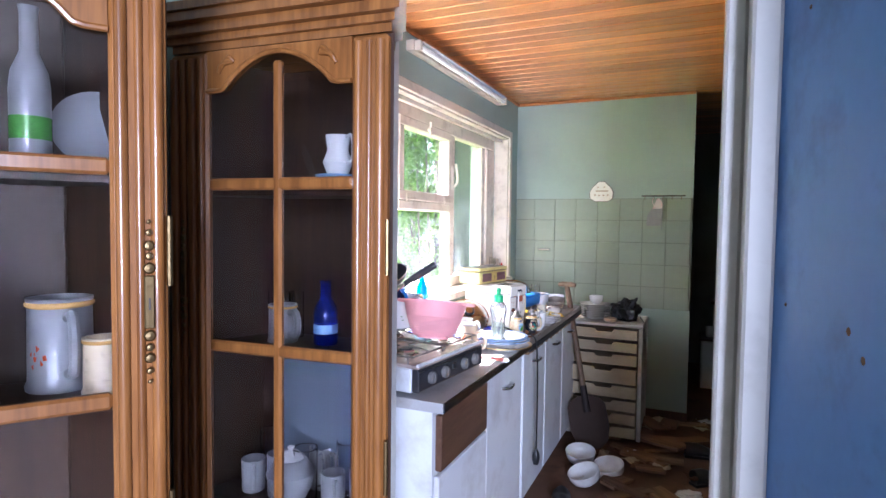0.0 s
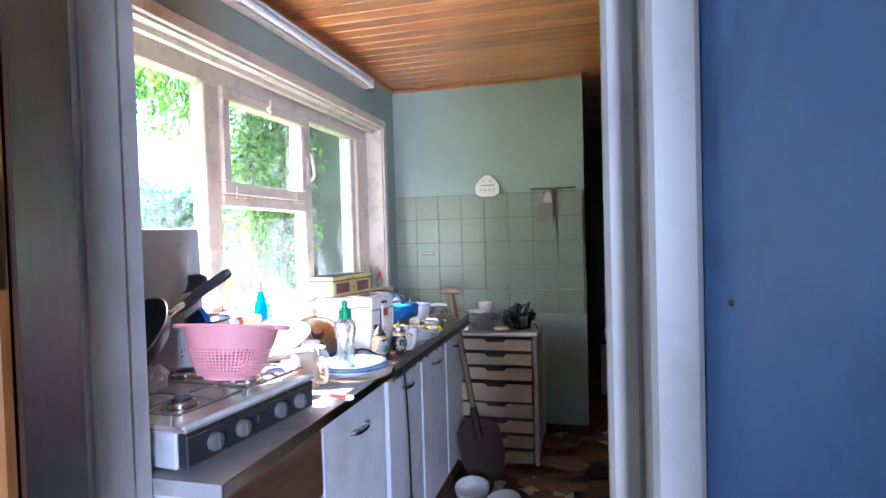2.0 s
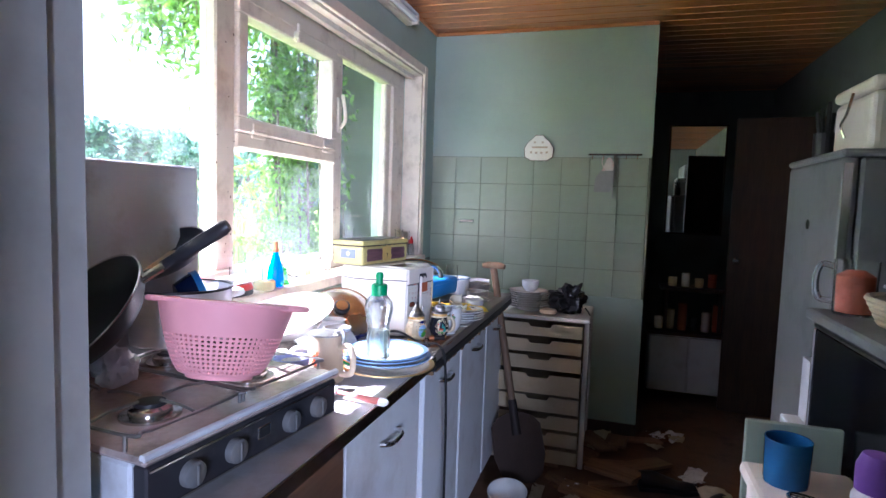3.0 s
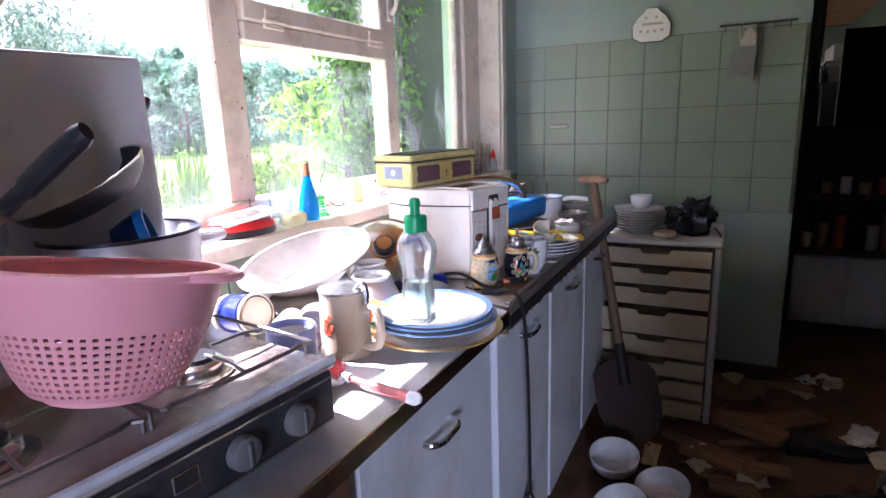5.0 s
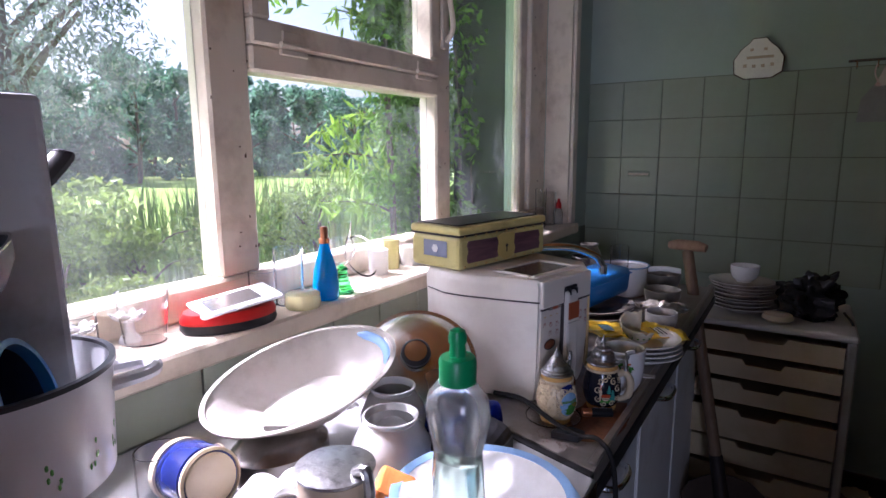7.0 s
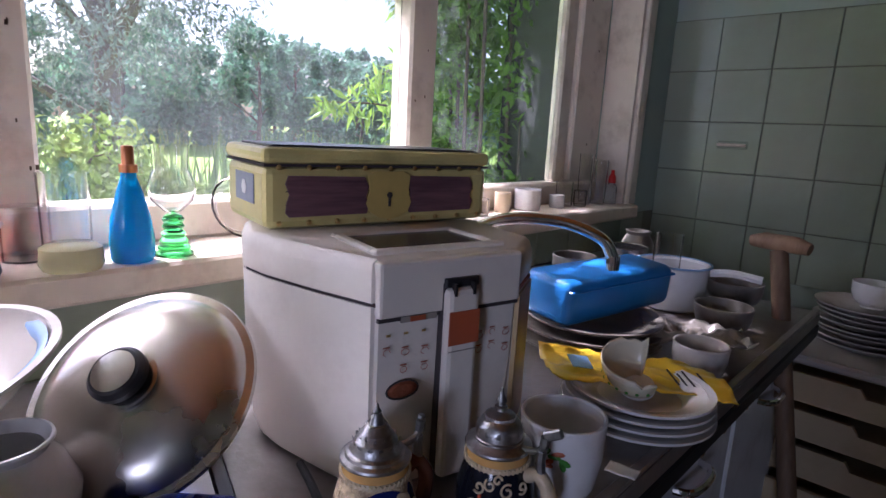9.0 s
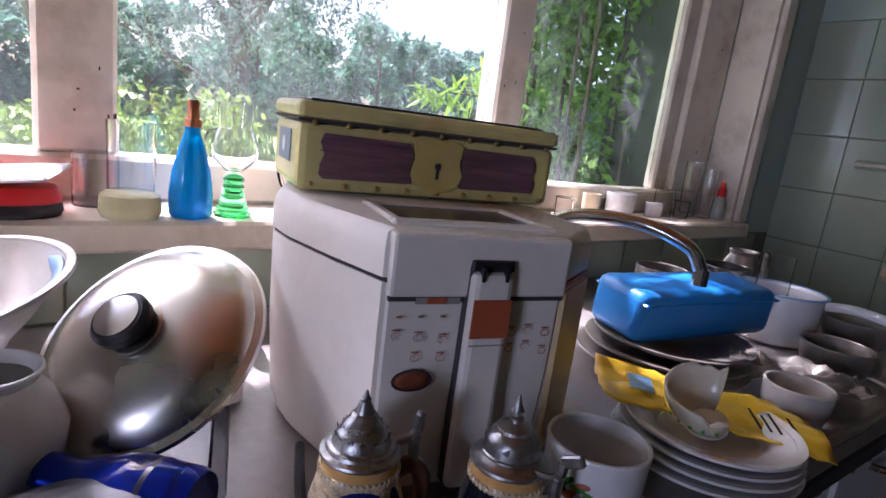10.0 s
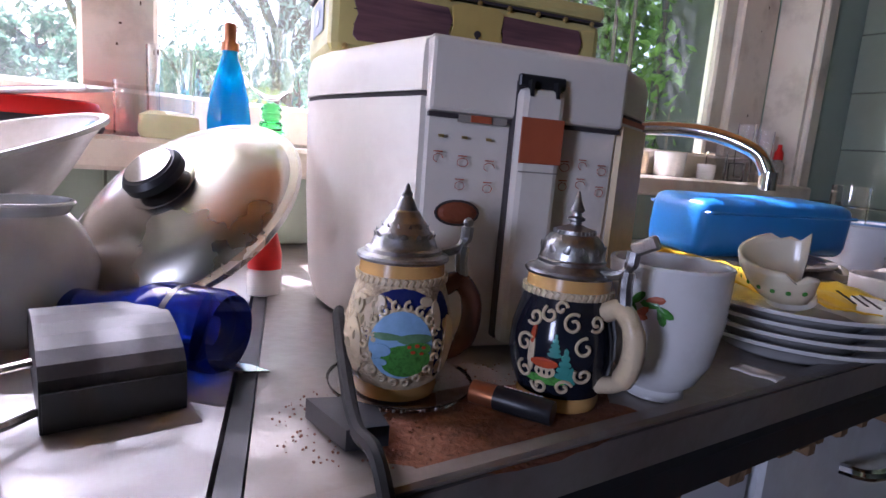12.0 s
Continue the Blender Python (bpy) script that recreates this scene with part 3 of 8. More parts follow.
# ---- drawer trolley ----
M_CARTFRAME = mat("white_trolley_metal", (0.52, 0.50, 0.46), 0.4, var=0.06, dirt=(0.35, 0.3, 0.24), dirt_amount=0.5)
M_DRAWER = mat("yellowed_plastic_drawer", (0.50, 0.41, 0.26), 0.45, var=0.08, dirt=(0.34, 0.25, 0.14), dirt_amount=0.5, dirt_scale=8)
cart = thing("drawer_trolley", (0.775, 3.43, 0), "white trolley with eight yellowed drawers, leaned on by a spade", "trolley")
CW = 0.22
for sx in (-1, 1):
    for yy in (0.0, 0.40):
        part("post", box((sx * CW - 0.013, yy, 0.02), (sx * CW + 0.013, yy + 0.02, 0.745), bev=0.004), M_CARTFRAME, cart)
part("top", box((-CW - 0.015, -0.004, 0.745), (CW + 0.015, 0.424, 0.765), bev=0.006), M_CARTFRAME, cart)
part("side_panel", box((-CW - 0.006, 0.021, 0.05), (-CW + 0.0, 0.399, 0.744)), M_CARTFRAME, cart)
part("side_panel", box((CW - 0.0, 0.021, 0.05), (CW + 0.006, 0.399, 0.744)), M_CARTFRAME, cart)
part("back_panel", box((-CW + 0.015, 0.40, 0.05), (CW - 0.015, 0.406, 0.744)), M_CARTFRAME, cart)
zs = [0.745, 0.665, 0.585, 0.50, 0.385, 0.29, 0.205, 0.12, 0.035]
for i in range(8):
    z1, z0 = zs[i] - 0.012, zs[i + 1] + 0.006
    out = random.uniform(0.0, 0.012) + (0.02 if i in (3,) else 0)
    n = 0.06
    dz = z1 - z0
    pts = [(-CW + 0.018, 0), (CW - 0.018, 0), (CW - 0.018, dz), (n, dz), (n - 0.012, dz - 0.018), (-n + 0.012, dz - 0.018), (-n, dz), (-CW + 0.018, dz)]
    d = part("drawer", prism(pts, 0.012, m=Matrix.Translation((0, -0.006 - out, z0)) @ pose(0, 0, 0, 90, 0, 0)), M_DRAWER, cart)
    part("drawer_tray", box((-CW + 0.022, -out + 0.0, z0 + 0.004), (CW - 0.022, 0.38, z0 + dz * 0.6)), M_DRAWER, d)

# ---- fridge, wall cupboard and dark things at the other side ----
M_FRIDGE = mat("grey_fridge_enamel", (0.22, 0.23, 0.225), 0.4, var=0.06, dirt=(0.08, 0.11, 0.09), dirt_amount=0.5, dirt_scale=5)
fridge = thing("fridge", (0, 0, 0), "old pale grey fridge, dirty, against the kitchen wall", "fridge")
part("body", box((1.82, 2.72, 0.02), (2.29, 3.30, 1.49), bev=0.01), M_FRIDGE, fridge)
part("door", box((1.77, 2.72, 0.10), (1.815, 3.30, 1.49), bev=0.012, seg=2), M_FRIDGE, fridge)
part("door_edge_strip", box((1.772, 2.714, 0.12), (1.796, 2.719, 1.47)), M_STEEL, fridge, "bright metal door edge")
part("badge", lathe([(0, 0), (0.018, 0), (0.018, 0.003), (0, 0.003)], 20, m=Matrix.Translation((1.767, 3.0, 1.27)) @ pose(0, 0, 0, 0, -90, 0)), M_STEEL, fridge)
part("top", box((1.765, 2.715, 1.491), (2.292, 3.305, 1.515), bev=0.008), M_FRIDGE, fridge)

# ---- colours of the loose things ----
M_PINK = mat("pink_plastic", (0.80, 0.35, 0.36), 0.4, var=0.05, bump=0.02, scale=20)
M_WHITEENAMEL = mat("white_enamel", (0.75, 0.76, 0.78), 0.22, var=0.04, bump=0.01, dirt=(0.4, 0.36, 0.32), dirt_amount=0.3)
M_CHINA = mat("white_china", (0.78, 0.78, 0.77), 0.14, var=0.03, bump=0.0, dirt=(0.45, 0.42, 0.36), dirt_amount=0.35, dirt_scale=14)
M_OLDCHINA = mat("grubby_cream_china", (0.52, 0.49, 0.45), 0.25, var=0.08, scale=7, bump=0.02, dirt=(0.28, 0.23, 0.17), dirt_amount=0.5, dirt_scale=9)
# grubby things by the sink, also darkened in colour for the shade there
M_SHADEGRIME = mat("shaded_grimy_dishes", (0.22, 0.20, 0.17), 0.3, var=0.2, scale=9, bump=0.03, dirt=(0.08, 0.06, 0.045), dirt_amount=0.7, dirt_scale=12)
M_CHINABLUE = mat("blue_rimmed_china", (0.25, 0.42, 0.68), 0.18, var=0.08, bump=0.0)
M_GOLD = mat("gold_rim", (0.7, 0.5, 0.2), 0.3, metal=0.8, var=0.1, bump=0.0)
M_STONEWARE = mat("beige_stoneware", (0.55, 0.44, 0.30), 0.35, var=0.08, bump=0.04, scale=25, dirt=(0.3, 0.22, 0.15), dirt_amount=0.4, dirt_scale=12)
M_RELIEF = mat("ivory_relief_glaze", (0.62, 0.51, 0.34), 0.3, var=0.12, bump=0.1, scale=60, dirt=(0.2, 0.13, 0.07), dirt_amount=0.5, dirt_scale=60)
M_RELIEFBODY = mat("antiqued_ivory_relief", (0.58, 0.45, 0.28), 0.35, var=0.35, bump=0.6, scale=140, fine=260, dirt=(0.14, 0.08, 0.04), dirt_amount=0.85, dirt_scale=150)
M_PICHILL = mat("painted_blue_green", (0.12, 0.25, 0.13), 0.25, var=0.5, scale=380, bump=0.02)
M_PICTEAL = mat("painted_teal", (0.05, 0.28, 0.24), 0.25, var=0.3, scale=90, bump=0.02)
M_OCHRE = mat("ochre_glaze", (0.62, 0.36, 0.12), 0.2, var=0.1, bump=0.01)
M_COBALT = mat("cobalt_glaze", (0.012, 0.02, 0.12), 0.15, var=0.15, bump=0.01)
M_STEINBLACK = mat("black_glaze", (0.01, 0.012, 0.02), 0.12, var=0.2, bump=0.01)
M_BROWNGLAZE = mat("red_brown_glaze", (0.13, 0.05, 0.03), 0.2, var=0.2, bump=0.02)
M_PEWTER = mat("pewter", (0.36, 0.36, 0.355), 0.36, metal=1.0, var=0.2, bump=0.15, scale=60, dirt=(0.10, 0.10, 0.10), dirt_amount=0.7, dirt_scale=70)
M_PICGREEN = mat("painted_green", (0.07, 0.27, 0.05), 0.25, var=0.7, scale=420, bump=0.03, dirt=(0.03, 0.07, 0.02), dirt_amount=0.8, dirt_scale=330)
M_PICBLUE = mat("painted_sky_blue", (0.26, 0.46, 0.68), 0.2, var=0.35, scale=220, bump=0.02)
M_PICRED = mat("painted_red", (0.50, 0.08, 0.03), 0.25, var=0.3, scale=60, bump=0.02)
M_BLUEPL = mat("bright_blue_plastic", (0.02, 0.22, 0.62), 0.35, var=0.06, bump=0.02)
M_CYAN = mat("blue_tinted_bottle", (0.0, 0.36, 0.80), 0.12, var=0.05, bump=0.0, trans=0.35)
M_DARKBLUEGLASS = mat("cobalt_blue_glass", (0.008, 0.03, 0.42), 0.06, var=0.05, bump=0.0, trans=0.75)
M_GREENCAP = mat("green_plastic", (0.0, 0.30, 0.10), 0.35, var=0.05, bump=0.01)
M_GREENGLASS = glass("green_glass", (0.10, 0.75, 0.22), 0.03)
M_SOAP = mat("cloudy_clear_plastic", (0.90, 0.94, 0.93), 0.16, var=0.02, bump=0.0, trans=0.9)
M_SOAPLIQ = glass("pale_green_soap", (0.75, 0.9, 0.8), 0.02, 1.34)
M_RED = mat("red_plastic", (0.62, 0.02, 0.015), 0.3, var=0.06, bump=0.01)
M_ORANGE = mat("orange_sponge", (0.85, 0.26, 0.06), 0.9, var=0.2, bump=0.3, scale=60, fine=200)
M_LAV = mat("lavender_plastic", (0.36, 0.40, 0.72), 0.35, var=0.05, bump=0.01)
M_YELLOWBAG = mat("yellow_plastic_film", (0.80, 0.52, 0.03), 0.3, var=0.1, bump=0.12, scale=18)
M_FRYER = mat("yellowed_white_plastic", (0.76, 0.71, 0.63), 0.38, var=0.04, bump=0.03, fine=200, dirt=(0.42, 0.33, 0.25), dirt_amount=0.35, dirt_scale=7)
M_LINE = mat("dark_line", (0.05, 0.04, 0.04), 0.7, var=0.1, bump=0.0)
M_RUST = mat("rust_red_label", (0.42, 0.10, 0.04), 0.5, var=0.15, bump=0.03)
M_TIN = mat("olive_yellow_tin", (0.60, 0.52, 0.20), 0.3, var=0.15, bump=0.03, scale=20, dirt=(0.20, 0.14, 0.04), dirt_amount=0.4, dirt_scale=12)
M_TINWOOD = wood("printed_purple_wood", (0.07, 0.035, 0.045), (0.22, 0.11, 0.12), axis=1, scale=20, rough=0.3, knots=False)
M_PAPER = mat("white_print", (0.75, 0.75, 0.74), 0.6, var=0.03, bump=0.0)
M_COPPER = mat("copper_sleeve", (0.55, 0.22, 0.10), 0.3, metal=0.8, var=0.1, bump=0.0)
M_BROWNSTEEL = mat("dirty_steel", (0.32, 0.30, 0.29), 0.25, metal=0.9, var=0.2, bump=0.03, dirt=(0.1, 0.09, 0.08), dirt_amount=0.6, dirt_scale=10)
M_DIRT = mat("brown_crumbs", (0.11, 0.055, 0.03), 0.95, var=0.4, bump=0.3, scale=40)
M_TUBE = mat("fluorescent_tube", (0.85, 0.85, 0.82), 0.3, var=0.02, bump=0.0)
M_WAX = mat("pale_yellow_glass", (0.85, 0.80, 0.45), 0.1, var=0.05, bump=0.0, trans=0.5)


def vessel(name, profile, t, material, parent, seg=40, sx=1.0, sy=1.0, label="", m=None):
    r, z = zip(*profile)
    return part(name, lathe(ring_profile(r, z, t), seg, sx=sx, sy=sy), material, parent, label, smooth=True, m=m)


def plate(m, r, label, material=M_CHINA, rim=M_CHINABLUE, group=""):
    p = thing("plate", m, label, "plate", group)
    part("dish", lathe([(0, 0.001), (r * 0.55, 0.0), (r * 0.6, 0.003), (r * 0.68, 0.010), (r, 0.019), (r, 0.022), (r * 0.68, 0.014), (r * 0.58, 0.006), (0, 0.005)], 48), material, p, smooth=True)
    part("rim_band", lathe([(r * 0.90, 0.0202), (r * 1.004, 0.0222), (r * 1.004, 0.0196), (r * 1.0, 0.019), (r * 0.9, 0.0195)], 48), rim, p, smooth=True)
    return p


def handle_loop(name, r, h, mt, parent, th=0.006, out=0.03, ang=0.0, z0=0.2, z1=0.85, flat=1.0):
    c, s = math.cos(ang), math.sin(ang)
    pts = [(r * c * 0.96, r * s * 0.96, h * z1), ((r + out * 0.7) * c, (r + out * 0.7) * s, h * (z1 + 0.03)), ((r + out) * c, (r + out) * s, h * (z1 * 0.6 + z0 * 0.4)), ((r + out * 0.8) * c, (r + out * 0.8) * s, h * (z0 + 0.05)), (r * c * 0.96, r * s * 0.96, h * z0)]
    return part(name, tube(curve(pts, 6), th, 8, flat=flat), mt, parent, smooth=True)


def cup(m, r, h, material, label, handle=None, category="cup", shape="straight", group=""):
    c = thing("cup", m, label, category, group)
    prof = {"straight": [(r * 0.9, 0), (r * 0.96, h * 0.1), (r, h)], "bowl": [(r * 0.5, 0), (r * 0.5, h * 0.07), (r * 0.66, h * 0.13), (r * 0.86, h * 0.30), (r * 0.97, h * 0.6), (r, h)], "round": [(r * 0.6, 0), (r * 0.95, h * 0.3), (r, h * 0.55), (r * 0.8, h * 0.8), (r * 0.62, h * 0.92), (r * 0.7, h)]}[shape]
    vessel("bowl", prof, 0.003, material, c)
    rt = prof[-1][0]
    part("rim", lathe([(rt - 0.0034, h), (rt - 0.0022, h + 0.0014), (rt - 0.0002, h + 0.0012), (rt + 0.0005, h - 0.0006)], 36), material, c, smooth=True)
    part("foot_ring", lathe([(prof[0][0] * 0.78, -0.0004), (prof[0][0] * 0.80, 0.001), (prof[0][0] * 1.01, 0.0012), (prof[0][0] * 1.03, -0.0004)], 28), material, c, smooth=True)
    if handle is not None:
        handle_loop("handle", r * 0.97, h, material, c, th=0.005, out=r * 0.6, ang=handle)
    return c


def tumbler(m, r, h, label, material=M_GLASS, flare=1.0, foot=0.0):
    c = thing("drinking_glass", m, label, "glass", "glasses on the window board")
    vessel("bowl", [(r, 0), (r * (1 + (flare - 1) * 0.3), h * 0.3), (r * flare, h)], 0.0025, material, c, 28)
    return c


# ---- on the stove ----
def axes(o, x, z):
    """A pose at o with the given z axis, and its x axis as near to x as can be."""
    z = Vector(z).normalized()
    x = (Vector(x) - z * Vector(x).dot(z)).normalized()
    y = z.cross(x)
    m = Matrix((x, y, z)).transposed().to_4x4()
    m.translation = o
    return m


def colander():
    c = thing("colander", axes((0.483, 1.425, 1.001), (1, 0.3, 0), (-0.01, 0.20, 0.98)), "pink plastic colander standing on the gas stove", "colander")
    R, h, seg = 0.106, 0.122, 128

    def rad(z):
        return 0.047 + (R - 0.047) * (z / h) ** 0.5
    bm = bmesh.new()
    zs = [0.010] + [0.014 + 0.0034 * i for i in range(18)] + [0.080, 0.090, 0.104, h]
    rings = [[bm.verts.new((rad(z) * math.cos(2 * math.pi * i / seg), rad(z) * math.sin(2 * math.pi * i / seg), z)) for i in range(seg)] for z in zs]
    for k in range(len(zs) - 1):
        for i in range(seg):
            hole = 1 <= k <= 17 and k % 2 == 1 and i % 2 == 0
            if not hole:
                j = (i + 1) % seg
                bm.faces.new((rings[k][i], rings[k][j], rings[k + 1][j], rings[k + 1][i]))
    bm.faces.new(rings[0][::-1])
    bowl = part("bowl", bm, M_PINK, c, smooth=False)
    sol = bowl.modifiers.new("thick", "SOLIDIFY")
    sol.thickness, sol.offset = 0.0022, 1.0
    part("rim", lathe([(R - 0.004, h), (R - 0.004, h + 0.004), (R + 0.012, h + 0.003), (R + 0.013, h - 0.002), (R + 0.001, h - 0.001)], 72), M_PINK, c, smooth=True)
    part("foot", lathe([(0.046, 0), (0.046, 0.016), (0.062, 0.017), (0.054, 0.006), (0.053, 0)], 48), M_PINK, c, smooth=True)
    for a in (0, math.pi):
        pts = [(R * math.cos(a + d) + o * math.cos(a), R * math.sin(a + d) + o * math.sin(a)) for d, o in ((-0.35, 0.0), (-0.25, 0.02), (0, 0.026), (0.25, 0.02), (0.35, 0.0))]
        part("grip", tube(curve([(x, y, h) for x, y in pts], 5), 0.005, 8), M_PINK, c, smooth=True)
    part("leftover", prism([(-0.05, -0.02), (0.01, -0.04), (0.06, -0.01), (0.045, 0.03), (0.0, 0.02), (-0.03, 0.045)], 0.022, m=pose(0, 0, 0.034, 8, -14, 20)), M_DIRT, c, "dark dried leftovers")


colander()


def enamel_pot():
    p = thing("pot", (0.195, 1.655, 0.984), "white enamel pot with a dark rim and painted sprigs", "pot")
    vessel("body", [(0.096, 0), (0.104, 0.006), (0.110, 0.117)], 0.002, M_WHITEENAMEL, p, 56)
    part("rim", lathe([(0.107, 0.117), (0.107, 0.121), (0.113, 0.121), (0.113, 0.116)], 56), M_BLACK, p, smooth=True)
    for a in (math.radians(70), math.radians(250)):
        bm = tube(curve([(0.106 * math.cos(a - 0.25), 0.106 * math.sin(a - 0.25), 0.09), (0.145 * math.cos(a - 0.12), 0.145 * math.sin(a - 0.12), 0.093), (0.145 * math.cos(a + 0.12), 0.145 * math.sin(a + 0.12), 0.093), (0.106 * math.cos(a + 0.25), 0.106 * math.sin(a + 0.25), 0.09)], 5), 0.008, 8)
        part("handle", bm, M_WHITEENAMEL, p, smooth=True)
    for k in range(7):
        a = math.radians(-60 + k * 22)
        for _ in range(5):
            aa, z = a + random.uniform(-0.06, 0.06), random.uniform(0.03, 0.055)
            part("painted_leaf", lathe([(0, 0), (0.0035, 0.0004), (0, 0.001)], 6, sy=0.5, m=pose(0.1062 * math.cos(aa), 0.1062 * math.sin(aa), z, 0, 90, math.degrees(aa))), M_PICGREEN, p)


enamel_pot()


def frying_pan(m, r, depth, label, inner=M_PANBLACK, handle_len=0.17, grip=M_BLACK, ang=0.0, rise=0.04):
    p = thing("frying_pan", m, label, "frying pan")
    vessel("pan", [(r * 0.72, 0), (r * 0.76, 0.003), (r * 0.92, depth * 0.5), (r, depth)], 0.003, inner, p, 56)
    part("rim", lathe([(r - 0.003, depth), (r - 0.002, depth + 0.0015), (r + 0.001, depth + 0.001), (r, depth - 0.001)], 56), M_STEEL, p, "bright metal rim", smooth=True)
    c, s = math.cos(ang), math.sin(ang)
    part("bracket", tube([(r * 0.97 * c, r * 0.97 * s, depth * 0.8), ((r + 0.045) * c, (r + 0.045) * s, depth * 0.8 + rise * 0.3)], 0.008, 8), M_STEEL, p)
    pts = [((r + d) * c, (r + d) * s, depth * 0.8 + rise * q) for d, q in ((0.04, 0.3), (0.08, 0.55), (0.13, 0.85), (0.04 + handle_len, 1.0))]
    part("handle", tube(curve(pts, 5), [0.010] * 5 + [0.013] * 10 + [0.010], 10, flat=0.7), grip, p, "black handle", smooth=True)
    return p


frying_pan(axes((0.245, 1.412, 1.067), (0.815, 0.215, 0.537), (-0.25, -0.72, 0.69)), 0.125, 0.045, "black frying pan leaning on the stove's lid", handle_len=0.135, rise=0.005)
p2 = frying_pan(axes((0.185, 1.625, 1.155), (-0.35, 0.9, 0.3), (-0.1, -0.45, 0.89)), 0.098, 0.035, "black pan with a pale worn middle on the pot", handle_len=0.10)
part("worn_middle", lathe([(0, 0.0032), (0.05, 0.0032), (0.05, 0.0036), (0, 0.0036)], 32), M_STONEWARE, p2, "pale worn pan bottom")
bb = thing("blue_bowl", axes((0.232, 1.672, 1.078), (0, 0, 1), (0.60, 0.75, 0.28)) @ Matrix.Scale(0.8, 4), "dark bowl with a bright blue rim standing in the pot", "bowl")
vessel("bowl", [(0.035, -0.055), (0.055, -0.05), (0.066, -0.02), (0.071, 0.0)], 0.003, mat("navy_enamel", (0.012, 0.02, 0.06), 0.25, var=0.2), bb)
part("rim", lathe([(0.066, 0.0), (0.066, 0.014), (0.074, 0.014), (0.0735, -0.003)], 48), M_BLUEPL, bb, "bright blue plastic rim", smooth=True)
b = thing("plastic_bag", (0.30, 1.39, 0.975), "crumpled white plastic bag between the pans", "bag")
bm = bmesh.new()
bmesh.ops.create_icosphere(bm, subdivisions=4, radius=0.035)
for v in bm.verts:
    v.co *= 1 + 0.35 * noise.noise(v.co * 45) + 0.2 * noise.noise(v.co * 110)
    v.co.z = max(-0.028, v.co.z) + 0.03
part("film", bm, mat("white_plastic_film", (0.7, 0.7, 0.72), 0.3, var=0.05, bump=0.05), b, smooth=True)

# ---- on the worktop ----
PLATES = "plates under the soap bottle"
plate((0.553, 1.992, CZ), 0.122, "white plate with a gold rim", rim=M_GOLD, group=PLATES)
plate((0.552, 1.990, CZ + 0.0225), 0.114, "stack of white plates with blue rims, soap on top", group=PLATES)
plate((0.548, 1.988, CZ + 0.030), 0.108, "white plate with a blue rim", group=PLATES)
plate((0.552, 1.987, CZ + 0.0375), 0.106, "white plate with a broad blue rim", group=PLATES)


def soap_bottle():
    b = thing("soap_bottle", (0.545, 1.945, CZ + 0.046), "clear washing-up bottle with a green cap on the plates", "bottle")
    prof = [(0.026, 0), (0.031, 0.006), (0.0305, 0.05), (0.028, 0.085), (0.033, 0.105), (0.037, 0.125), (0.034, 0.145), (0.022, 0.160), (0.016, 0.164)]
    part("bottle", lathe([(0, 0)] + prof + [(0, 0.164)], 36, sy=0.75), M_SOAP, b, smooth=True)
    part("liquid", lathe([(0, 0.004), (0.027, 0.006), (0.027, 0.075), (0, 0.075)], 32, sy=0.72), M_SOAPLIQ, b, smooth=True)
    cap = part("cap", lathe([(0, 0.160), (0.0195, 0.160), (0.0200, 0.184), (0.018, 0.188), (0.009, 0.189), (0.008, 0.203), (0, 0.203)], 28), M_GREENCAP, b, "green flip cap", smooth=True)
    part("spout", lathe([(0, 0.203), (0.0095, 0.203), (0.010, 0.209), (0.008, 0.216), (0.004, 0.218), (0, 0.218)], 20), M_GREENCAP, cap, smooth=True)


soap_bottle()


def mug():
    c = thing("beer_mug", (0.44, 1.868, CZ, 0, 0, 0), "beige stoneware beer mug with a pewter lid hinge", "mug")
    vessel("body", [(0.044, 0), (0.046, 0.004), (0.044, 0.02), (0.040, 0.105), (0.041, 0.112)], 0.005, M_STONEWARE, c)
    handle_loop("handle", 0.042, 0.11, M_STONEWARE, c, th=0.008, out=0.036, ang=math.radians(-5), z0=0.18, z1=0.78)
    l = part("lid", lathe([(0, 0.113), (0.042, 0.113), (0.043, 0.117), (0.030, 0.120), (0, 0.122)], 32), M_PEWTER, c, "flat pewter lid", smooth=True)
    part("hinge", tube(curve([(0.030, -0.002, 0.12), (0.045, -0.004, 0.128), (0.050, -0.004, 0.11), (0.048, -0.004, 0.09)], 4), 0.006, 8), M_PEWTER, l)
    for k in range(6):
        part("painted_mark", box((-0.004, -0.001, 0), (0.004, 0.001, 0.012), bev=0.0008), M_PICRED, c, m=pose(0.0435 * math.cos(-1.75 + 0.05 * k), 0.0435 * math.sin(-1.75 + 0.05 * k), 0.045 + 0.008 * (k % 4), 0, random.uniform(-40, 40), math.degrees(-1.75) + 90))


mug()
s = thing("sponge", (0.458, 1.955, CZ + 0.045, 20, 25, 30), "orange kitchen sponge resting on the plates", "sponge")
part("foam", box((-0.03, -0.02, -0.015), (0.03, 0.02, 0.012), bev=0.005, seg=2), M_ORANGE, s)
part("scourer", box((-0.03, -0.02, -0.020), (0.03, 0.02, -0.0152), bev=0.002), M_GREENCAP, s)
M_OLDJAR = mat("dull_white_jar", (0.55, 0.55, 0.54), 0.3, var=0.06, dirt=(0.3, 0.27, 0.22), dirt_amount=0.4, dirt_scale=12)
cup((0.405, 1.772, CZ), 0.040, 0.075, M_LAV, "lavender plastic cup with a smaller cup inside")
cup((0.406, 1.773, CZ + 0.006), 0.024, 0.062, M_CHINA, "small white cup inside the lavender one")
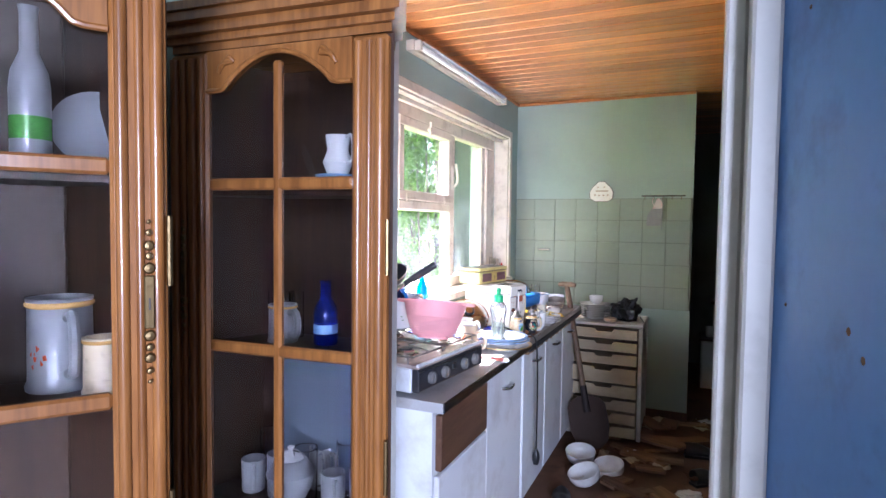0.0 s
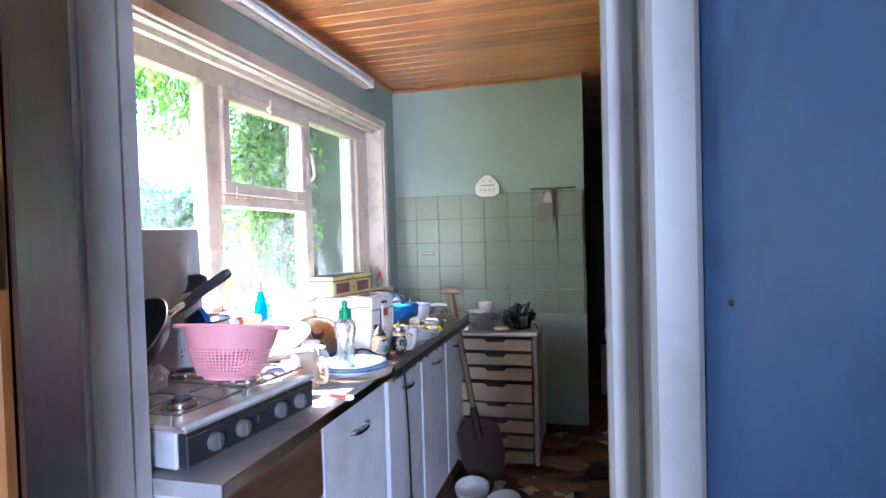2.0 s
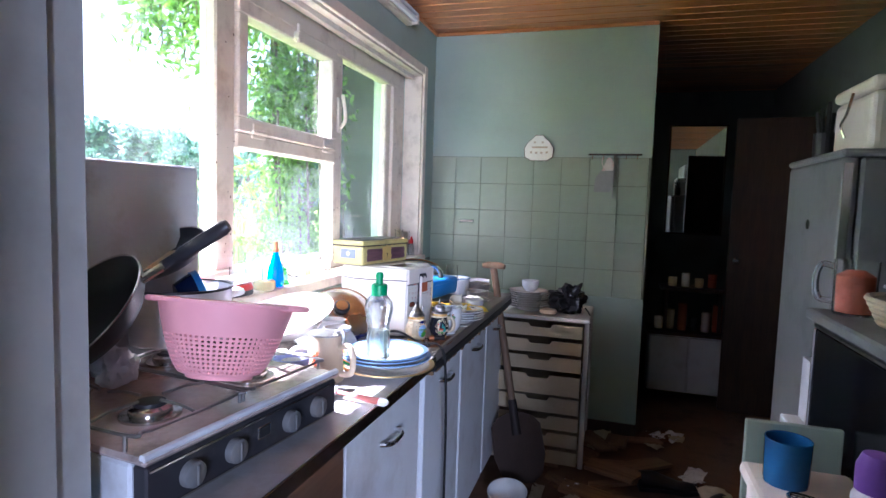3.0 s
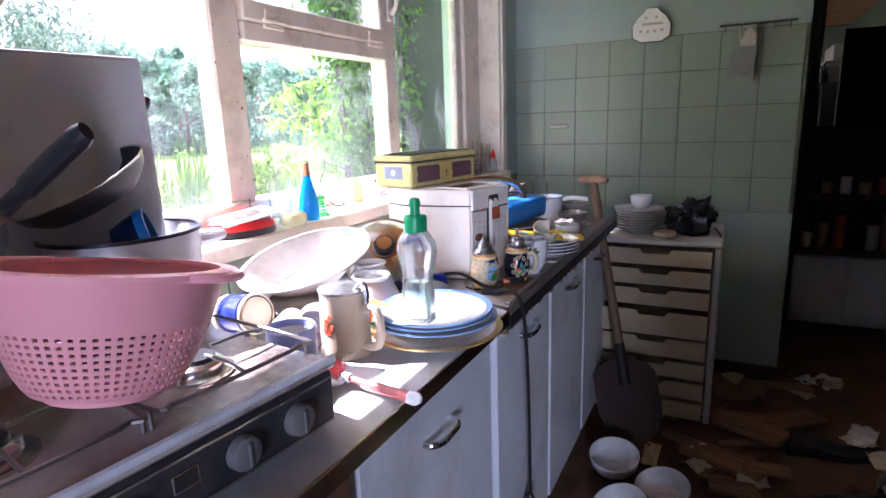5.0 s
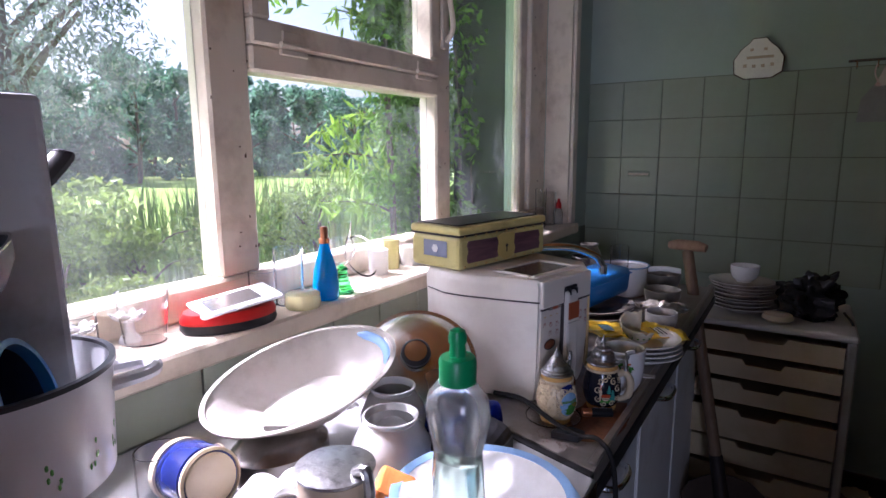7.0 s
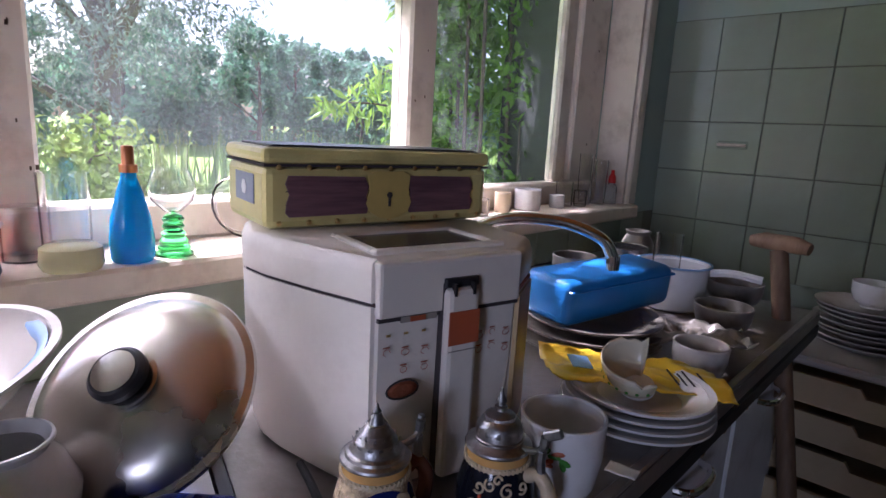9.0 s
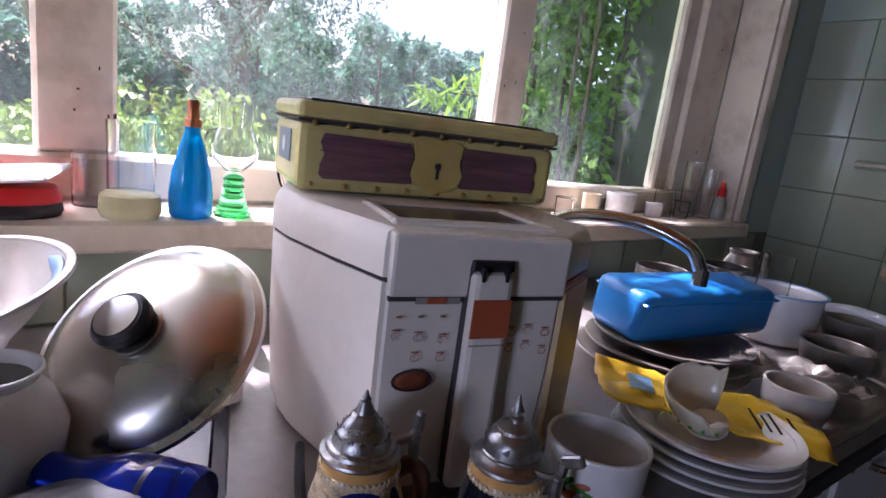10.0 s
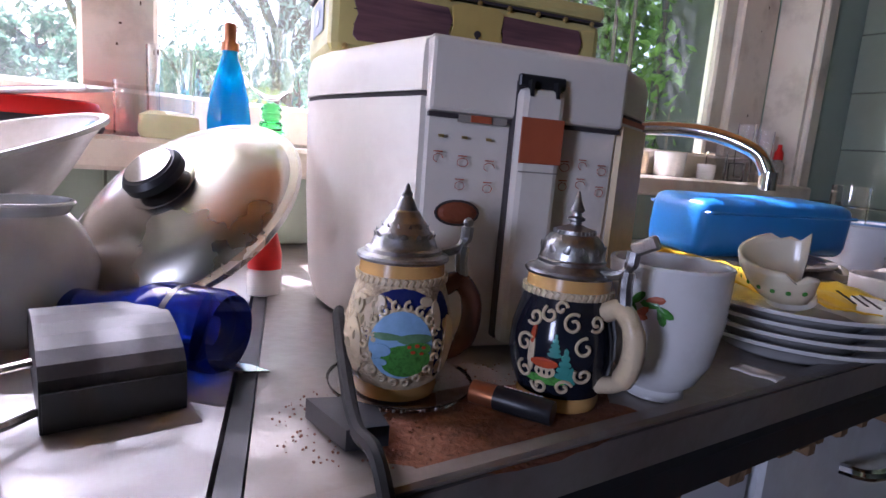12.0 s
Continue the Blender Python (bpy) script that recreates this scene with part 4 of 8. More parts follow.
cup((0.385, 2.035, CZ), 0.055, 0.09, M_OLDJAR, "round white china jar", shape="round", category="jar")
cup(axes((0.345, 1.905, CZ + 0.036), (0, 0, 1), (0.6, -0.8, 0.1)), 0.033, 0.07, M_CHINA, "white cup lying on its side")
cup(axes((0.325, 1.835, CZ + 0.030), (0, 0, 1), (-0.3, 0.9, 0.05)), 0.027, 0.05, M_CHINA, "grey-white cup lying behind the mug")
tumbler((0.165, 1.835, CZ), 0.030, 0.07, "dusty drinking glass beside the pot")




def oval_bowl():
    m = axes((0.222, 2.040, 0.942), (0.128, 0.262, 0.07), (0.13, -0.31, 0.93)) @ Matrix.Scale(1.04, 4)
    b = thing("oval_bowl", m, "white oval serving bowl with a blue-edged rim, tilted", "bowl")
    prof = [(0.075, -0.02), (0.078, -0.016), (0.105, 0.005), (0.128, 0.026), (0.142, 0.036)]
    vessel("bowl", prof, 0.004, M_OLDCHINA, b, 56, sx=1.0, sy=0.66)
    part("rim_band", lathe([(0.136, 0.0362), (0.137, 0.0385), (0.144, 0.0385), (0.1435, 0.0350)], 56, sy=0.662), M_OLDCHINA, b, smooth=True)
    arc = [math.radians(-32 + 8 * k) for k in range(9)]
    bm = tube([(0.128 * math.cos(a), 0.128 * 0.662 * math.sin(a), 0.0305) for a in arc], [0.002] + [0.007] * 7 + [0.002], 8, flat=0.35)
    part("blue_band", bm, M_CHINABLUE, b, "worn blue band at one end", smooth=True)
    part("foot", lathe([(0.055, -0.026), (0.055, -0.019), (0.062, -0.019), (0.062, -0.026)], 40, sy=0.66), M_CHINA, b, smooth=True)


oval_bowl()
st = thing("pan_stack", (0.225, 1.98, CZ), "upturned enamel dish under the oval bowl", "dish")
part("dish", lathe([(0, 0), (0.07, 0), (0.068, 0.03), (0.05, 0.046), (0, 0.048)], 40, sx=0.9, sy=1.1), M_BROWNSTEEL, st, smooth=True)


def pan_lid():
    m = axes((0.303, 2.214, 0.950), (0.5, 0.87, 0.0), (0.38, -0.58, 0.72))
    l = thing("domed_cover", m, "domed steel pan lid leaning upright, black knob", "pan lid")
    prof = [(0.102, -0.002), (0.1035, 0.0), (0.102, 0.003), (0.095, 0.004), (0.088, 0.012), (0.07, 0.021), (0.04, 0.027), (0, 0.029)]
    M_LID = mat("dulled_steel_lid", (0.66, 0.62, 0.57), 0.26, metal=1.0, var=0.05, scale=8, bump=0.01, dirt=(0.45, 0.40, 0.34), dirt_amount=0.4, dirt_scale=6, rvar=0.08)
    part("dome", lathe(prof + [(0, 0.027), (0.05, 0.023), (0.088, 0.009), (0.1, -0.002)], 72), M_LID, l, smooth=True)
    part("knob_collar", lathe([(0, 0.026), (0.026, 0.026), (0.027, 0.028), (0.018, 0.031), (0, 0.031)], 36), M_STEEL, l, smooth=True)
    k = part("knob", lathe([(0, 0.031), (0.014, 0.031), (0.018, 0.034), (0.0245, 0.037), (0.0245, 0.043), (0.021, 0.047), (0, 0.047)], 36), M_BLACK, l, "black knob with a metal cap", smooth=True)
    part("knob_cap", lathe([(0, 0.047), (0.0185, 0.047), (0.0185, 0.0485), (0, 0.0495)], 32), M_STEEL, k, smooth=True)


pan_lid()
cup(axes((0.13, 2.285, 0.885), (0, 0, 1), (0.1, 0.2, 1)), 0.03, 0.05, M_CHINA, "white cup behind the steel lid", handle=math.radians(60))
cup((0.335, 2.105, CZ), 0.05, 0.095, M_CHINA, "plain white china milk jug standing by", shape="round", category="jug")


def blue_bottle():
    m = axes((0.344, 2.114, CZ + 0.028), (0, 0, 1), (0.117, 0.112, 0.0)) @ Matrix.Scale(1.1, 4, (0, 0, 1))
    b = thing("blue_bottle", m, "cobalt blue glass bottle lying on the worktop", "bottle")
    prof = [(0, 0), (0.013, 0.0), (0.014, 0.012), (0.0125, 0.014), (0.0135, 0.055), (0.019, 0.075), (0.0255, 0.09), (0.0265, 0.097), (0.0265, 0.135), (0.024, 0.14), (0, 0.14)]
    part("bottle", lathe(prof, 36), M_DARKBLUEGLASS, b, smooth=True)
    part("band", lathe([(0.0268, 0.108), (0.0268, 0.112), (0.026, 0.112), (0.026, 0.108)], 36), M_BLACK, b, smooth=True)


blue_bottle()


M_SCOOP = mat("scuffed_black_metal", (0.035, 0.035, 0.04), 0.55, metal=0.0, var=0.4, scale=18, bump=0.03, dirt=(0.13, 0.13, 0.14), dirt_amount=0.6, dirt_scale=14)


def crumb_box():
    g = thing("crumb_scoop", (0.50, 2.125, CZ + 0.001, 0, 0, 6), "dark grey metal half-round scoop lying open side down", "scoop")
    out = [(0, 0), (0.0, 0.020)] + [(-0.055 + 0.055 * math.cos(a), 0.020 + 0.024 * math.sin(a)) for a in [math.pi * k / 12 for k in range(1, 12)]] + [(-0.11, 0.02), (-0.11, 0)]
    part("shell", prism(out, 0.066, m=Matrix(((1, 0, 0, 0), (0, 0, 1, 0), (0, 1, 0, 0), (0, 0, 0, 1)))), M_SCOOP, g)
    part("front_plate", box((0.0005, 0.001, 0.001), (0.0025, 0.065, 0.021)), M_PANBLACK, g)
    part("wire", tube(curve([(-0.02, -0.001, 0.03), (-0.02, -0.03, 0.025), (0.0, -0.04, 0.02), (0.01, -0.02, 0.012), (-0.005, -0.001, 0.01)], 5), 0.0022, 6), M_BROWNSTEEL, g)


crumb_box()


def dish_brush():
    b = thing("dish_brush", pose(0.528, 1.752, CZ + 0.011, 0, 0, -5) @ Matrix.Scale(0.82, 4), "red and white dish brush lying on the worktop", "brush")
    part("handle", tube(curve([(0.0, 0, 0.008), (0.04, 0, 0.006), (0.09, 0, 0.003), (0.135, 0, 0.002)], 6), [0.006] * 8 + [0.009] * 8 + [0.010] * 3, 10, flat=0.6), mat("faded_red_plastic", (0.42, 0.11, 0.09), 0.4, var=0.2, scale=30), b, smooth=True)
    part("handle_end", tube([(0.134, 0, 0.002), (0.152, 0, 0.002), (0.16, 0, 0.002)], [0.012, 0.012, 0.006], 10, flat=0.6), M_CHINA, b, smooth=True)
    part("neck", tube([(-0.012, 0, 0.009), (0.004, 0, 0.008)], 0.0085, 10), M_CHINA, b)
    bm = bmesh.new()
    for i in range(140):
        a, q = random.uniform(0, 2 * math.pi), random.uniform(0.2, 1)
        x, y = -0.045 + 0.033 * q * math.cos(a), 0.026 * q * math.sin(a)
        tube([(x, y, 0.004), (x + random.uniform(-.006, .006), y + random.uniform(-.006, .006), 0.028)], 0.0008, 4, bm=bm)
    part("head", lathe([(0, -0.008), (0.03, -0.008), (0.033, 0.0), (0.03, 0.006), (0, 0.006)], 28, sy=0.75, m=Matrix.Translation((-0.045, 0, 0))), M_CHINA, b)
    part("bristles", bm, M_RED, b, "red bristles")


dish_brush()


def painted_stein(m, label, glaze, motif, cone):
    """A small lidded beer stein, 13 cm high, with relief, a painted panel and a pewter lid."""
    s = thing("beer_stein", m, label, "beer stein", "small lidded beer steins")
    part("base", lathe([(0, 0), (0.0245, 0), (0.0255, 0.004), (0.0245, 0.009), (0, 0.009)], 40), M_OCHRE, s, smooth=True)
    part("body", lathe([(0, 0.009), (0.0255, 0.009), (0.0300, 0.020), (0.0325, 0.033), (0.0318, 0.046), (0.0285, 0.059), (0.0258, 0.068), (0, 0.068)], 48), glaze, s, smooth=True)
    part("rope_band", lathe([(0, 0.068), (0.0260, 0.068), (0.0270, 0.070), (0.0260, 0.0725), (0, 0.0725)], 48), M_RELIEF, s, smooth=True)
    part("lip", lathe([(0, 0.0725), (0.0255, 0.0725), (0.0248, 0.080), (0, 0.080)], 48), M_OCHRE, s, smooth=True)
    for k in range(44):
        a = 2 * math.pi * k / 44
        part("rope_bead", box((-0.001, -0.0008, -0.002), (0.001, 0.0012, 0.002)), M_RELIEF, s, m=pose(0.0268 * math.cos(a), 0.0268 * math.sin(a), 0.0703, 0, 25, math.degrees(a) + 90))
    if cone:
        prof = [(0, 0.080), (0.0268, 0.080), (0.0275, 0.0815), (0.0268, 0.083), (0.0235, 0.0845), (0.0225, 0.0865), (0.0205, 0.0872), (0.0195, 0.0885), (0.0185, 0.0915), (0.0165, 0.0955), (0.0160, 0.0962), (0.0150, 0.0968), (0.0125, 0.1015), (0.0120, 0.1022), (0.0110, 0.1028), (0.0085, 0.1075), (0.0080, 0.1082), (0.0068, 0.1088), (0.0048, 0.1135), (0.0032, 0.1165), (0.0036, 0.1180), (0.0020, 0.1200), (0.0010, 0.1235), (0, 0.1245)]
    else:
        prof = [(0, 0.080), (0.0268, 0.080), (0.0275, 0.0815), (0.0268, 0.083), (0.0225, 0.0845), (0.0200, 0.0865), (0.0205, 0.0885), (0.0195, 0.0895), (0.0190, 0.0950), (0.0178, 0.0990), (0.0150, 0.1025), (0.0125, 0.1040), (0.0120, 0.1062), (0.0105, 0.1070), (0.0070, 0.1080), (0.0035, 0.1095), (0.0032, 0.1110), (0.0052, 0.1122), (0.0052, 0.1134), (0.0030, 0.1145), (0.0028, 0.1165), (0.0045, 0.1178), (0.0038, 0.1195), (0.0022, 0.1230), (0.0006, 0.1290), (0, 0.1295)]
    l = part("lid", lathe(prof, 40), M_PEWTER, s, "embossed pewter lid", smooth=True)
    # embossed leaves round the lid, flutes on the upper ring
    for k in range(13):
        aa = 2 * math.pi * k / 13
        rr, zz, tip = (0.0172, 0.0935, 24) if cone else (0.0190, 0.0950, 8)
        part("embossed_leaf", lathe([(0, -0.0035), (0.0024, -0.001), (0.0016, 0.002), (0, 0.0038)], 6, sy=0.22), M_PEWTER, l, m=pose(rr * math.cos(aa), rr * math.sin(aa), zz, 0, 0, math.degrees(aa) + 90) @ pose(0, 0, 0, tip, 20 if k % 2 else -20, 0), smooth=True)
        if cone:
            part("embossed_leaf", lathe([(0, -0.0028), (0.0016, -0.001), (0, 0.0028)], 6, sy=0.22), M_PEWTER, l, m=pose(0.0135 * math.cos(aa + 0.2), 0.0135 * math.sin(aa + 0.2), 0.0992, 0, 0, math.degrees(aa + 0.2) + 90) @ pose(0, 0, 0, 28, 0, 0), smooth=True)
    if not cone:
        for k in range(28):
            aa = 2 * math.pi * k / 28
            part("flute", box((-0.0005, -0.0006, -0.0012), (0.0005, 0.0006, 0.0012)), M_PEWTER, l, m=pose(0.0122 * math.cos(aa), 0.0122 * math.sin(aa), 0.1052, 0, 0, math.degrees(aa) + 90))
    a = motif["handle"]
    c, sn = math.cos(a), math.sin(a)

    def P(r, z, d=0.0):
        return (r * c - d * sn, r * sn + d * c, z)
    part("handle", tube(curve([P(0.027, 0.062), P(0.037, 0.066), P(0.046, 0.055), P(0.047, 0.038), P(0.041, 0.024), P(0.028, 0.018)], 6), [0.006] * 12 + [0.0065] * 12 + [0.005] * 7, 10), motif["handle_mat"], s, smooth=True)
    if motif.get("beads"):
        for q in curve([P(0.029, 0.0665), P(0.040, 0.0715), P(0.0515, 0.056), P(0.0525, 0.038), P(0.045, 0.021), P(0.030, 0.0145)], 7)[1:]:
            part("handle_bead", lathe([(0, -0.0011), (0.0011, 0), (0, 0.0011)], 6), M_RELIEF, s, m=Matrix.Translation(q))
    th = part("thumb_rest", tube(curve([P(0.022, 0.083), P(0.034, 0.086), P(0.039, 0.092), P(0.040, 0.100)], 5), [0.003] * 10 + [0.004] * 6, 8), M_PEWTER, l, smooth=True)
    if cone:
        part("thumb_knob", lathe([(0, -0.0035), (0.0026, -0.002), (0.0034, 0), (0.0026, 0.002), (0, 0.0035)], 14), M_PEWTER, l, m=Matrix.Translation(P(0.0402, 0.1025)), smooth=True)
    else:
        part("thumb_knob", box((-0.008, -0.0025, -0.004), (0.008, 0.0025, 0.004), bev=0.0012), M_PEWTER, l, m=Matrix.Translation(P(0.046, 0.104)) @ pose(0, 0, 0, 0, -28, math.degrees(a)))
    part("hinge_strap", tube(curve([P(0.038, 0.088), P(0.0375, 0.078), P(0.039, 0.066)], 5), 0.004, 8), M_PEWTER, l, smooth=True)
    # painted panel on the side seen
    a0 = motif["face"]

    def surf(u, v, off):
        z = 0.039 + v
        prof = ((0.009, 0.0255), (0.020, 0.0300), (0.033, 0.0325), (0.046, 0.0318), (0.059, 0.0285), (0.068, 0.0258))
        r = 0.0255 + off
        for (z0, r0), (z1, r1) in zip(prof, prof[1:]):
            if z0 <= z <= z1:
                r = r0 + (r1 - r0) * (z - z0) / (z1 - z0) + off
        aa = a0 + u / 0.0305
        return (r * math.cos(aa), r * math.sin(aa), z)

    def patch(name, cu, cv, ru, rv, material, off, n=20, squash=1.0):
        bm = bmesh.new()
        mid = bm.verts.new(surf(cu, cv, off))
        ring = [bm.verts.new(surf(cu + ru * math.cos(2 * math.pi * k / n), cv + rv * math.sin(2 * math.pi * k / n) * squash, off)) for k in range(n)]
        half = [bm.verts.new(surf(cu + 0.5 * ru * math.cos(2 * math.pi * k / n), cv + 0.5 * rv * math.sin(2 * math.pi * k / n), off)) for k in range(n)]
        low = [bm.verts.new(surf(cu + ru * math.cos(2 * math.pi * k / n), cv + rv * math.sin(2 * math.pi * k / n), -0.003)) for k in range(n)]
        for k in range(n):
            j = (k + 1) % n
            bm.faces.new((mid, half[k], half[j]))
            bm.faces.new((half[k], ring[k], ring[j], half[j]))
            bm.faces.new((ring[k], low[k], low[j], ring[j]))
        part(name, bm, material, s, smooth=True)
    for args in motif["patches"]:
        patch(*args)
    # scrolls in relief
    for cu, cv, r, turns, start in motif["scrolls"]:
        pts = []
        for k in range(22):
            q = k / 21
            rr = r * (1 - 0.75 * q)
            an = start + turns * 2 * math.pi * q
            pts.append(surf(cu + rr * math.cos(an), cv + rr * math.sin(an), 0.0012))
        part("relief_scroll", tube(pts, 0.0010, 6), M_RELIEF, s, smooth=True)
    for k in range(motif.get("leaves", 0)):
        u = motif["leaf_u"] + random.uniform(-0.010, 0.010)
        v = random.uniform(-0.026, 0.024)
        part("relief_leaf", lathe([(0, -0.0016), (0.0032, 0.0), (0, 0.0018)], 7, sy=random.uniform(0.5, 1.0)), M_RELIEF, s, m=Matrix.Translation(surf(u, v, 0.0002)) @ pose(0, 0, 0, random.uniform(0, 180), 90, math.degrees(a0 + u / 0.03)), smooth=True)
    return s


face1 = math.atan2(2.146 - 2.303, 0.81 - 0.52)
ring1 = []
for k in range(18):
    a = 2 * math.pi * k / 18
    ring1.append((0.002 + 0.0200 * math.cos(a), -0.003 + 0.0222 * math.sin(a), 0.0030, 0.9, a))
painted_stein((0.518, 2.305, CZ + 0.006), "small beer stein with a landscape panel and pewter lid", M_RELIEFBODY, {
    "handle": math.radians(78), "beads": True, "handle_mat": M_BROWNGLAZE, "face": face1,
    "patches": [("cobalt_ground", 0.002, 0.010, 0.0235, 0.0185, M_COBALT, 0.0003), ("cobalt_ground", 0.030, 0.000, 0.008, 0.026, M_COBALT, 0.0002), ("coat_relief", -0.0275, -0.007, 0.0072, 0.017, M_RELIEF, 0.0012), ("head_relief", -0.0255, 0.0165, 0.0036, 0.0046, M_RELIEF, 0.0016), ("hat_relief", -0.0255, 0.0215, 0.0048, 0.0016, M_RELIEF, 0.0018), ("arm_relief", -0.0175, 0.0125, 0.0030, 0.0085, M_RELIEF, 0.0014), ("jug_relief", -0.0115, 0.0200, 0.0032, 0.0042, M_RELIEF, 0.0014),
                ("coat_relief", 0.0335, -0.006, 0.0055, 0.018, M_RELIEF, 0.0012), ("arm_relief", 0.0225, 0.0140, 0.0028, 0.0080, M_RELIEF, 0.0014), ("hand_relief", 0.0165, 0.0215, 0.0042, 0.0026, M_RELIEF, 0.0014), ("ground_relief", 0.002, -0.0262, 0.026, 0.0050, M_RELIEF, 0.0006),
                ("panel_edge", 0.002, -0.003, 0.0190, 0.0215, M_RELIEF, 0.0008), ("painted_panel", 0.002, -0.003, 0.0172, 0.0198, M_PICBLUE, 0.0012), ("painted_valley", 0.005, -0.0115, 0.0135, 0.0098, M_PICGREEN, 0.0016), ("painted_far_hill", 0.009, 0.0015, 0.0095, 0.0030, M_PICHILL, 0.0015), ("painted_far_hill", -0.006, 0.0025, 0.0085, 0.0020, M_PICHILL, 0.0014), ("painted_wood", 0.010, -0.0045, 0.0080, 0.0042, M_PICGREEN, 0.0018), ("painted_lake", -0.0085, -0.0055, 0.0055, 0.0036, M_PICBLUE, 0.0018), ("painted_lake", -0.0085, -0.0125, 0.0038, 0.0022, M_PICBLUE, 0.0020),
                ("painted_house", 0.006, -0.0025, 0.0011, 0.0009, M_PICRED, 0.0024, 8), ("painted_house", 0.010, -0.0020, 0.0013, 0.0010, M_PICRED, 0.0024, 8), ("painted_house", 0.0135, -0.0032, 0.0011, 0.0009, M_PICRED, 0.0024, 8), ("painted_house", 0.008, -0.0055, 0.0013, 0.0009, M_PICRED, 0.0024, 8), ("painted_house", 0.0125, -0.0065, 0.0012, 0.0009, M_PICRED, 0.0024, 8)],
    "scrolls": ring1, "leaves": 26, "leaf_u": -0.022}, True)
face2 = math.atan2(2.146 - 2.394, 0.81 - 0.567) - 0.15
painted_stein((0.567, 2.394, CZ + 0.004), "small black beer stein with painted fir trees and house", M_STEINBLACK, {
    "handle": math.radians(10), "handle_mat": M_RELIEF, "face": face2,
    "patches": [("painted_lawn", -0.003, -0.0175, 0.0125, 0.0030, M_PICGREEN, 0.0008), ("painted_house", -0.003, -0.012, 0.0058, 0.0042, M_RELIEF, 0.0010), ("painted_roof", -0.0035, -0.0070, 0.0075, 0.0030, M_PICRED, 0.0013), ("painted_tower", -0.0115, -0.003, 0.0020, 0.011, M_RELIEF, 0.0009), ("painted_spire", -0.0115, 0.0085, 0.0014, 0.0055, M_PICRED, 0.0012)]
               + [("painted_window", -0.006 + 0.003 * k, -0.0125, 0.0007, 0.0016, M_STEINBLACK, 0.0014, 8) for k in range(3)]
               + [("painted_fir", cu, cv + dv * sc, ru * sc, 0.0017 * sc, M_PICTEAL, 0.0008 + 0.0002 * n) for cu, cv, sc in ((0.0075, -0.006, 1.25), (0.0015, 0.004, 0.9), (0.0115, -0.013, 0.75)) for n, (dv, ru) in enumerate(((-0.006, 0.0042), (-0.003, 0.0034), (0.0, 0.0026), (0.003, 0.0018), (0.0058, 0.0010)))],
    "scrolls": [(0.010, 0.017, 0.006, 1.2, 1.0), (-0.004, 0.021, 0.005, 1.1, 2.2), (0.017, 0.004, 0.006, 1.0, 1.4), (0.018, -0.012, 0.0055, 1.2, 2.6), (0.008, -0.021, 0.005, 1.2, 0.4), (-0.006, -0.022, 0.005, 1.2, 2.9), (-0.015, -0.014, 0.0055, 1.1, 1.9), (-0.016, 0.002, 0.006, 1.1, 0.7), (-0.013, 0.018, 0.005, 1.1, 3.9), (0.002, 0.025, 0.004, 1.0, 0.2), (0.024, 0.018, 0.005, 1.2, 4.0)]}, False)


# ---- deep fryer ----
def text_mesh(s, size):
    cu = bpy.data.curves.new("writing", "FONT")
    cu.body, cu.size, cu.extrude, cu.align_x = s, size, 0.0002, "CENTER"
    ob = new("writing", cu)
    me = bpy.data.meshes.new_from_object(ob.evaluated_get(bpy.context.evaluated_depsgraph_get()))
    bpy.data.objects.remove(ob)
    return me


def writing(s, size, material, parent, m):
    me = text_mesh(s, size)
    me.materials.append(material)
    ob = new("writing", me)
    ob.parent = parent
    ob.matrix_basis = m
    return ob


M_SLIT = mat("shadowed_slit", (0.30, 0.27, 0.23), 0.7, var=0.1)


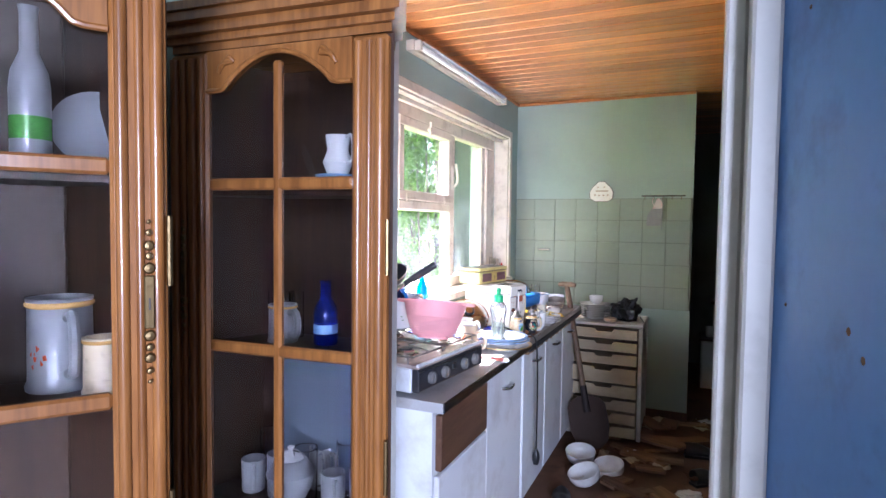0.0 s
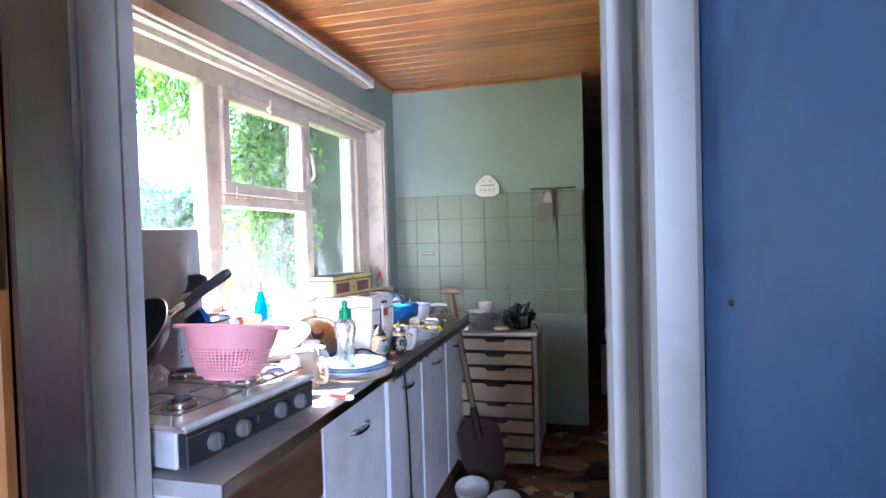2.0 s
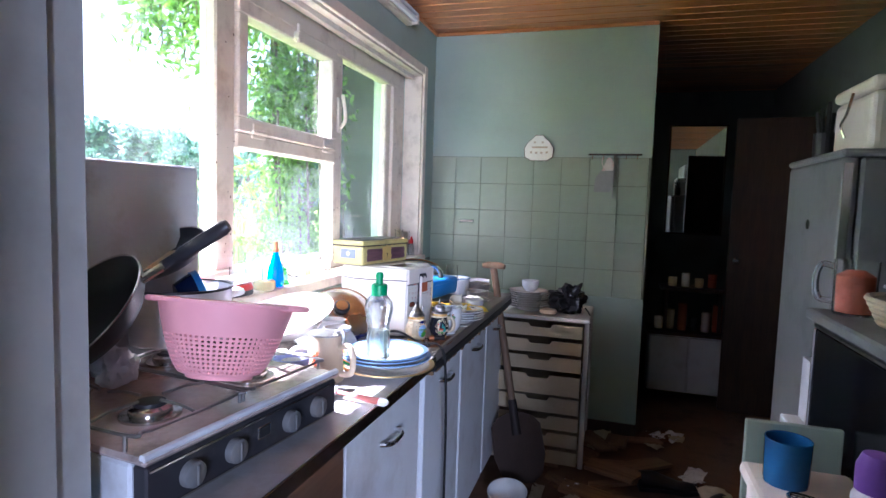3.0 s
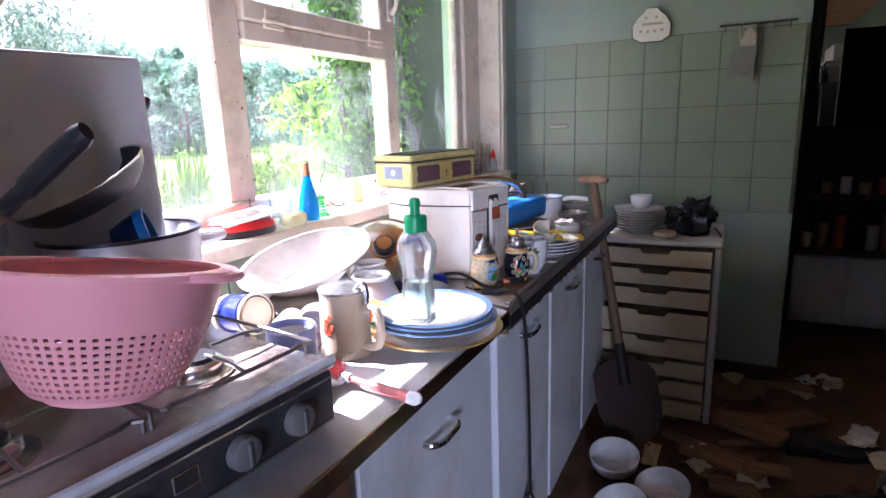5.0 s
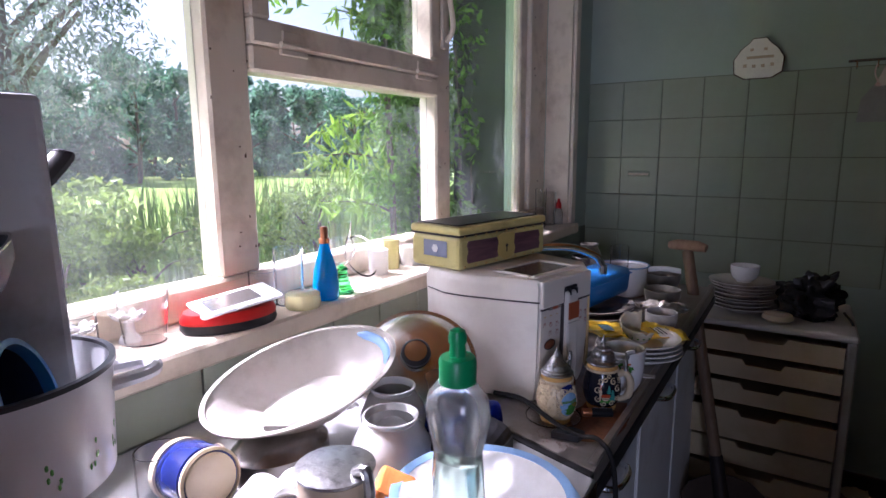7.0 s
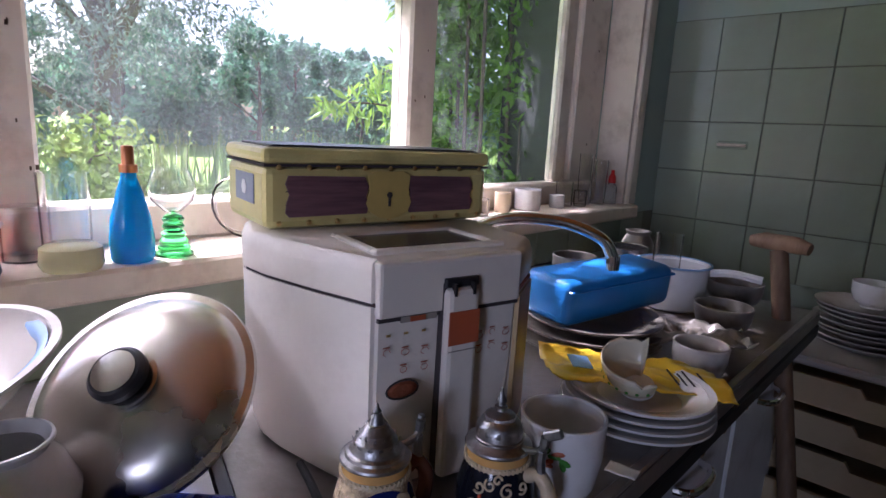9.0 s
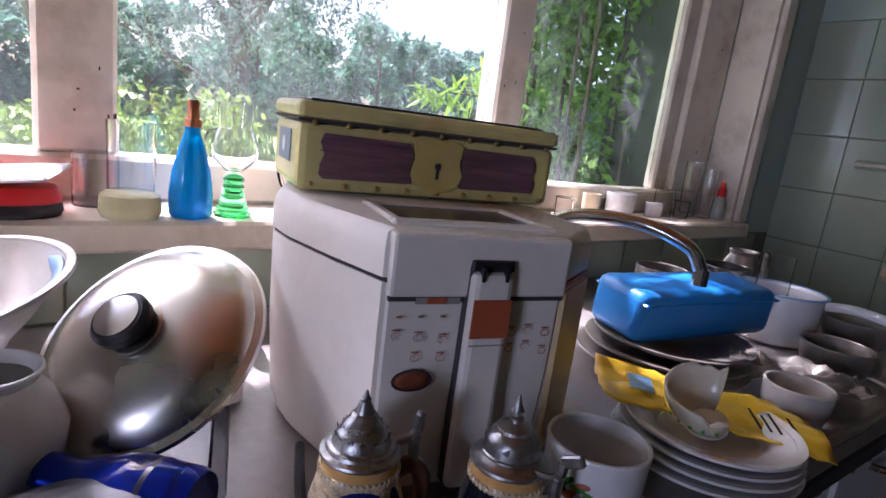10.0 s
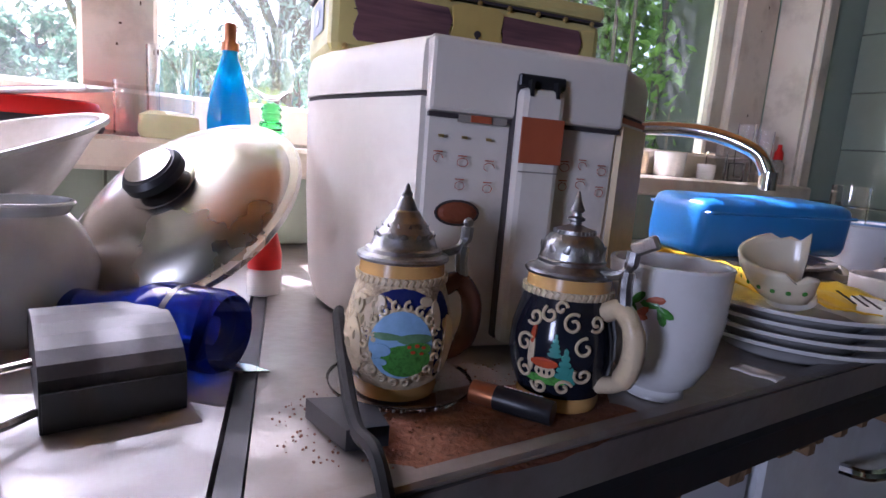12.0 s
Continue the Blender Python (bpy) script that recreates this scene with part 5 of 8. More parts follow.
def fryer():
    # local x out of the front, y along it from its near corner
    f = thing("deep_fryer", (0.474, 2.337, CZ + 0.006, 0, 0, -13), "yellowed white deep fryer, scorched, a tin chest on its lid", "deep fryer")
    foot = [(0.0, 0.0), (0.0, 0.156), (-0.045, 0.212), (-0.17, 0.225), (-0.245, 0.205), (-0.265, 0.15), (-0.265, 0.01), (-0.235, -0.045), (-0.172, -0.060), (-0.13, -0.052), (-0.06, -0.026)]

    def shape(o, taper):
        return [(-0.13 + (x + 0.13) * taper, 0.08 + (y - 0.08) * taper) for x, y in o]

    def shell(levels, o):
        bm = bmesh.new()
        rings = [[bm.verts.new((x, y, z)) for x, y in shape(o, t)] for z, t in levels]
        for a, b in zip(rings, rings[1:]):
            for i in range(len(o)):
                bm.faces.new((a[i], a[(i + 1) % len(o)], b[(i + 1) % len(o)], b[i]))
        bm.faces.new(rings[0])
        bm.faces.new(rings[-1])
        up = [e for e in bm.edges if abs(e.verts[0].co.z - e.verts[1].co.z) > 0.01]
        bmesh.ops.bevel(bm, geom=up, offset=0.004, segments=2, affect="EDGES")
        return bm
    part("body", shell([(0.0, 0.90), (0.022, 0.95), (0.10, 0.985), (0.180, 0.995)], foot), M_FRYER, f, smooth=True)
    part("seam", prism(shape(foot, 0.98), 0.0035, m=Matrix.Translation((0, 0, 0.180))), M_LINE, f, "dark seam below the lid")
    lid = part("lid", shell([(0.1837, 1.0), (0.206, 1.0), (0.2165, 0.975), (0.2200, 0.94)], foot), M_FRYER, f, "hinged lid with a dark sunk window", smooth=True)
    part("lid_front", box((-0.02, 0.002, 0.1705), (0.0045, 0.154, 0.2185), bev=0.003, seg=2), M_FRYER, lid)
    part("lid_seam", box((-0.002, 0.003, 0.1672), (0.0022, 0.153, 0.1703)), M_LINE, lid)
    # sunk viewing window with a raised frame
    wf = part("window_frame", box((-0.030, 0.008, 0.2185), (-0.018, 0.150, 0.2240), bev=0.002), M_FRYER, lid)
    for lo, hi in (((-0.105, 0.008, 0.2185), (-0.0305, 0.018, 0.2235)), ((-0.105, 0.140, 0.2185), (-0.0305, 0.150, 0.2235)), ((-0.115, 0.008, 0.2185), (-0.1055, 0.150, 0.2230))):
        part("frame_side", box(lo, hi, bev=0.002), M_FRYER, wf)
    part("window_glass", box((-0.1045, 0.0185, 0.2195), (-0.031, 0.1395, 0.2208)), mat("dusty_dark_glass", (0.05, 0.045, 0.045), 0.25, var=0.3), lid, "dark dusty viewing window")
    # front lever in its slot
    part("lever_channel", box((-0.004, 0.0636, 0.012), (0.0052, 0.1002, 0.197), bev=0.001), M_LINE, f)
    lv = part("lever", box((0.0, 0.0650, 0.010), (0.0135, 0.0990, 0.192), bev=0.005, seg=2), M_FRYER, f, "white release lever with a red label")
    part("lever_label", box((0.0137, 0.0655, 0.141), (0.0148, 0.0985, 0.172), bev=0.0004), M_RUST, lv)
    part("lever_joint", box((0.0134, 0.0665, 0.1345), (0.0139, 0.0975, 0.1355)), M_SLIT, lv)
    part("latch_gap", box((0.0046, 0.0640, 0.1925), (0.0090, 0.1000, 0.2010), bev=0.001), M_BLACK, lid)
    for y0 in (0.070, 0.090):
        part("latch_prong", box((0.0091, y0, 0.186), (0.0148, y0 + 0.0025, 0.197)), M_BLACK, lid)
    part("red_catch", box((0.0005, 0.033, 0.1655), (0.0035, 0.048, 0.1700)), M_RUST, f)
    part("catch_slot", box((0.0003, 0.024, 0.1650), (0.0024, 0.060, 0.1702)), M_SLIT, f)
    # small printed symbols: a pot, a drumstick, a basket, and the like beyond the lever
    for n, (y0, z0) in enumerate(((0.012, 0.140), (0.030, 0.138), (0.029, 0.122), (0.050, 0.136), (0.050, 0.121), (0.110, 0.140), (0.125, 0.142), (0.142, 0.139), (0.110, 0.126), (0.125, 0.128), (0.142, 0.123))):
        k = part("printed_symbol", tube([(0.0012, y0 + 0.0042 * math.cos(a) * (1 if n % 2 else 0.85), z0 + 0.0030 * math.sin(a)) for a in [2 * math.pi * i / 7 for i in range(8 if n % 3 else 6)]], 0.0003, 5), M_RUST, f)
        part("printed_stroke", box((0.0008, y0 - 0.0035, z0 + 0.0040), (0.0016, y0 + 0.0030, z0 + 0.0048)), M_RUST, k)
    for y0 in (0.013, 0.030, 0.048):
        part("printed_dash", box((0.0008, y0 - 0.002, 0.154), (0.0016, y0 + 0.002, 0.1558)), M_GOLD, f)
    sc = part("scorch_mark", lathe([(0, 0), (0.016, 0), (0.011, 0.0022), (0, 0.0018)], 14, sy=0.5, m=pose(0.0002, 0.029, 0.103, 0, 90, 0) @ pose(0, 0, 0, 0, 0, 90)), mat("scorched_plastic", (0.22, 0.06, 0.025), 0.6, var=0.6, scale=60, bump=0.3), f, "scorched brown hole")
    part("scorched_rim", tube([(0.001, 0.029 + 0.016 * math.cos(a), 0.103 + 0.0085 * math.sin(a)) for a in [2 * math.pi * i / 18 for i in range(19)]], 0.0009, 5), M_LINE, sc)
    M_AMBER = mat("amber_plastic", (0.60, 0.44, 0.22), 0.4, dirt=(0.35, 0.2, 0.08), dirt_amount=0.5, dirt_scale=10)
    part("side_strip", prism([(0.0015, 0.1585), (-0.0425, 0.2135), (-0.046, 0.2105), (-0.002, 0.1555)], 0.150, m=Matrix.Translation((-0.001, -0.001, 0.024))), M_AMBER, f, "yellowed side of the fryer")
    part("rust_seam", prism([(0.0005, 0.1572), (-0.0435, 0.2122), (-0.047, 0.2092), (-0.003, 0.1542)], 0.004, m=Matrix.Translation((-0.001, -0.001, 0.1765))), M_RUST, f)
    for x, y in ((-0.03, 0.02), (-0.03, 0.14), (-0.23, 0.02), (-0.23, 0.15)):
        part("foot", lathe([(0, -0.006), (0.012, -0.006), (0.011, 0.001), (0, 0.001)], 14, m=Matrix.Translation((x, y, 0))), M_BLACK, f)


fryer()


def tin_chest():
    c = thing("tin_chest", (0.322, 2.325, 1.0905, 0, 0, -11), "yellow tin box printed as a treasure chest, on the fryer", "tin box")
    L, D, h = 0.275, 0.125, 0.080
    part("box", box((-D, 0, 0), (0, L, h - 0.018), bev=0.008, seg=2), M_TIN, c)
    lid = part("lid", box((-D - 0.002, -0.002, h - 0.016), (0.002, L + 0.002, h), bev=0.006, seg=2), M_TIN, c)
    part("lid_seam", box((-D - 0.0005, -0.0005, h - 0.0185), (0.0005, L + 0.0005, h - 0.0158)), M_LINE, c)
    part("lid_panel", box((-D + 0.012, 0.012, h + 0.0002), (-0.012, L - 0.012, h + 0.0022), bev=0.001), M_BLACK, lid, "glossy black lid panel")
    for y0, y1 in ((0.020, 0.112), (0.160, 0.252)):
        part("wood_panel", prism([(0, 0.004), (0.004, 0), (y1 - y0 - 0.003, 0.001), (y1 - y0, 0.012), (y1 - y0 - 0.004, 0.018), (y1 - y0 - 0.001, 0.030), (y1 - y0 - 0.006, 0.040), (0.003, 0.041), (0, 0.033), (0.004, 0.022), (0.001, 0.014)], 0.0022, m=Matrix(((0, 0, 1, 0.0002), (1, 0, 0, y0), (0, 1, 0, 0.012), (0, 0, 0, 1)))), M_TINWOOD, c, "printed dark wood panel")
        for zz in (0.024, 0.037):
            part("plank_line", box((0.0017, y0, zz), (0.0021, y1, zz + 0.001)), M_LINE, c)
    lock = part("lock_plate", prism([(0.0, 0.0), (0.012, -0.006), (0.024, -0.008), (0.036, -0.006), (0.048, 0.0), (0.052, 0.01), (0.048, 0.022), (0.05, 0.04), (0.04, 0.044), (0.008, 0.044), (-0.002, 0.04), (0.0, 0.022), (-0.004, 0.01)], 0.003, m=Matrix(((0, 0, 1, 0.0003), (1, 0, 0, 0.112), (0, 1, 0, 0.014), (0, 0, 0, 1)))), mat("printed_gold", (0.55, 0.42, 0.13), 0.3, var=0.2, scale=30), c, "printed gold lock plate")
    part("keyhole", box((0.0034, 0.1345, 0.020), (0.0042, 0.1375, 0.031), bev=0.0004), M_LINE, lock)
    part("keyhole_head", lathe([(0, 0), (0.0032, 0), (0.0032, 0.001), (0, 0.001)], 14, m=pose(0.0033, 0.136, 0.0325, 0, 90, 0)), M_LINE, lock)
    for k in range(9):
        for z in (0.006, 0.061):
            part("rivet", lathe([(0, 0), (0.0030, 0), (0.0021, 0.0016), (0, 0.0022)], 8, m=pose(0.0001, 0.014 + k * 0.031, z, 0, 90, 0)), M_GOLD, c)
    part("end_label", box((-0.09, -0.0012, 0.022), (-0.03, -0.0002, 0.052), bev=0.0004), mat("printed_blue_grey", (0.22, 0.25, 0.34), 0.35, var=0.3, scale=60), c)
    part("end_crest", lathe([(0, 0), (0.008, 0), (0.008, 0.0006), (0, 0.0006)], 6, m=pose(-0.06, -0.0013, 0.037, 90, 0, 0)), M_PAPER, c)


tin_chest()

# ---- on the window board ----
SZ = WZ0 + 0.0125


def spray_bottle():
    b = thing("spray_bottle", (0.008, 2.308, SZ), "bright blue glass bottle with a copper spray cap", "bottle")
    part("bottle", lathe([(0, 0), (0.024, 0), (0.027, 0.004), (0.0275, 0.03), (0.024, 0.06), (0.016, 0.092), (0.0095, 0.112), (0.0095, 0.118), (0, 0.118)], 36), M_CYAN, b, smooth=True)
    part("collar", lathe([(0, 0.118), (0.011, 0.118), (0.011, 0.128), (0, 0.128)], 20), M_COPPER, b, smooth=True)
    part("spray_head", lathe([(0, 0.128), (0.0075, 0.128), (0.0075, 0.150), (0.006, 0.152), (0, 0.152)], 16), M_COPPER, b, smooth=True)


spray_bottle()


def kitchen_scale():
    s = thing("kitchen_scale", (-0.012, 2.085, SZ, 0, 0, -18), "red and black kitchen scale with a loose grey cover", "scale")
    part("base", lathe([(0, 0), (0.082, 0), (0.085, 0.006), (0.083, 0.016), (0, 0.016)], 40, sx=0.62), M_BLACK, s, smooth=True)
    part("shell", lathe([(0, 0.016), (0.083, 0.016), (0.084, 0.022), (0.078, 0.034), (0.07, 0.036), (0, 0.036)], 40, sx=0.62), M_RED, s, smooth=True)
    cv = part("cover", box((-0.048, -0.07, 0), (0.048, 0.075, 0.006), bev=0.003), mat("grey_plastic", (0.55, 0.55, 0.55), 0.35), s, "grey plastic cover lying loose", m=pose(0.0, 0.01, 0.04, 7, 4, 0))
    part("display", box((-0.03, -0.05, 0.0062), (0.03, 0.04, 0.0075)), M_BROWNSTEEL, cv)


kitchen_scale()


def lamp_glass(m):
    g = thing("glass_vase", m, "glass goblet on a ribbed green foot", "vase")
    prof = [(0.026, 0.0), (0.026, 0.004)] + [(0.012 + (0.003 if k % 2 else 0) + 0.009 * max(0, 1 - k / 6), 0.006 + k * 0.005) for k in range(11)]
    part("foot", lathe([(0, 0)] + prof + [(0, 0.062)], 28), M_GREENGLASS, g, "ribbed green glass foot", smooth=True)
    vessel("bowl", [(0.012, 0.063), (0.028, 0.078), (0.032, 0.095), (0.026, 0.115), (0.0225, 0.12), (0.0245, 0.155)], 0.002, M_GLASS, g, 32)


lamp_glass((0.0, 2.365, SZ))
tumbler((-0.03, 2.243, SZ), 0.028, 0.115, "tall clear drinking glass", flare=1.06)
tumbler((-0.055, 1.955, SZ), 0.032, 0.085, "ribbed clear drinking glass", flare=1.25)
tumbler((-0.07, 1.86, SZ), 0.028, 0.065, "small clear glass on the window board")
tumbler((-0.065, 2.205, SZ), 0.027, 0.07, "clear drinking glass by the mullion")
tumbler((-0.06, 3.615, SZ), 0.020, 0.15, "tall narrow glass flute", flare=1.15)
tumbler((-0.04, 3.665, SZ), 0.022, 0.135, "tall narrow glass flute", flare=1.1)
tumbler((-0.06, 3.50, SZ), 0.025, 0.07, "small clear glass in the corner")
y0 = thing("candle_jar", (0.014, 2.236, SZ), "low pale yellow glass candle jar", "candle")
part("jar", lathe([(0, 0), (0.032, 0), (0.036, 0.008), (0.034, 0.028), (0.026, 0.033), (0, 0.033)], 32), M_WAX, y0, smooth=True)
g = thing("glass_dish", (-0.075, 2.50, SZ), "cut glass dish on its side against the window", "dish")
part("dish", lathe([(0, 0), (0.04, 0.002), (0.052, 0.02), (0.054, 0.022), (0.05, 0.022), (0.038, 0.006), (0, 0.005)], 24, m=pose(0, 0, 0.045, 0, 65, 0)), M_GLASS, g, smooth=True)
for k, (yy, hh, rr) in enumerate(((2.56, 0.06, 0.026), (2.63, 0.075, 0.024), (2.70, 0.05, 0.03), (2.79, 0.06, 0.022))):
    cup((-0.055 - 0.015 * (k % 2), yy, SZ), rr, hh, (M_CHINA, M_WAX, M_CHINA, M_GLASS)[k], ("small white cup on the window board", "pale yellow glass cup", "low white bowl on the window board", "small clear glass cup on the board")[k])
for k, (yy, hh, rr, ma, la) in enumerate(((3.31, 0.055, 0.036, M_CHINA, "white jar with a crumpled foil top"), (3.44, 0.035, 0.022, M_CHINA, "small white china pot"), (3.55, 0.045, 0.02, M_GLASS, "small dusty glass jar"), (3.20, 0.05, 0.021, M_STONEWARE, "small brown pot in the corner"), (3.10, 0.04, 0.022, M_GLASS, "small glass egg cup"))):
    cup((-0.055 + 0.01 * (k % 3), yy, SZ), rr, hh, ma, la, shape="straight")
r = thing("glue_bottle", (-0.02, 3.71, SZ), "small clear bottle with a red pointed cap", "bottle")
part("bottle", lathe([(0, 0), (0.018, 0), (0.018, 0.05), (0.010, 0.065), (0, 0.065)], 20), M_SOAP, r, smooth=True)
part("cap", lathe([(0, 0.065), (0.012, 0.065), (0.011, 0.085), (0.006, 0.092), (0.005, 0.105), (0, 0.105)], 18), M_RED, r, smooth=True)
for k in range(2):
    w = thing("ornament", (-0.075, 1.865 + 0.075 * k, SZ), "small white porcelain flower ornament", "ornament")
    part("stand", lathe([(0, 0), (0.018, 0), (0.016, 0.006), (0.009, 0.016), (0.008, 0.034), (0, 0.036)], 16), M_CHINA, w, smooth=True)
    for q in range(9):
        a = 2.4 * q
        part("petal", lathe([(0, -0.013), (0.008, -0.004), (0.009, 0.004), (0, 0.013)], 10, sy=0.35), M_CHINA, w, m=pose(0.016 * math.cos(a), 0.020 * math.sin(a), 0.040 + 0.003 * (q % 3), 62 - 6 * (q % 4), 0, math.degrees(a) + 90), smooth=True)

# ---- on the sink unit ----
d = thing("jar_lid", (0.512, 2.312, CZ + 0.003), "clear glass saucer under the stein", "saucer")
part("saucer", lathe([(0, 0), (0.036, 0), (0.045, 0.002), (0.046, 0.005), (0.042, 0.0035), (0.034, 0.002), (0, 0.002)], 40), M_GLASS, d, smooth=True)
b = thing("battery", axes((0.552, 2.340, CZ + 0.0105), (0, 0, 1), (0.052, 0.030, 0.0)), "black and copper AA battery lying by the steins", "battery")
part("sleeve", lathe([(0, 0.0), (0.0068, 0.0), (0.0070, 0.001), (0.0070, 0.015), (0, 0.015)], 24), M_COPPER, b, "copper end", smooth=True)
part("case", lathe([(0, 0.0152), (0.0071, 0.0152), (0.0071, 0.049), (0.0064, 0.050), (0, 0.050)], 24), M_BLACK, b, smooth=True)
for k in range(8):
    part("lettering", box((0.00712, -0.0022, 0.0185 + 0.0031 * k), (0.00735, 0.0022, 0.0205 + 0.0031 * k)), M_PAPER, b, m=pose(0, 0, 0, 0, 0, -38))
M_CORD = mat("black_rubber", (0.010, 0.009, 0.009), 0.8, var=0.3, bump=0.03)
p = thing("power_cable", (0, 0, 0), "black cable with a plug hanging over the worktop edge", "cable")
part("cord", tube(curve([(0.40, 2.315, CZ + 0.02), (0.465, 2.288, CZ + 0.034), (0.53, 2.268, CZ + 0.018), (0.575, 2.255, CZ + 0.014), (0.610, 2.250, CZ + 0.016), (0.632, 2.252, CZ - 0.03), (0.630, 2.29, 0.65), (0.618, 2.34, 0.40), (0.612, 2.36, 0.30)], 8), 0.0040, 8), M_CORD, p, smooth=True)
part("plug", lathe([(0, 0.22), (0.012, 0.225), (0.019, 0.25), (0.017, 0.275), (0.007, 0.30), (0, 0.30)], 18, m=Matrix.Translation((0.612, 2.36, 0))), M_BLACK, p, smooth=True)
p = thing("slate_shard", (0.535, 2.243, CZ + 0.004, 0, 0, 25), "black broken shard lying on the sink edge", "shard")
part("shard", prism([(0, 0), (0.04, -0.012), (0.052, 0.006), (0.034, 0.018), (0.012, 0.014)], 0.011), M_PANBLACK, p)
w = cup((0.583, 2.468, CZ + 0.003), 0.038, 0.088, M_CHINA, "white footed china bowl with a painted rose sprig", shape="bowl", category="bowl")
for k in range(9):
    a, zz = math.radians(-70 + random.uniform(-18, 18)), 0.062 + random.uniform(-0.008, 0.008)
    part("painted_sprig", lathe([(0, 0), (0.006, 0.0005), (0, 0.0012)], 8, sy=0.45, m=pose(0.0372 * math.cos(a), 0.0372 * math.sin(a), zz, 0, 90, math.degrees(a)) @ pose(0, 0, 0, 0, 0, random.uniform(0, 180))), (M_PICGREEN, M_RUST, M_PICGREEN)[k % 3], w)
for k in range(4):
    plate((0.562, 2.672 + 0.003 * k, CZ + 0.003 + 0.008 * k), 0.090 - 0.002 * k, "stacked dusty white plate on the sink", rim=M_CHINA, group="plates on the sink")


def crumple(name, m, size, material, label, category, seed=0.0, bump=0.35, cells=24):
    t = thing(name, m, label, category)
    bm = bmesh.new()
    sx, sy, h = size
    g = [[bm.verts.new((sx * (i / cells - 0.5), sy * (j / cells - 0.5), 0)) for j in range(cells + 1)] for i in range(cells + 1)]
    for i in range(cells):
        for j in range(cells):
            bm.faces.new((g[i][j], g[i + 1][j], g[i + 1][j + 1], g[i][j + 1]))
    for v in bm.verts:
        q = v.co * 22 + Vector((seed, seed * 2, 0))
        v.co.z = h * (0.5 + 0.5 * noise.noise(q)) + 0.3 * h * noise.noise(q * 2.7) + 0.006
    ob = part("sheet", bm, material, t, smooth=True)
    mod = ob.modifiers.new("thick", "SOLIDIFY")
    mod.thickness = 0.001
    return t, ob


bag, sheet = crumple("food_bag", (0.543, 2.70, CZ + 0.038, 6, 6, 46), (0.23, 0.085, 0.016), M_YELLOWBAG, "crumpled yellow plastic food bag lying over the plates", "bag", 3.1)
for k in range(5):
    part("print_bar", box((0.045 + 0.010 * k, -0.025, 0.0175), (0.0475 + 0.010 * k, 0.012 - 0.008 * (k % 2), 0.0182)), M_LINE, bag)
part("blue_print", box((-0.085, -0.02, 0.021), (-0.06, 0.01, 0.0222)), M_PICBLUE, bag)


def broken_cup():
    c = thing("broken_cup", (0.566, 2.664, CZ + 0.052, 18, -10, 40), "broken cream cup half with a painted border", "cup")
    bm = bmesh.new()
    seg, R, h = 20, 0.042, 0.042
    prof = [(0.4, 0.0), (0.62, 0.12), (0.85, 0.45), (0.98, 0.8), (1.0, 1.0)]
    rows = []
    for r, z in prof:
        rows.append([bm.verts.new((R * r * math.cos(math.pi * 1.25 * i / seg + 1.0), R * r * math.sin(math.pi * 1.25 * i / seg + 1.0), h * z * (1 - 0.22 * abs(math.sin(i * 1.3)) * (z > 0.9) * (i in (0, 1, 2, 3, 18, 19, 20))))) for i in range(seg + 1)])
    for a, b2 in zip(rows, rows[1:]):
        for i in range(seg):
            bm.faces.new((a[i], a[i + 1], b2[i + 1], b2[i]))
    ob = part("shell", bm, mat("cream_china", (0.78, 0.72, 0.55), 0.18, var=0.04, bump=0.0), c, smooth=True)
    mod = ob.modifiers.new("thick", "SOLIDIFY")
    mod.thickness = 0.0035
    part("base", lathe([(0, -0.004), (0.02, -0.004), (0.019, 0.003), (0, 0.003)], 24), M_CHINA, c, smooth=True)
    for i in range(14):
        a = math.pi * 1.25 * i / 14 + 1.05
        part("painted_dot", lathe([(0, 0), (0.0022, 0.0003), (0, 0.0008)], 6, m=pose(0.0405 * math.cos(a), 0.0405 * math.sin(a), 0.024, 0, 90, math.degrees(a))), M_PICGREEN, c)


broken_cup()


def blue_box():
    b = thing("lunch_box", (0.372, 2.93, CZ + 0.050, 0, 4, -9), "blue plastic lunch box lying on the dishes", "box")
    bm = box((-0.05, -0.145, 0), (0.05, 0.140, 0.074), bev=0.016, seg=3)
    part("box", bm, M_BLUEPL, b, smooth=True)
    part("lid_edge", box((-0.052, -0.142, 0.056), (0.052, 0.142, 0.060), bev=0.002), M_BLUEPL, b)


blue_box()
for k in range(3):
    plate((0.39, 2.86 + 0.01 * k, CZ + 0.003 + 0.014 * k), 0.118 - 0.004 * k, "dusty dinner plate under the blue box, darkened for shade", material=M_SHADEGRIME, rim=M_SHADEGRIME, group="plates under the box")
t = thing("tap", (0, 0, 0), "curved chrome swan-neck kitchen tap", "tap")
part("spout", tube(curve([(0.17, 2.70, CZ + 0.05), (0.19, 2.71, CZ + 0.13), (0.26, 2.755, CZ + 0.195), (0.34, 2.81, CZ + 0.205), (0.405, 2.845, CZ + 0.185), (0.425, 2.855, CZ + 0.155)], 8), 0.0095, 14), M_CHROME, t, smooth=True)
part("outlet", lathe([(0, 0), (0.0105, 0), (0.0105, 0.022), (0, 0.022)], 20, m=Matrix.Translation((0.426, 2.855, CZ + 0.137))), M_CHROME, t, smooth=True)
part("body", lathe([(0, 0), (0.024, 0), (0.022, 0.02), (0.016, 0.03), (0.013, 0.055), (0, 0.055)], 24, m=Matrix.Translation((0.17, 2.70, CZ + 0.002))), M_CHROME, t, smooth=True)
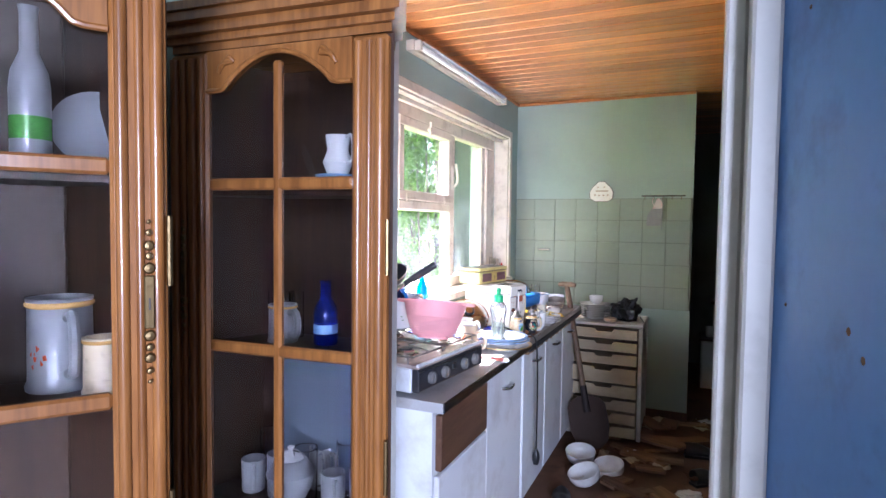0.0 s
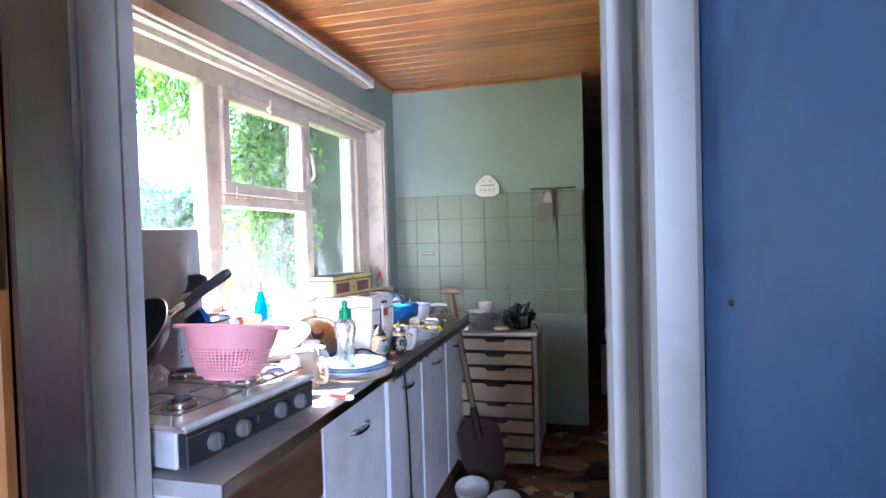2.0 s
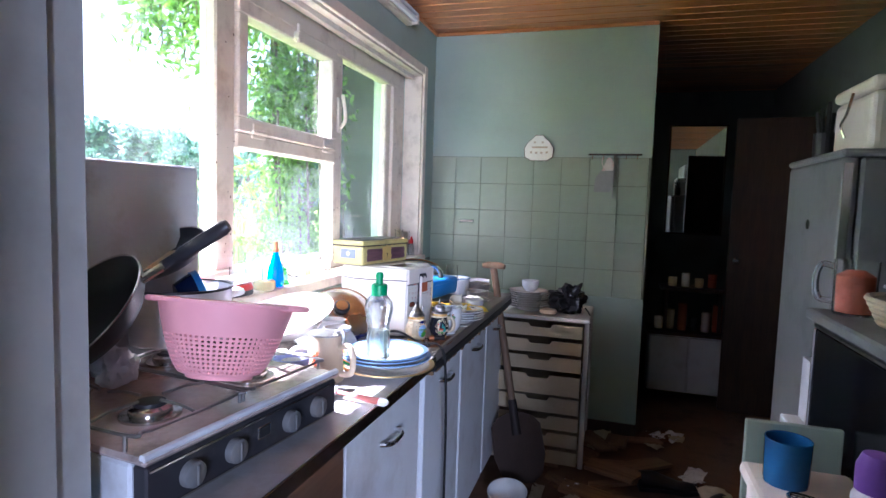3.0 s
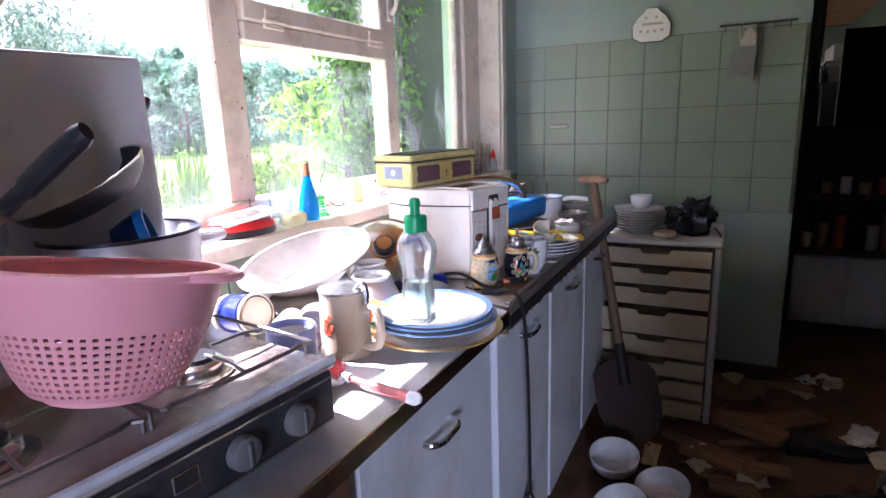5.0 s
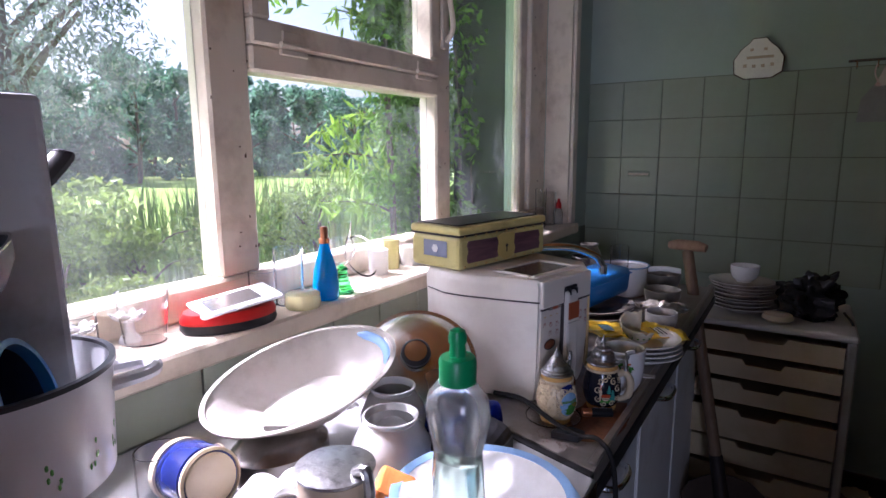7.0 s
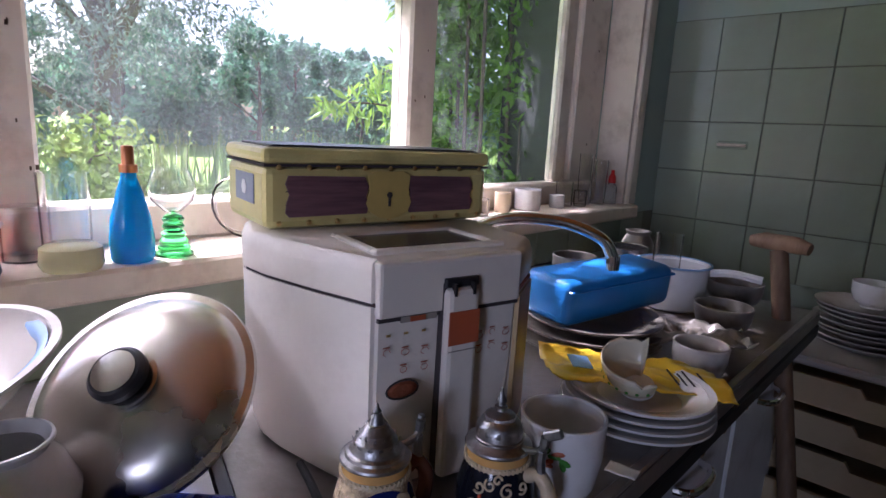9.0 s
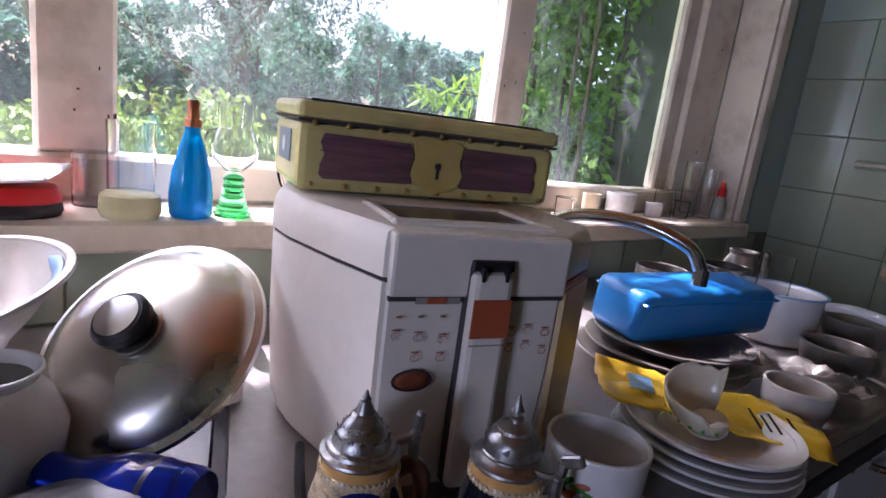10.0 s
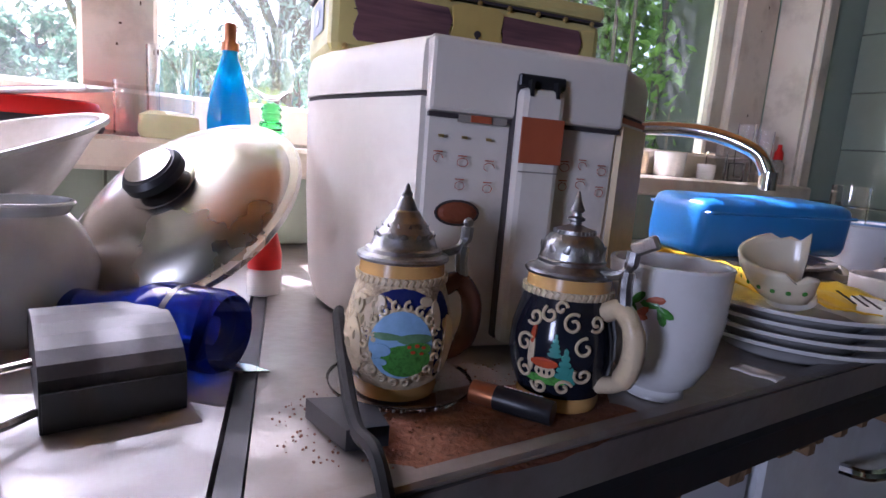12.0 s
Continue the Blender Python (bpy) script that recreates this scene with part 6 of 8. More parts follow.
part("lever", lathe([(0, 0), (0.014, 0), (0.016, 0.012), (0.012, 0.026), (0, 0.028)], 16, m=pose(0.19, 2.66, CZ + 0.035, 90, 0, 0)), M_RED, t, "red hot-water knob", smooth=True)
pt = thing("enamel_pan", (0.385, 3.22, CZ + 0.003), "white enamel saucepan with a blue rim and cups inside", "pan")
vessel("body", [(0.062, 0), (0.066, 0.004), (0.068, 0.085), (0.073, 0.09)], 0.002, M_WHITEENAMEL, pt)
part("rim", lathe([(0.070, 0.0902), (0.070, 0.092), (0.0745, 0.092), (0.0745, 0.089)], 40), M_CHINABLUE, pt, smooth=True)
part("handle", tube(curve([(0.07, 0.01, 0.08), (0.11, 0.02, 0.085), (0.16, 0.03, 0.08)], 5), 0.008, 8), M_WHITEENAMEL, pt, smooth=True)
tumbler((0.37, 3.215, CZ + 0.006), 0.028, 0.145, "tall glass standing in the saucepan")
for k, (x, y, z, r, h, ma, la) in enumerate(((0.24, 3.30, CZ + .003, 0.05, 0.09, M_BROWNSTEEL, "dirty metal tin in the sink corner"), (0.20, 3.45, CZ, 0.045, 0.11, M_SHADEGRIME, "brown stoneware jar in the corner"), (0.25, 3.05, CZ + .003, 0.045, 0.1, M_SHADEGRIME, "beige jar behind the blue box"), (0.52, 3.12, CZ + .003, 0.05, 0.05, M_SHADEGRIME, "dirty white bowl on the sink"), (0.48, 3.32, CZ + .003, 0.055, 0.055, M_SHADEGRIME, "brown bowl on the sink"), (0.57, 2.86, CZ + .003, 0.038, 0.055, M_OLDCHINA, "white cup with painted leaves"), (0.235, 2.62, CZ + .003, 0.04, 0.09, M_SHADEGRIME, "pale jug behind the fryer"))):
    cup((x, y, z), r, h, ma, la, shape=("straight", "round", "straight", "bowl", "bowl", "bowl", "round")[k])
crumple("paper_wrap", (0.53, 2.95, CZ + 0.01, 0, 0, 30), (0.16, 0.09, 0.05), M_SHADEGRIME, "crumpled grey paper wrapper on the sink", "wrapper", 7.7)
crumple("paper_scrap", (0.61, 2.545, CZ + 0.004, 0, 0, 10), (0.03, 0.02, 0.008), M_CHINA, "small torn white paper scrap", "scrap", 1.2, cells=8)
rp = thing("rust_powder", (0.578, 2.345, CZ + 0.0022), "fine orange-brown powder spilled under the steins", "powder")
rp["kind"] = "stuff"
bm = bmesh.new()
rings = [[bm.verts.new((0.046 * q * math.cos(a) * (1 + 0.22 * noise.noise(Vector((math.cos(a) * 3, math.sin(a) * 3, 3)))), 0.085 * q * math.sin(a) * (1 + 0.22 * noise.noise(Vector((math.cos(a) * 3, math.sin(a) * 3, 7)))), 0.0022 * (1 - q) * (1 + 0.8 * noise.noise(Vector((q * 9, a * 3, 1)))))) for a in [2 * math.pi * j / 40 for j in range(40)]] for q in (0.04, 0.25, 0.45, 0.65, 0.82, 0.93, 1.0)]
for ra, rb in zip(rings, rings[1:]):
    for j in range(40):
        bm.faces.new((ra[j], rb[j], rb[(j + 1) % 40], ra[(j + 1) % 40]))
bm.faces.new(rings[0])
part("powder", bm, mat("rust_powder", (0.22, 0.095, 0.05), 0.95, var=0.5, scale=50, bump=0.4, fine=300, dirt=(0.05, 0.03, 0.022), dirt_amount=0.9, dirt_scale=26), rp, smooth=True)
rs = thing("brown_sand", (0.55, 2.33, CZ + 0.0025), "rust brown crumbs spilled on the sink top", "crumbs")
rs["kind"] = "stuff"
bm = bmesh.new()
for k in range(700):
    q = random.uniform(0, 1) ** 0.7
    a = random.uniform(0, 2 * math.pi)
    bmesh.ops.create_cube(bm, size=random.uniform(0.0004, 0.0011), matrix=pose(0.06 * q * math.cos(a), 0.11 * q * math.sin(a), 0.001, random.uniform(0, 90), random.uniform(0, 90), 0))
part("crumbs", bm, mat("rust_crumb", (0.16, 0.07, 0.04), 0.95, var=0.4), rs)
# red jar behind the lid, knife on the worktop
j = thing("sauce_jar", pose(0.262, 2.292, CZ + 0.001) @ Matrix.Scale(0.8, 4), "red topped glass sauce jar by the fryer", "jar")
part("jar", lathe([(0, 0), (0.020, 0), (0.021, 0.026), (0.017, 0.032), (0, 0.032)], 24), M_CHINA, j, smooth=True)
part("lid", lathe([(0, 0.032), (0.020, 0.032), (0.020, 0.05), (0.014, 0.075), (0, 0.075)], 24), M_RED, j, smooth=True)
k = thing("knife", (0.415, 2.175, CZ + 0.003, 0, 0, 50), "table knife lying under the blue bottle", "knife")
part("blade", prism([(0, 0), (0.07, -0.002), (0.085, 0.004), (0.07, 0.010), (0, 0.010)], 0.0015), M_STEEL, k)
part("grip", tube([(-0.06, 0.005, 0.003), (0.0, 0.005, 0.002)], 0.005, 8), M_BLACK, k)
tip = thing("tipped_stein", axes((0.212, 1.850, CZ + 0.045), (0, 0, 1), (0.88, -0.12, 0.18)) @ Matrix.Scale(1.15, 4), "small beer stein lying on its side, medallion painted", "beer stein")
tip["group"] = "small lidded beer steins"
vessel("body", [(0.028, -0.035), (0.032, -0.03), (0.034, 0.0), (0.031, 0.03), (0.030, 0.04)], 0.004, M_COBALT, tip)
part("base_disc", lathe([(0, 0.0385), (0.0275, 0.0385), (0.0275, 0.0425), (0.024, 0.0432), (0, 0.0428)], 36), M_STONEWARE, tip, "unglazed grey base", smooth=True)
part("blue_band", lathe([(0.0305, 0.020), (0.0332, 0.021), (0.0322, 0.031), (0.030, 0.031)], 40), M_COBALT, tip, smooth=True)
part("rope_band", lathe([(0.030, 0.036), (0.033, 0.038), (0.033, 0.042), (0.030, 0.044)], 40), M_RELIEF, tip, smooth=True)
part("base_band", lathe([(0.028, -0.036), (0.034, -0.034), (0.035, -0.02), (0.030, -0.018)], 40), M_RELIEF, tip, smooth=True)
part("medallion", lathe([(0, 0), (0.016, 0), (0.014, 0.003), (0, 0.004)], 28, m=pose(0.006, -0.0325, 0.004, 90, 0, 8)), M_RELIEF, tip, smooth=True)
part("medallion_paint", lathe([(0, 0.0032), (0.011, 0.003), (0.010, 0.0046), (0, 0.005)], 24, m=pose(0.006, -0.0325, 0.004, 90, 0, 8)), M_PICRED, tip)
handle_loop("handle", 0.031, 0.05, M_RELIEF, tip, th=0.005, out=0.028, ang=math.radians(170), z0=-0.4, z1=0.5)

# ---- trolley top, spade, wall things ----
for k in range(8):
    plate((0.685 + random.uniform(-.006, .006), 3.60 + random.uniform(-.006, .006), 0.765 + 0.0115 * k), 0.105 - 0.004 * (k % 3), "stacked grubby white plate on the trolley", material=M_OLDCHINA, rim=M_OLDCHINA, group="plates on the trolley")
cup((0.69, 3.60, 0.862), 0.045, 0.055, M_CHINA, "white china cup on the stacked plates", shape="bowl")
ib = thing("plastic_bag", (0.885, 3.62, 0.766), "crumpled black and clear plastic bag on the trolley", "bag")
bm = bmesh.new()
bmesh.ops.create_icosphere(bm, subdivisions=5, radius=0.085)
for v in bm.verts:
    v.co *= 1 + 0.55 * noise.noise(v.co * 22) + 0.3 * noise.noise(v.co * 60)
    v.co.z = max(-0.05, v.co.z) + 0.05
part("film", bm, mat("black_plastic_film", (0.025, 0.027, 0.03), 0.22, var=0.5, bump=0.2, scale=40), ib, smooth=True)
part("strap", tube(curve([(0.09, -0.03, 0.03), (0.115, -0.06, 0.0), (0.118, -0.07, -0.06), (0.115, -0.065, -0.12)], 5), 0.004, 6), M_BLACK, ib)
fb = thing("wooden_bowl", (0.80, 3.49, 0.766), "small brown wooden bowl on the trolley edge", "bowl")
part("bowl", lathe([(0, 0), (0.03, 0), (0.045, 0.012), (0.04, 0.025), (0, 0.028)], 24), M_STONEWARE, fb, smooth=True)


def spade():
    M_SHAFT = wood("spade_shaft_wood", (0.16, 0.09, 0.05), (0.30, 0.19, 0.11), axis=2, rough=0.6, knots=False)
    s = thing("spade", (0, 0, 0), "spade with a brown wooden shaft leaning on the trolley", "spade")
    top, low = Vector((0.545, 3.34, 0.995)), Vector((0.70, 3.22, 0.30))
    part("shaft", tube([low, low.lerp(top, 0.5), top], 0.017, 12), M_SHAFT, s, smooth=True)
    part("grip", tube([top + Vector((-0.055, 0.01, 0.012)), top + Vector((-0.03, 0.004, 0.016)), top + Vector((0.03, -0.004, 0.016)), top + Vector((0.055, -0.01, 0.012))], [0.012, 0.017, 0.017, 0.012], 10), M_SHAFT, s, "worn T-shaped grip", smooth=True)
    d = (low - top).normalized()
    m = axes(low - d * 0.02, (1, 0.1, 0), d)
    out = [(-0.03, -0.02), (0.03, -0.02), (0.085, 0.0), (0.115, 0.04), (0.118, 0.18), (0.095, 0.26), (0.05, 0.30), (-0.05, 0.30), (-0.095, 0.26), (-0.118, 0.18), (-0.115, 0.04), (-0.085, 0.0)]
    part("blade", prism(out, 0.006, m=m @ Matrix(((1, 0, 0, 0), (0, 0, 1, -0.003), (0, 1, 0, 0), (0, 0, 0, 1)))), mat("rusty_dark_steel", (0.05, 0.03, 0.022), 0.75, metal=0.3, var=0.4, bump=0.2), s, "rusty dark blade")
    part("socket", tube([low - d * 0.10, low + d * 0.06], [0.019, 0.023], 12), mat("dark_iron", (0.04, 0.03, 0.028), 0.6, metal=0.5), s, smooth=True)


spade()


def thermometer():
    c = thing("wall_plaque", (0.65, FAR - 0.006, 1.64), "cream wall scale plaque with printed marks", "wall plaque")
    out = [(-0.078, -0.05), (-0.045, -0.07), (0.045, -0.07), (0.078, -0.05), (0.082, 0.0), (0.06, 0.035), (0.035, 0.055), (0.022, 0.072), (-0.022, 0.072), (-0.035, 0.055), (-0.06, 0.035), (-0.082, 0.0)]
    F = Matrix(((1, 0, 0, 0), (0, 0, -1, 0), (0, 1, 0, 0), (0, 0, 0, 1)))
    part("edge", prism([(x * 1.05, y * 1.05) for x, y in out], 0.010, m=F), M_DRAWERFRONT, c)
    part("face", prism(out, 0.005, m=Matrix.Translation((0, -0.0105, 0)) @ F), mat("cream_plastic", (0.82, 0.80, 0.70), 0.4), c)
    for x, z, w, h in ((-0.04, 0.0, 0.09, 0.010), (-0.05, -0.03, 0.012, 0.012), (-0.02, -0.033, 0.012, 0.012), (0.01, -0.033, 0.012, 0.012), (0.04, -0.03, 0.012, 0.012), (-0.03, 0.028, 0.012, 0.01), (0.015, 0.028, 0.012, 0.01)):
        part("printed_mark", box((x, -0.0175, z), (x + w, -0.0158, z + h)), M_STONEWARE, c)


thermometer()
rail = thing("hook_rail", (1.075, FAR - 0.008, 1.605), "slim steel hook rail on the tiled wall", "hook rail")
part("bar", box((-0.145, -0.010, -0.003), (0.145, 0.0, 0.006), bev=0.002), M_BROWNSTEEL, rail)
for k in range(5):
    x = -0.12 + k * 0.06
    part("hook", tube(curve([(x, -0.012, 0), (x, -0.02, -0.012), (x, -0.026, -0.028), (x, -0.036, -0.022)], 4), 0.0022, 6), M_STEEL, rail)


def oven_mitt():
    M_MITT = mat("floral_cotton", (0.62, 0.54, 0.48), 0.95, var=0.3, scale=28, bump=0.15, fine=250, dirt=(0.55, 0.05, 0.03), dirt_amount=0.95, dirt_scale=16)
    M_GREY = mat("grey_quilting", (0.26, 0.26, 0.245), 0.95, var=0.2, scale=40, bump=0.3, fine=200)
    F = Matrix(((1, 0, 0, 0), (0, 0, -1, 0), (0, 1, 0, 0), (0, 0, 0, 1)))
    t = thing("oven_mitt", pose(1.035, FAR - 0.034, 1.59) @ Matrix.Scale(0.78, 4), "floral and grey oven mitts hanging from the rail", "oven mitt")
    bm = prism([(-0.035, -0.10), (0.045, -0.10), (0.05, -0.04), (0.02, 0.0), (0.0, -0.01), (-0.015, -0.05)], 0.018, m=F)
    bmesh.ops.bevel(bm, geom=bm.edges[:], offset=0.004, segments=2, affect="EDGES")
    part("mitt", bm, M_MITT, t, "red floral mitt", smooth=True)
    bm = prism([(-0.085, -0.25), (0.03, -0.25), (0.055, -0.17), (0.05, -0.09), (-0.035, -0.09), (-0.075, -0.15)], 0.014, m=F)
    bmesh.ops.bevel(bm, geom=bm.edges[:], offset=0.004, segments=2, affect="EDGES")
    part("quilted_pad", bm, M_GREY, t, "grey quilted lower pad", smooth=True)
    part("loop", tube(curve([(-0.03, -0.01, 0.0), (-0.035, -0.01, -0.04), (-0.02, -0.01, -0.08)], 4), 0.003, 6), M_MITT, t)
    part("tape", tube(curve([(0.045, -0.012, 0.0), (0.055, -0.014, -0.1), (0.045, -0.014, -0.2), (0.05, -0.014, -0.29)], 5), 0.004, 6, flat=0.4), M_GREY, t)


oven_mitt()
sd = thing("soap_holder", (0.152 + TP * 0.5, FAR - 0.009, ZT - TP * 2.45), "small cream ceramic towel hook on a tile", "hook")
part("bar", tube(curve([(-0.035, 0, 0), (-0.033, -0.022, 0.0), (0.033, -0.022, 0.0), (0.035, 0, 0)], 5), 0.005, 8), M_CREAM, sd, smooth=True)
part("plate", box((-0.045, -0.006, -0.012), (0.045, 0.0, 0.012), bev=0.003), M_TILE, sd)


def tube_lamp():
    l = thing("tube_lamp", (0.0, 2.12, 2.235), "unlit fluorescent tube lamp above the window", "lamp")
    part("housing", box((0.002, 0, -0.02), (0.045, 1.36, 0.032), bev=0.004), M_CREAM, l)
    part("tube", tube([(0.062, 0.03, 0.0), (0.062, 1.33, 0.0)], 0.014, 14), M_TUBE, l, "white glass tube", smooth=True)
    for yy in (0.005, 1.325):
        part("end_cap", box((0.0452, yy, -0.022), (0.078, yy + 0.026, 0.026), bev=0.003), M_CREAM, l)
    part("reflector", box((0.0452, 0.035, 0.018), (0.085, 1.32, 0.024)), M_WHITEENAMEL, l)


tube_lamp()
c = thing("curtain_rail", (0, 0, 0), "white curtain rail under the window's head", "curtain rail")
part("track", box((-0.075, W0 + 0.03, WZ1 - 0.030), (-0.045, W1 - 0.03, WZ1 - 0.0125), bev=0.003), M_CREAM, c)
part("front_lip", box((-0.042, W0 + 0.03, WZ1 - 0.036), (-0.034, W1 - 0.03, WZ1 - 0.0125), bev=0.002), M_CREAM, c)
structure("baseboard", box((0.66, FAR - 0.012, 0), (1.272, FAR, 0.075)), M_DARKWOOD, "dark baseboard below the tiled wall")
bm = box((0.0, DOORWALL1, H - 0.02), (0.014, FAR, H), bev=0.003)
box((0.014, FAR - 0.014, H - 0.02), (1.27, FAR, H), bev=0.003, bm=bm)
structure("ceiling_trim", bm, M_PINE, "thin pine cornice strip")

# ---- litter on the floor ----
M_SCRAPW = wood("scrap_board", (0.12, 0.06, 0.03), (0.30, 0.17, 0.09), axis=0, rough=0.7, knots=False)
for k in range(26):
    w, l = random.uniform(0.05, 0.13), random.uniform(0.12, 0.34)
    t = thing("scrap_board", (random.uniform(0.80, 1.34), random.uniform(2.45, 3.95), 0.006 + 0.01 * k * 0.2, random.uniform(-3, 3), random.uniform(-3, 3), random.uniform(0, 180)), "broken brown board lying on the kitchen floor", "board", "litter on the floor")
    part("board", prism([(0, 0), (l, random.uniform(-.01, .01)), (l * random.uniform(0.85, 1.0), w), (random.uniform(0, 0.03), w)], random.uniform(0.008, 0.018)), M_SCRAPW, t)
M_PALEPAPER = mat("pale_cardboard", (0.50, 0.42, 0.28), 0.9, var=0.25, bump=0.1)
for k in range(34):
    crumple("paper_litter", (random.uniform(0.75, 1.6), random.uniform(2.7, 4.1), 0.012, 0, 0, random.uniform(0, 180)), (random.uniform(0.06, 0.16), random.uniform(0.05, 0.12), 0.03), (M_PALEPAPER, M_CHINA, M_DIRT)[k % 3], ("torn pale cardboard litter on the floor", "crumpled white paper on the floor", "dark brown rag on the floor")[k % 3], ("cardboard", "paper", "rag")[k % 3], k * 1.7, cells=10)
for k, (x, y) in enumerate(((0.72, 2.98), (0.90, 2.86), (0.80, 2.72))):
    cup((x, y, 0.02, 12, -8 * k, 0), 0.085, 0.07, M_CHINA, "dirty cream bowl lying on the floor", shape="bowl", category="bowl", group="litter on the floor")
for k, (x, y, a) in enumerate(((1.42, 3.05, 40), (1.58, 3.25, 70), (1.40, 3.4, 10), (0.72, 2.45, 100))):
    sh = thing("shoe", (x, y, 0.002, 0, 0, a), "old black shoe lying on the kitchen floor", "shoe", "shoes on the floor")
    bm = bmesh.new()
    for q in range(13):
        t = q / 12
        w = 0.036 + 0.012 * math.sin(t * 3.0) - 0.016 * max(0, t - 0.85) * 6
        hh = 0.075 - 0.045 * min(1, max(0, (t - 0.25) / 0.45))
        for j in range(12):
            an = 2 * math.pi * j / 12
            bm.verts.new((0.26 * t - 0.13, w * math.cos(an), 0.012 + hh * (0.5 + 0.5 * math.sin(an))))
    bm.verts.ensure_lookup_table()
    for q in range(12):
        for j in range(12):
            a0, b0 = q * 12, (q + 1) * 12
            bm.faces.new([bm.verts[i] for i in (a0 + j, a0 + (j + 1) % 12, b0 + (j + 1) % 12, b0 + j)])
    part("upper", bm, M_PANBLACK, sh, smooth=True)
    part("sole", prism([(-0.135, -0.03), (-0.02, -0.03), (0.06, -0.045), (0.13, -0.025), (0.138, 0.0), (0.13, 0.025), (0.06, 0.045), (-0.02, 0.03), (-0.135, 0.03)], 0.014), M_BLACK, sh)

# ---- the other side of the kitchen ----
M_APPL = mat("grey_appliance_top", (0.20, 0.22, 0.22), 0.4, var=0.15, dirt=(0.08, 0.08, 0.07), dirt_amount=0.5)
ov = thing("oven", (0, 0, 0), "dark glass-fronted oven with a bright metal frame", "oven")
part("body", box((1.655, 1.62, 0.40), (2.20, 2.40, 1.02), bev=0.006), M_APPL, ov)
part("top_slab", box((1.615, 1.60, 1.0205), (2.25, 2.42, 1.05), bev=0.006), M_APPL, ov, "grey dusty top slab")
part("glass_door", box((1.632, 1.64, 0.70), (1.6545, 2.38, 1.0), bev=0.004), mat("black_glass", (0.006, 0.007, 0.010), 0.08, var=0.2, bump=0.0), ov, "black glass door")
for lo, hi in (((1.628, 1.63, 1.001), (1.650, 2.392, 1.013)), ((1.628, 1.63, 0.685), (1.650, 2.392, 0.699)), ((1.628, 2.381, 0.6995), (1.650, 2.392, 1.0005))):
    part("frame_bar", box(lo, hi, bev=0.003), M_STEEL, ov)
part("plinth", box((1.68, 1.64, 0.0), (2.18, 2.38, 0.399)), M_APPL, ov)
gm = thing("glass_mug", (1.70, 2.345, 1.051), "glass mug filled with orange-red pasta", "mug")
vessel("glass", [(0.045, 0), (0.047, 0.006), (0.05, 0.14)], 0.004, M_GLASS, gm)
part("filling", lathe([(0, 0.006), (0.040, 0.006), (0.043, 0.10), (0.02, 0.115), (0, 0.11)], 24), mat("orange_pasta", (0.62, 0.16, 0.08), 0.7, var=0.4, scale=60, bump=0.4), gm, smooth=True)
handle_loop("handle", 0.049, 0.14, M_GLASS, gm, th=0.008, out=0.04, ang=math.radians(150))
bk = thing("basket", (1.79, 2.17, 1.051), "brown wicker basket with white papers in it", "basket")
for k in range(5):
    part("weave_ring", tube([((0.09 + 0.006 * k) * math.cos(a), 1.3 * (0.09 + 0.006 * k) * math.sin(a), 0.008 + 0.013 * k) for a in [2 * math.pi * i / 28 for i in range(29)]], 0.008, 6), M_STONEWARE, bk)
part("basket_floor", lathe([(0, 0), (0.085, 0), (0.085, 0.006), (0, 0.006)], 24, sy=1.3), M_STONEWARE, bk)
part("paper", box((-0.06, -0.03, 0.055), (0.06, 0.09, 0.062)), M_PAPER, bk, m=pose(0, 0, 0.01, 18, 0, 30))
wm = thing("washing_machine", (0, 0, 0), "small yellowed white washer with things on top", "washing machine")
part("body", box((1.42, 1.35, 0.0), (1.62, 2.06, 0.70), bev=0.012, seg=2), M_FRYER, wm)
part("top", box((1.405, 1.34, 0.701), (1.625, 2.07, 0.735), bev=0.012, seg=2), M_FRYER, wm)
part("panel_line", box((1.417, 1.37, 0.60), (1.4195, 2.04, 0.606)), M_LINE, wm)
cup((1.475, 1.975, 0.7355), 0.045, 0.095, mat("teal_blue_glaze", (0.015, 0.10, 0.26), 0.2, var=0.15), "blue glazed cup on the washer", category="mug")
sk = thing("skimmer", (1.50, 1.84, 0.75, 0, 14, 20), "steel skimmer lying on the washer", "skimmer")
part("ring", tube([(0.055 * math.cos(a), 0.055 * math.sin(a), 0) for a in [2 * math.pi * i / 32 for i in range(33)]], 0.004, 8), M_STEEL, sk)
for k in range(9):
    q = -0.048 + 0.012 * k
    h = math.sqrt(max(0, 0.055 ** 2 - q * q))
    part("wire", tube([(q, -h, 0), (q, h, 0)], 0.0016, 5), M_STEEL, sk)
    part("wire", tube([(-h, q, 0.002), (h, q, 0.002)], 0.0016, 5), M_STEEL, sk)
sc = thing("spray_can", (1.51, 1.66, 0.7355), "aerosol can with a purple cap on the washer", "spray can")
part("can", lathe([(0, 0), (0.03, 0), (0.031, 0.004), (0.031, 0.13), (0.026, 0.142), (0, 0.142)], 28), M_PAPER, sc, smooth=True)
part("cap", lathe([(0, 0.142), (0.028, 0.142), (0.028, 0.18), (0.02, 0.2), (0, 0.202)], 24), mat("purple_plastic", (0.18, 0.07, 0.36), 0.4), sc, smooth=True)
sb = thing("side_board", (1.42, 2.10, 0.0, 0, 0, 0), "pale board standing on edge by the washer", "board")
part("board", box((0.0, 0.0, 0), (0.20, 0.016, 0.82), bev=0.003), M_MINT, sb)
lc = thing("low_drawer_unit", (1.66, 2.48, 0), "low white drawer unit beside the fridge", "drawers")
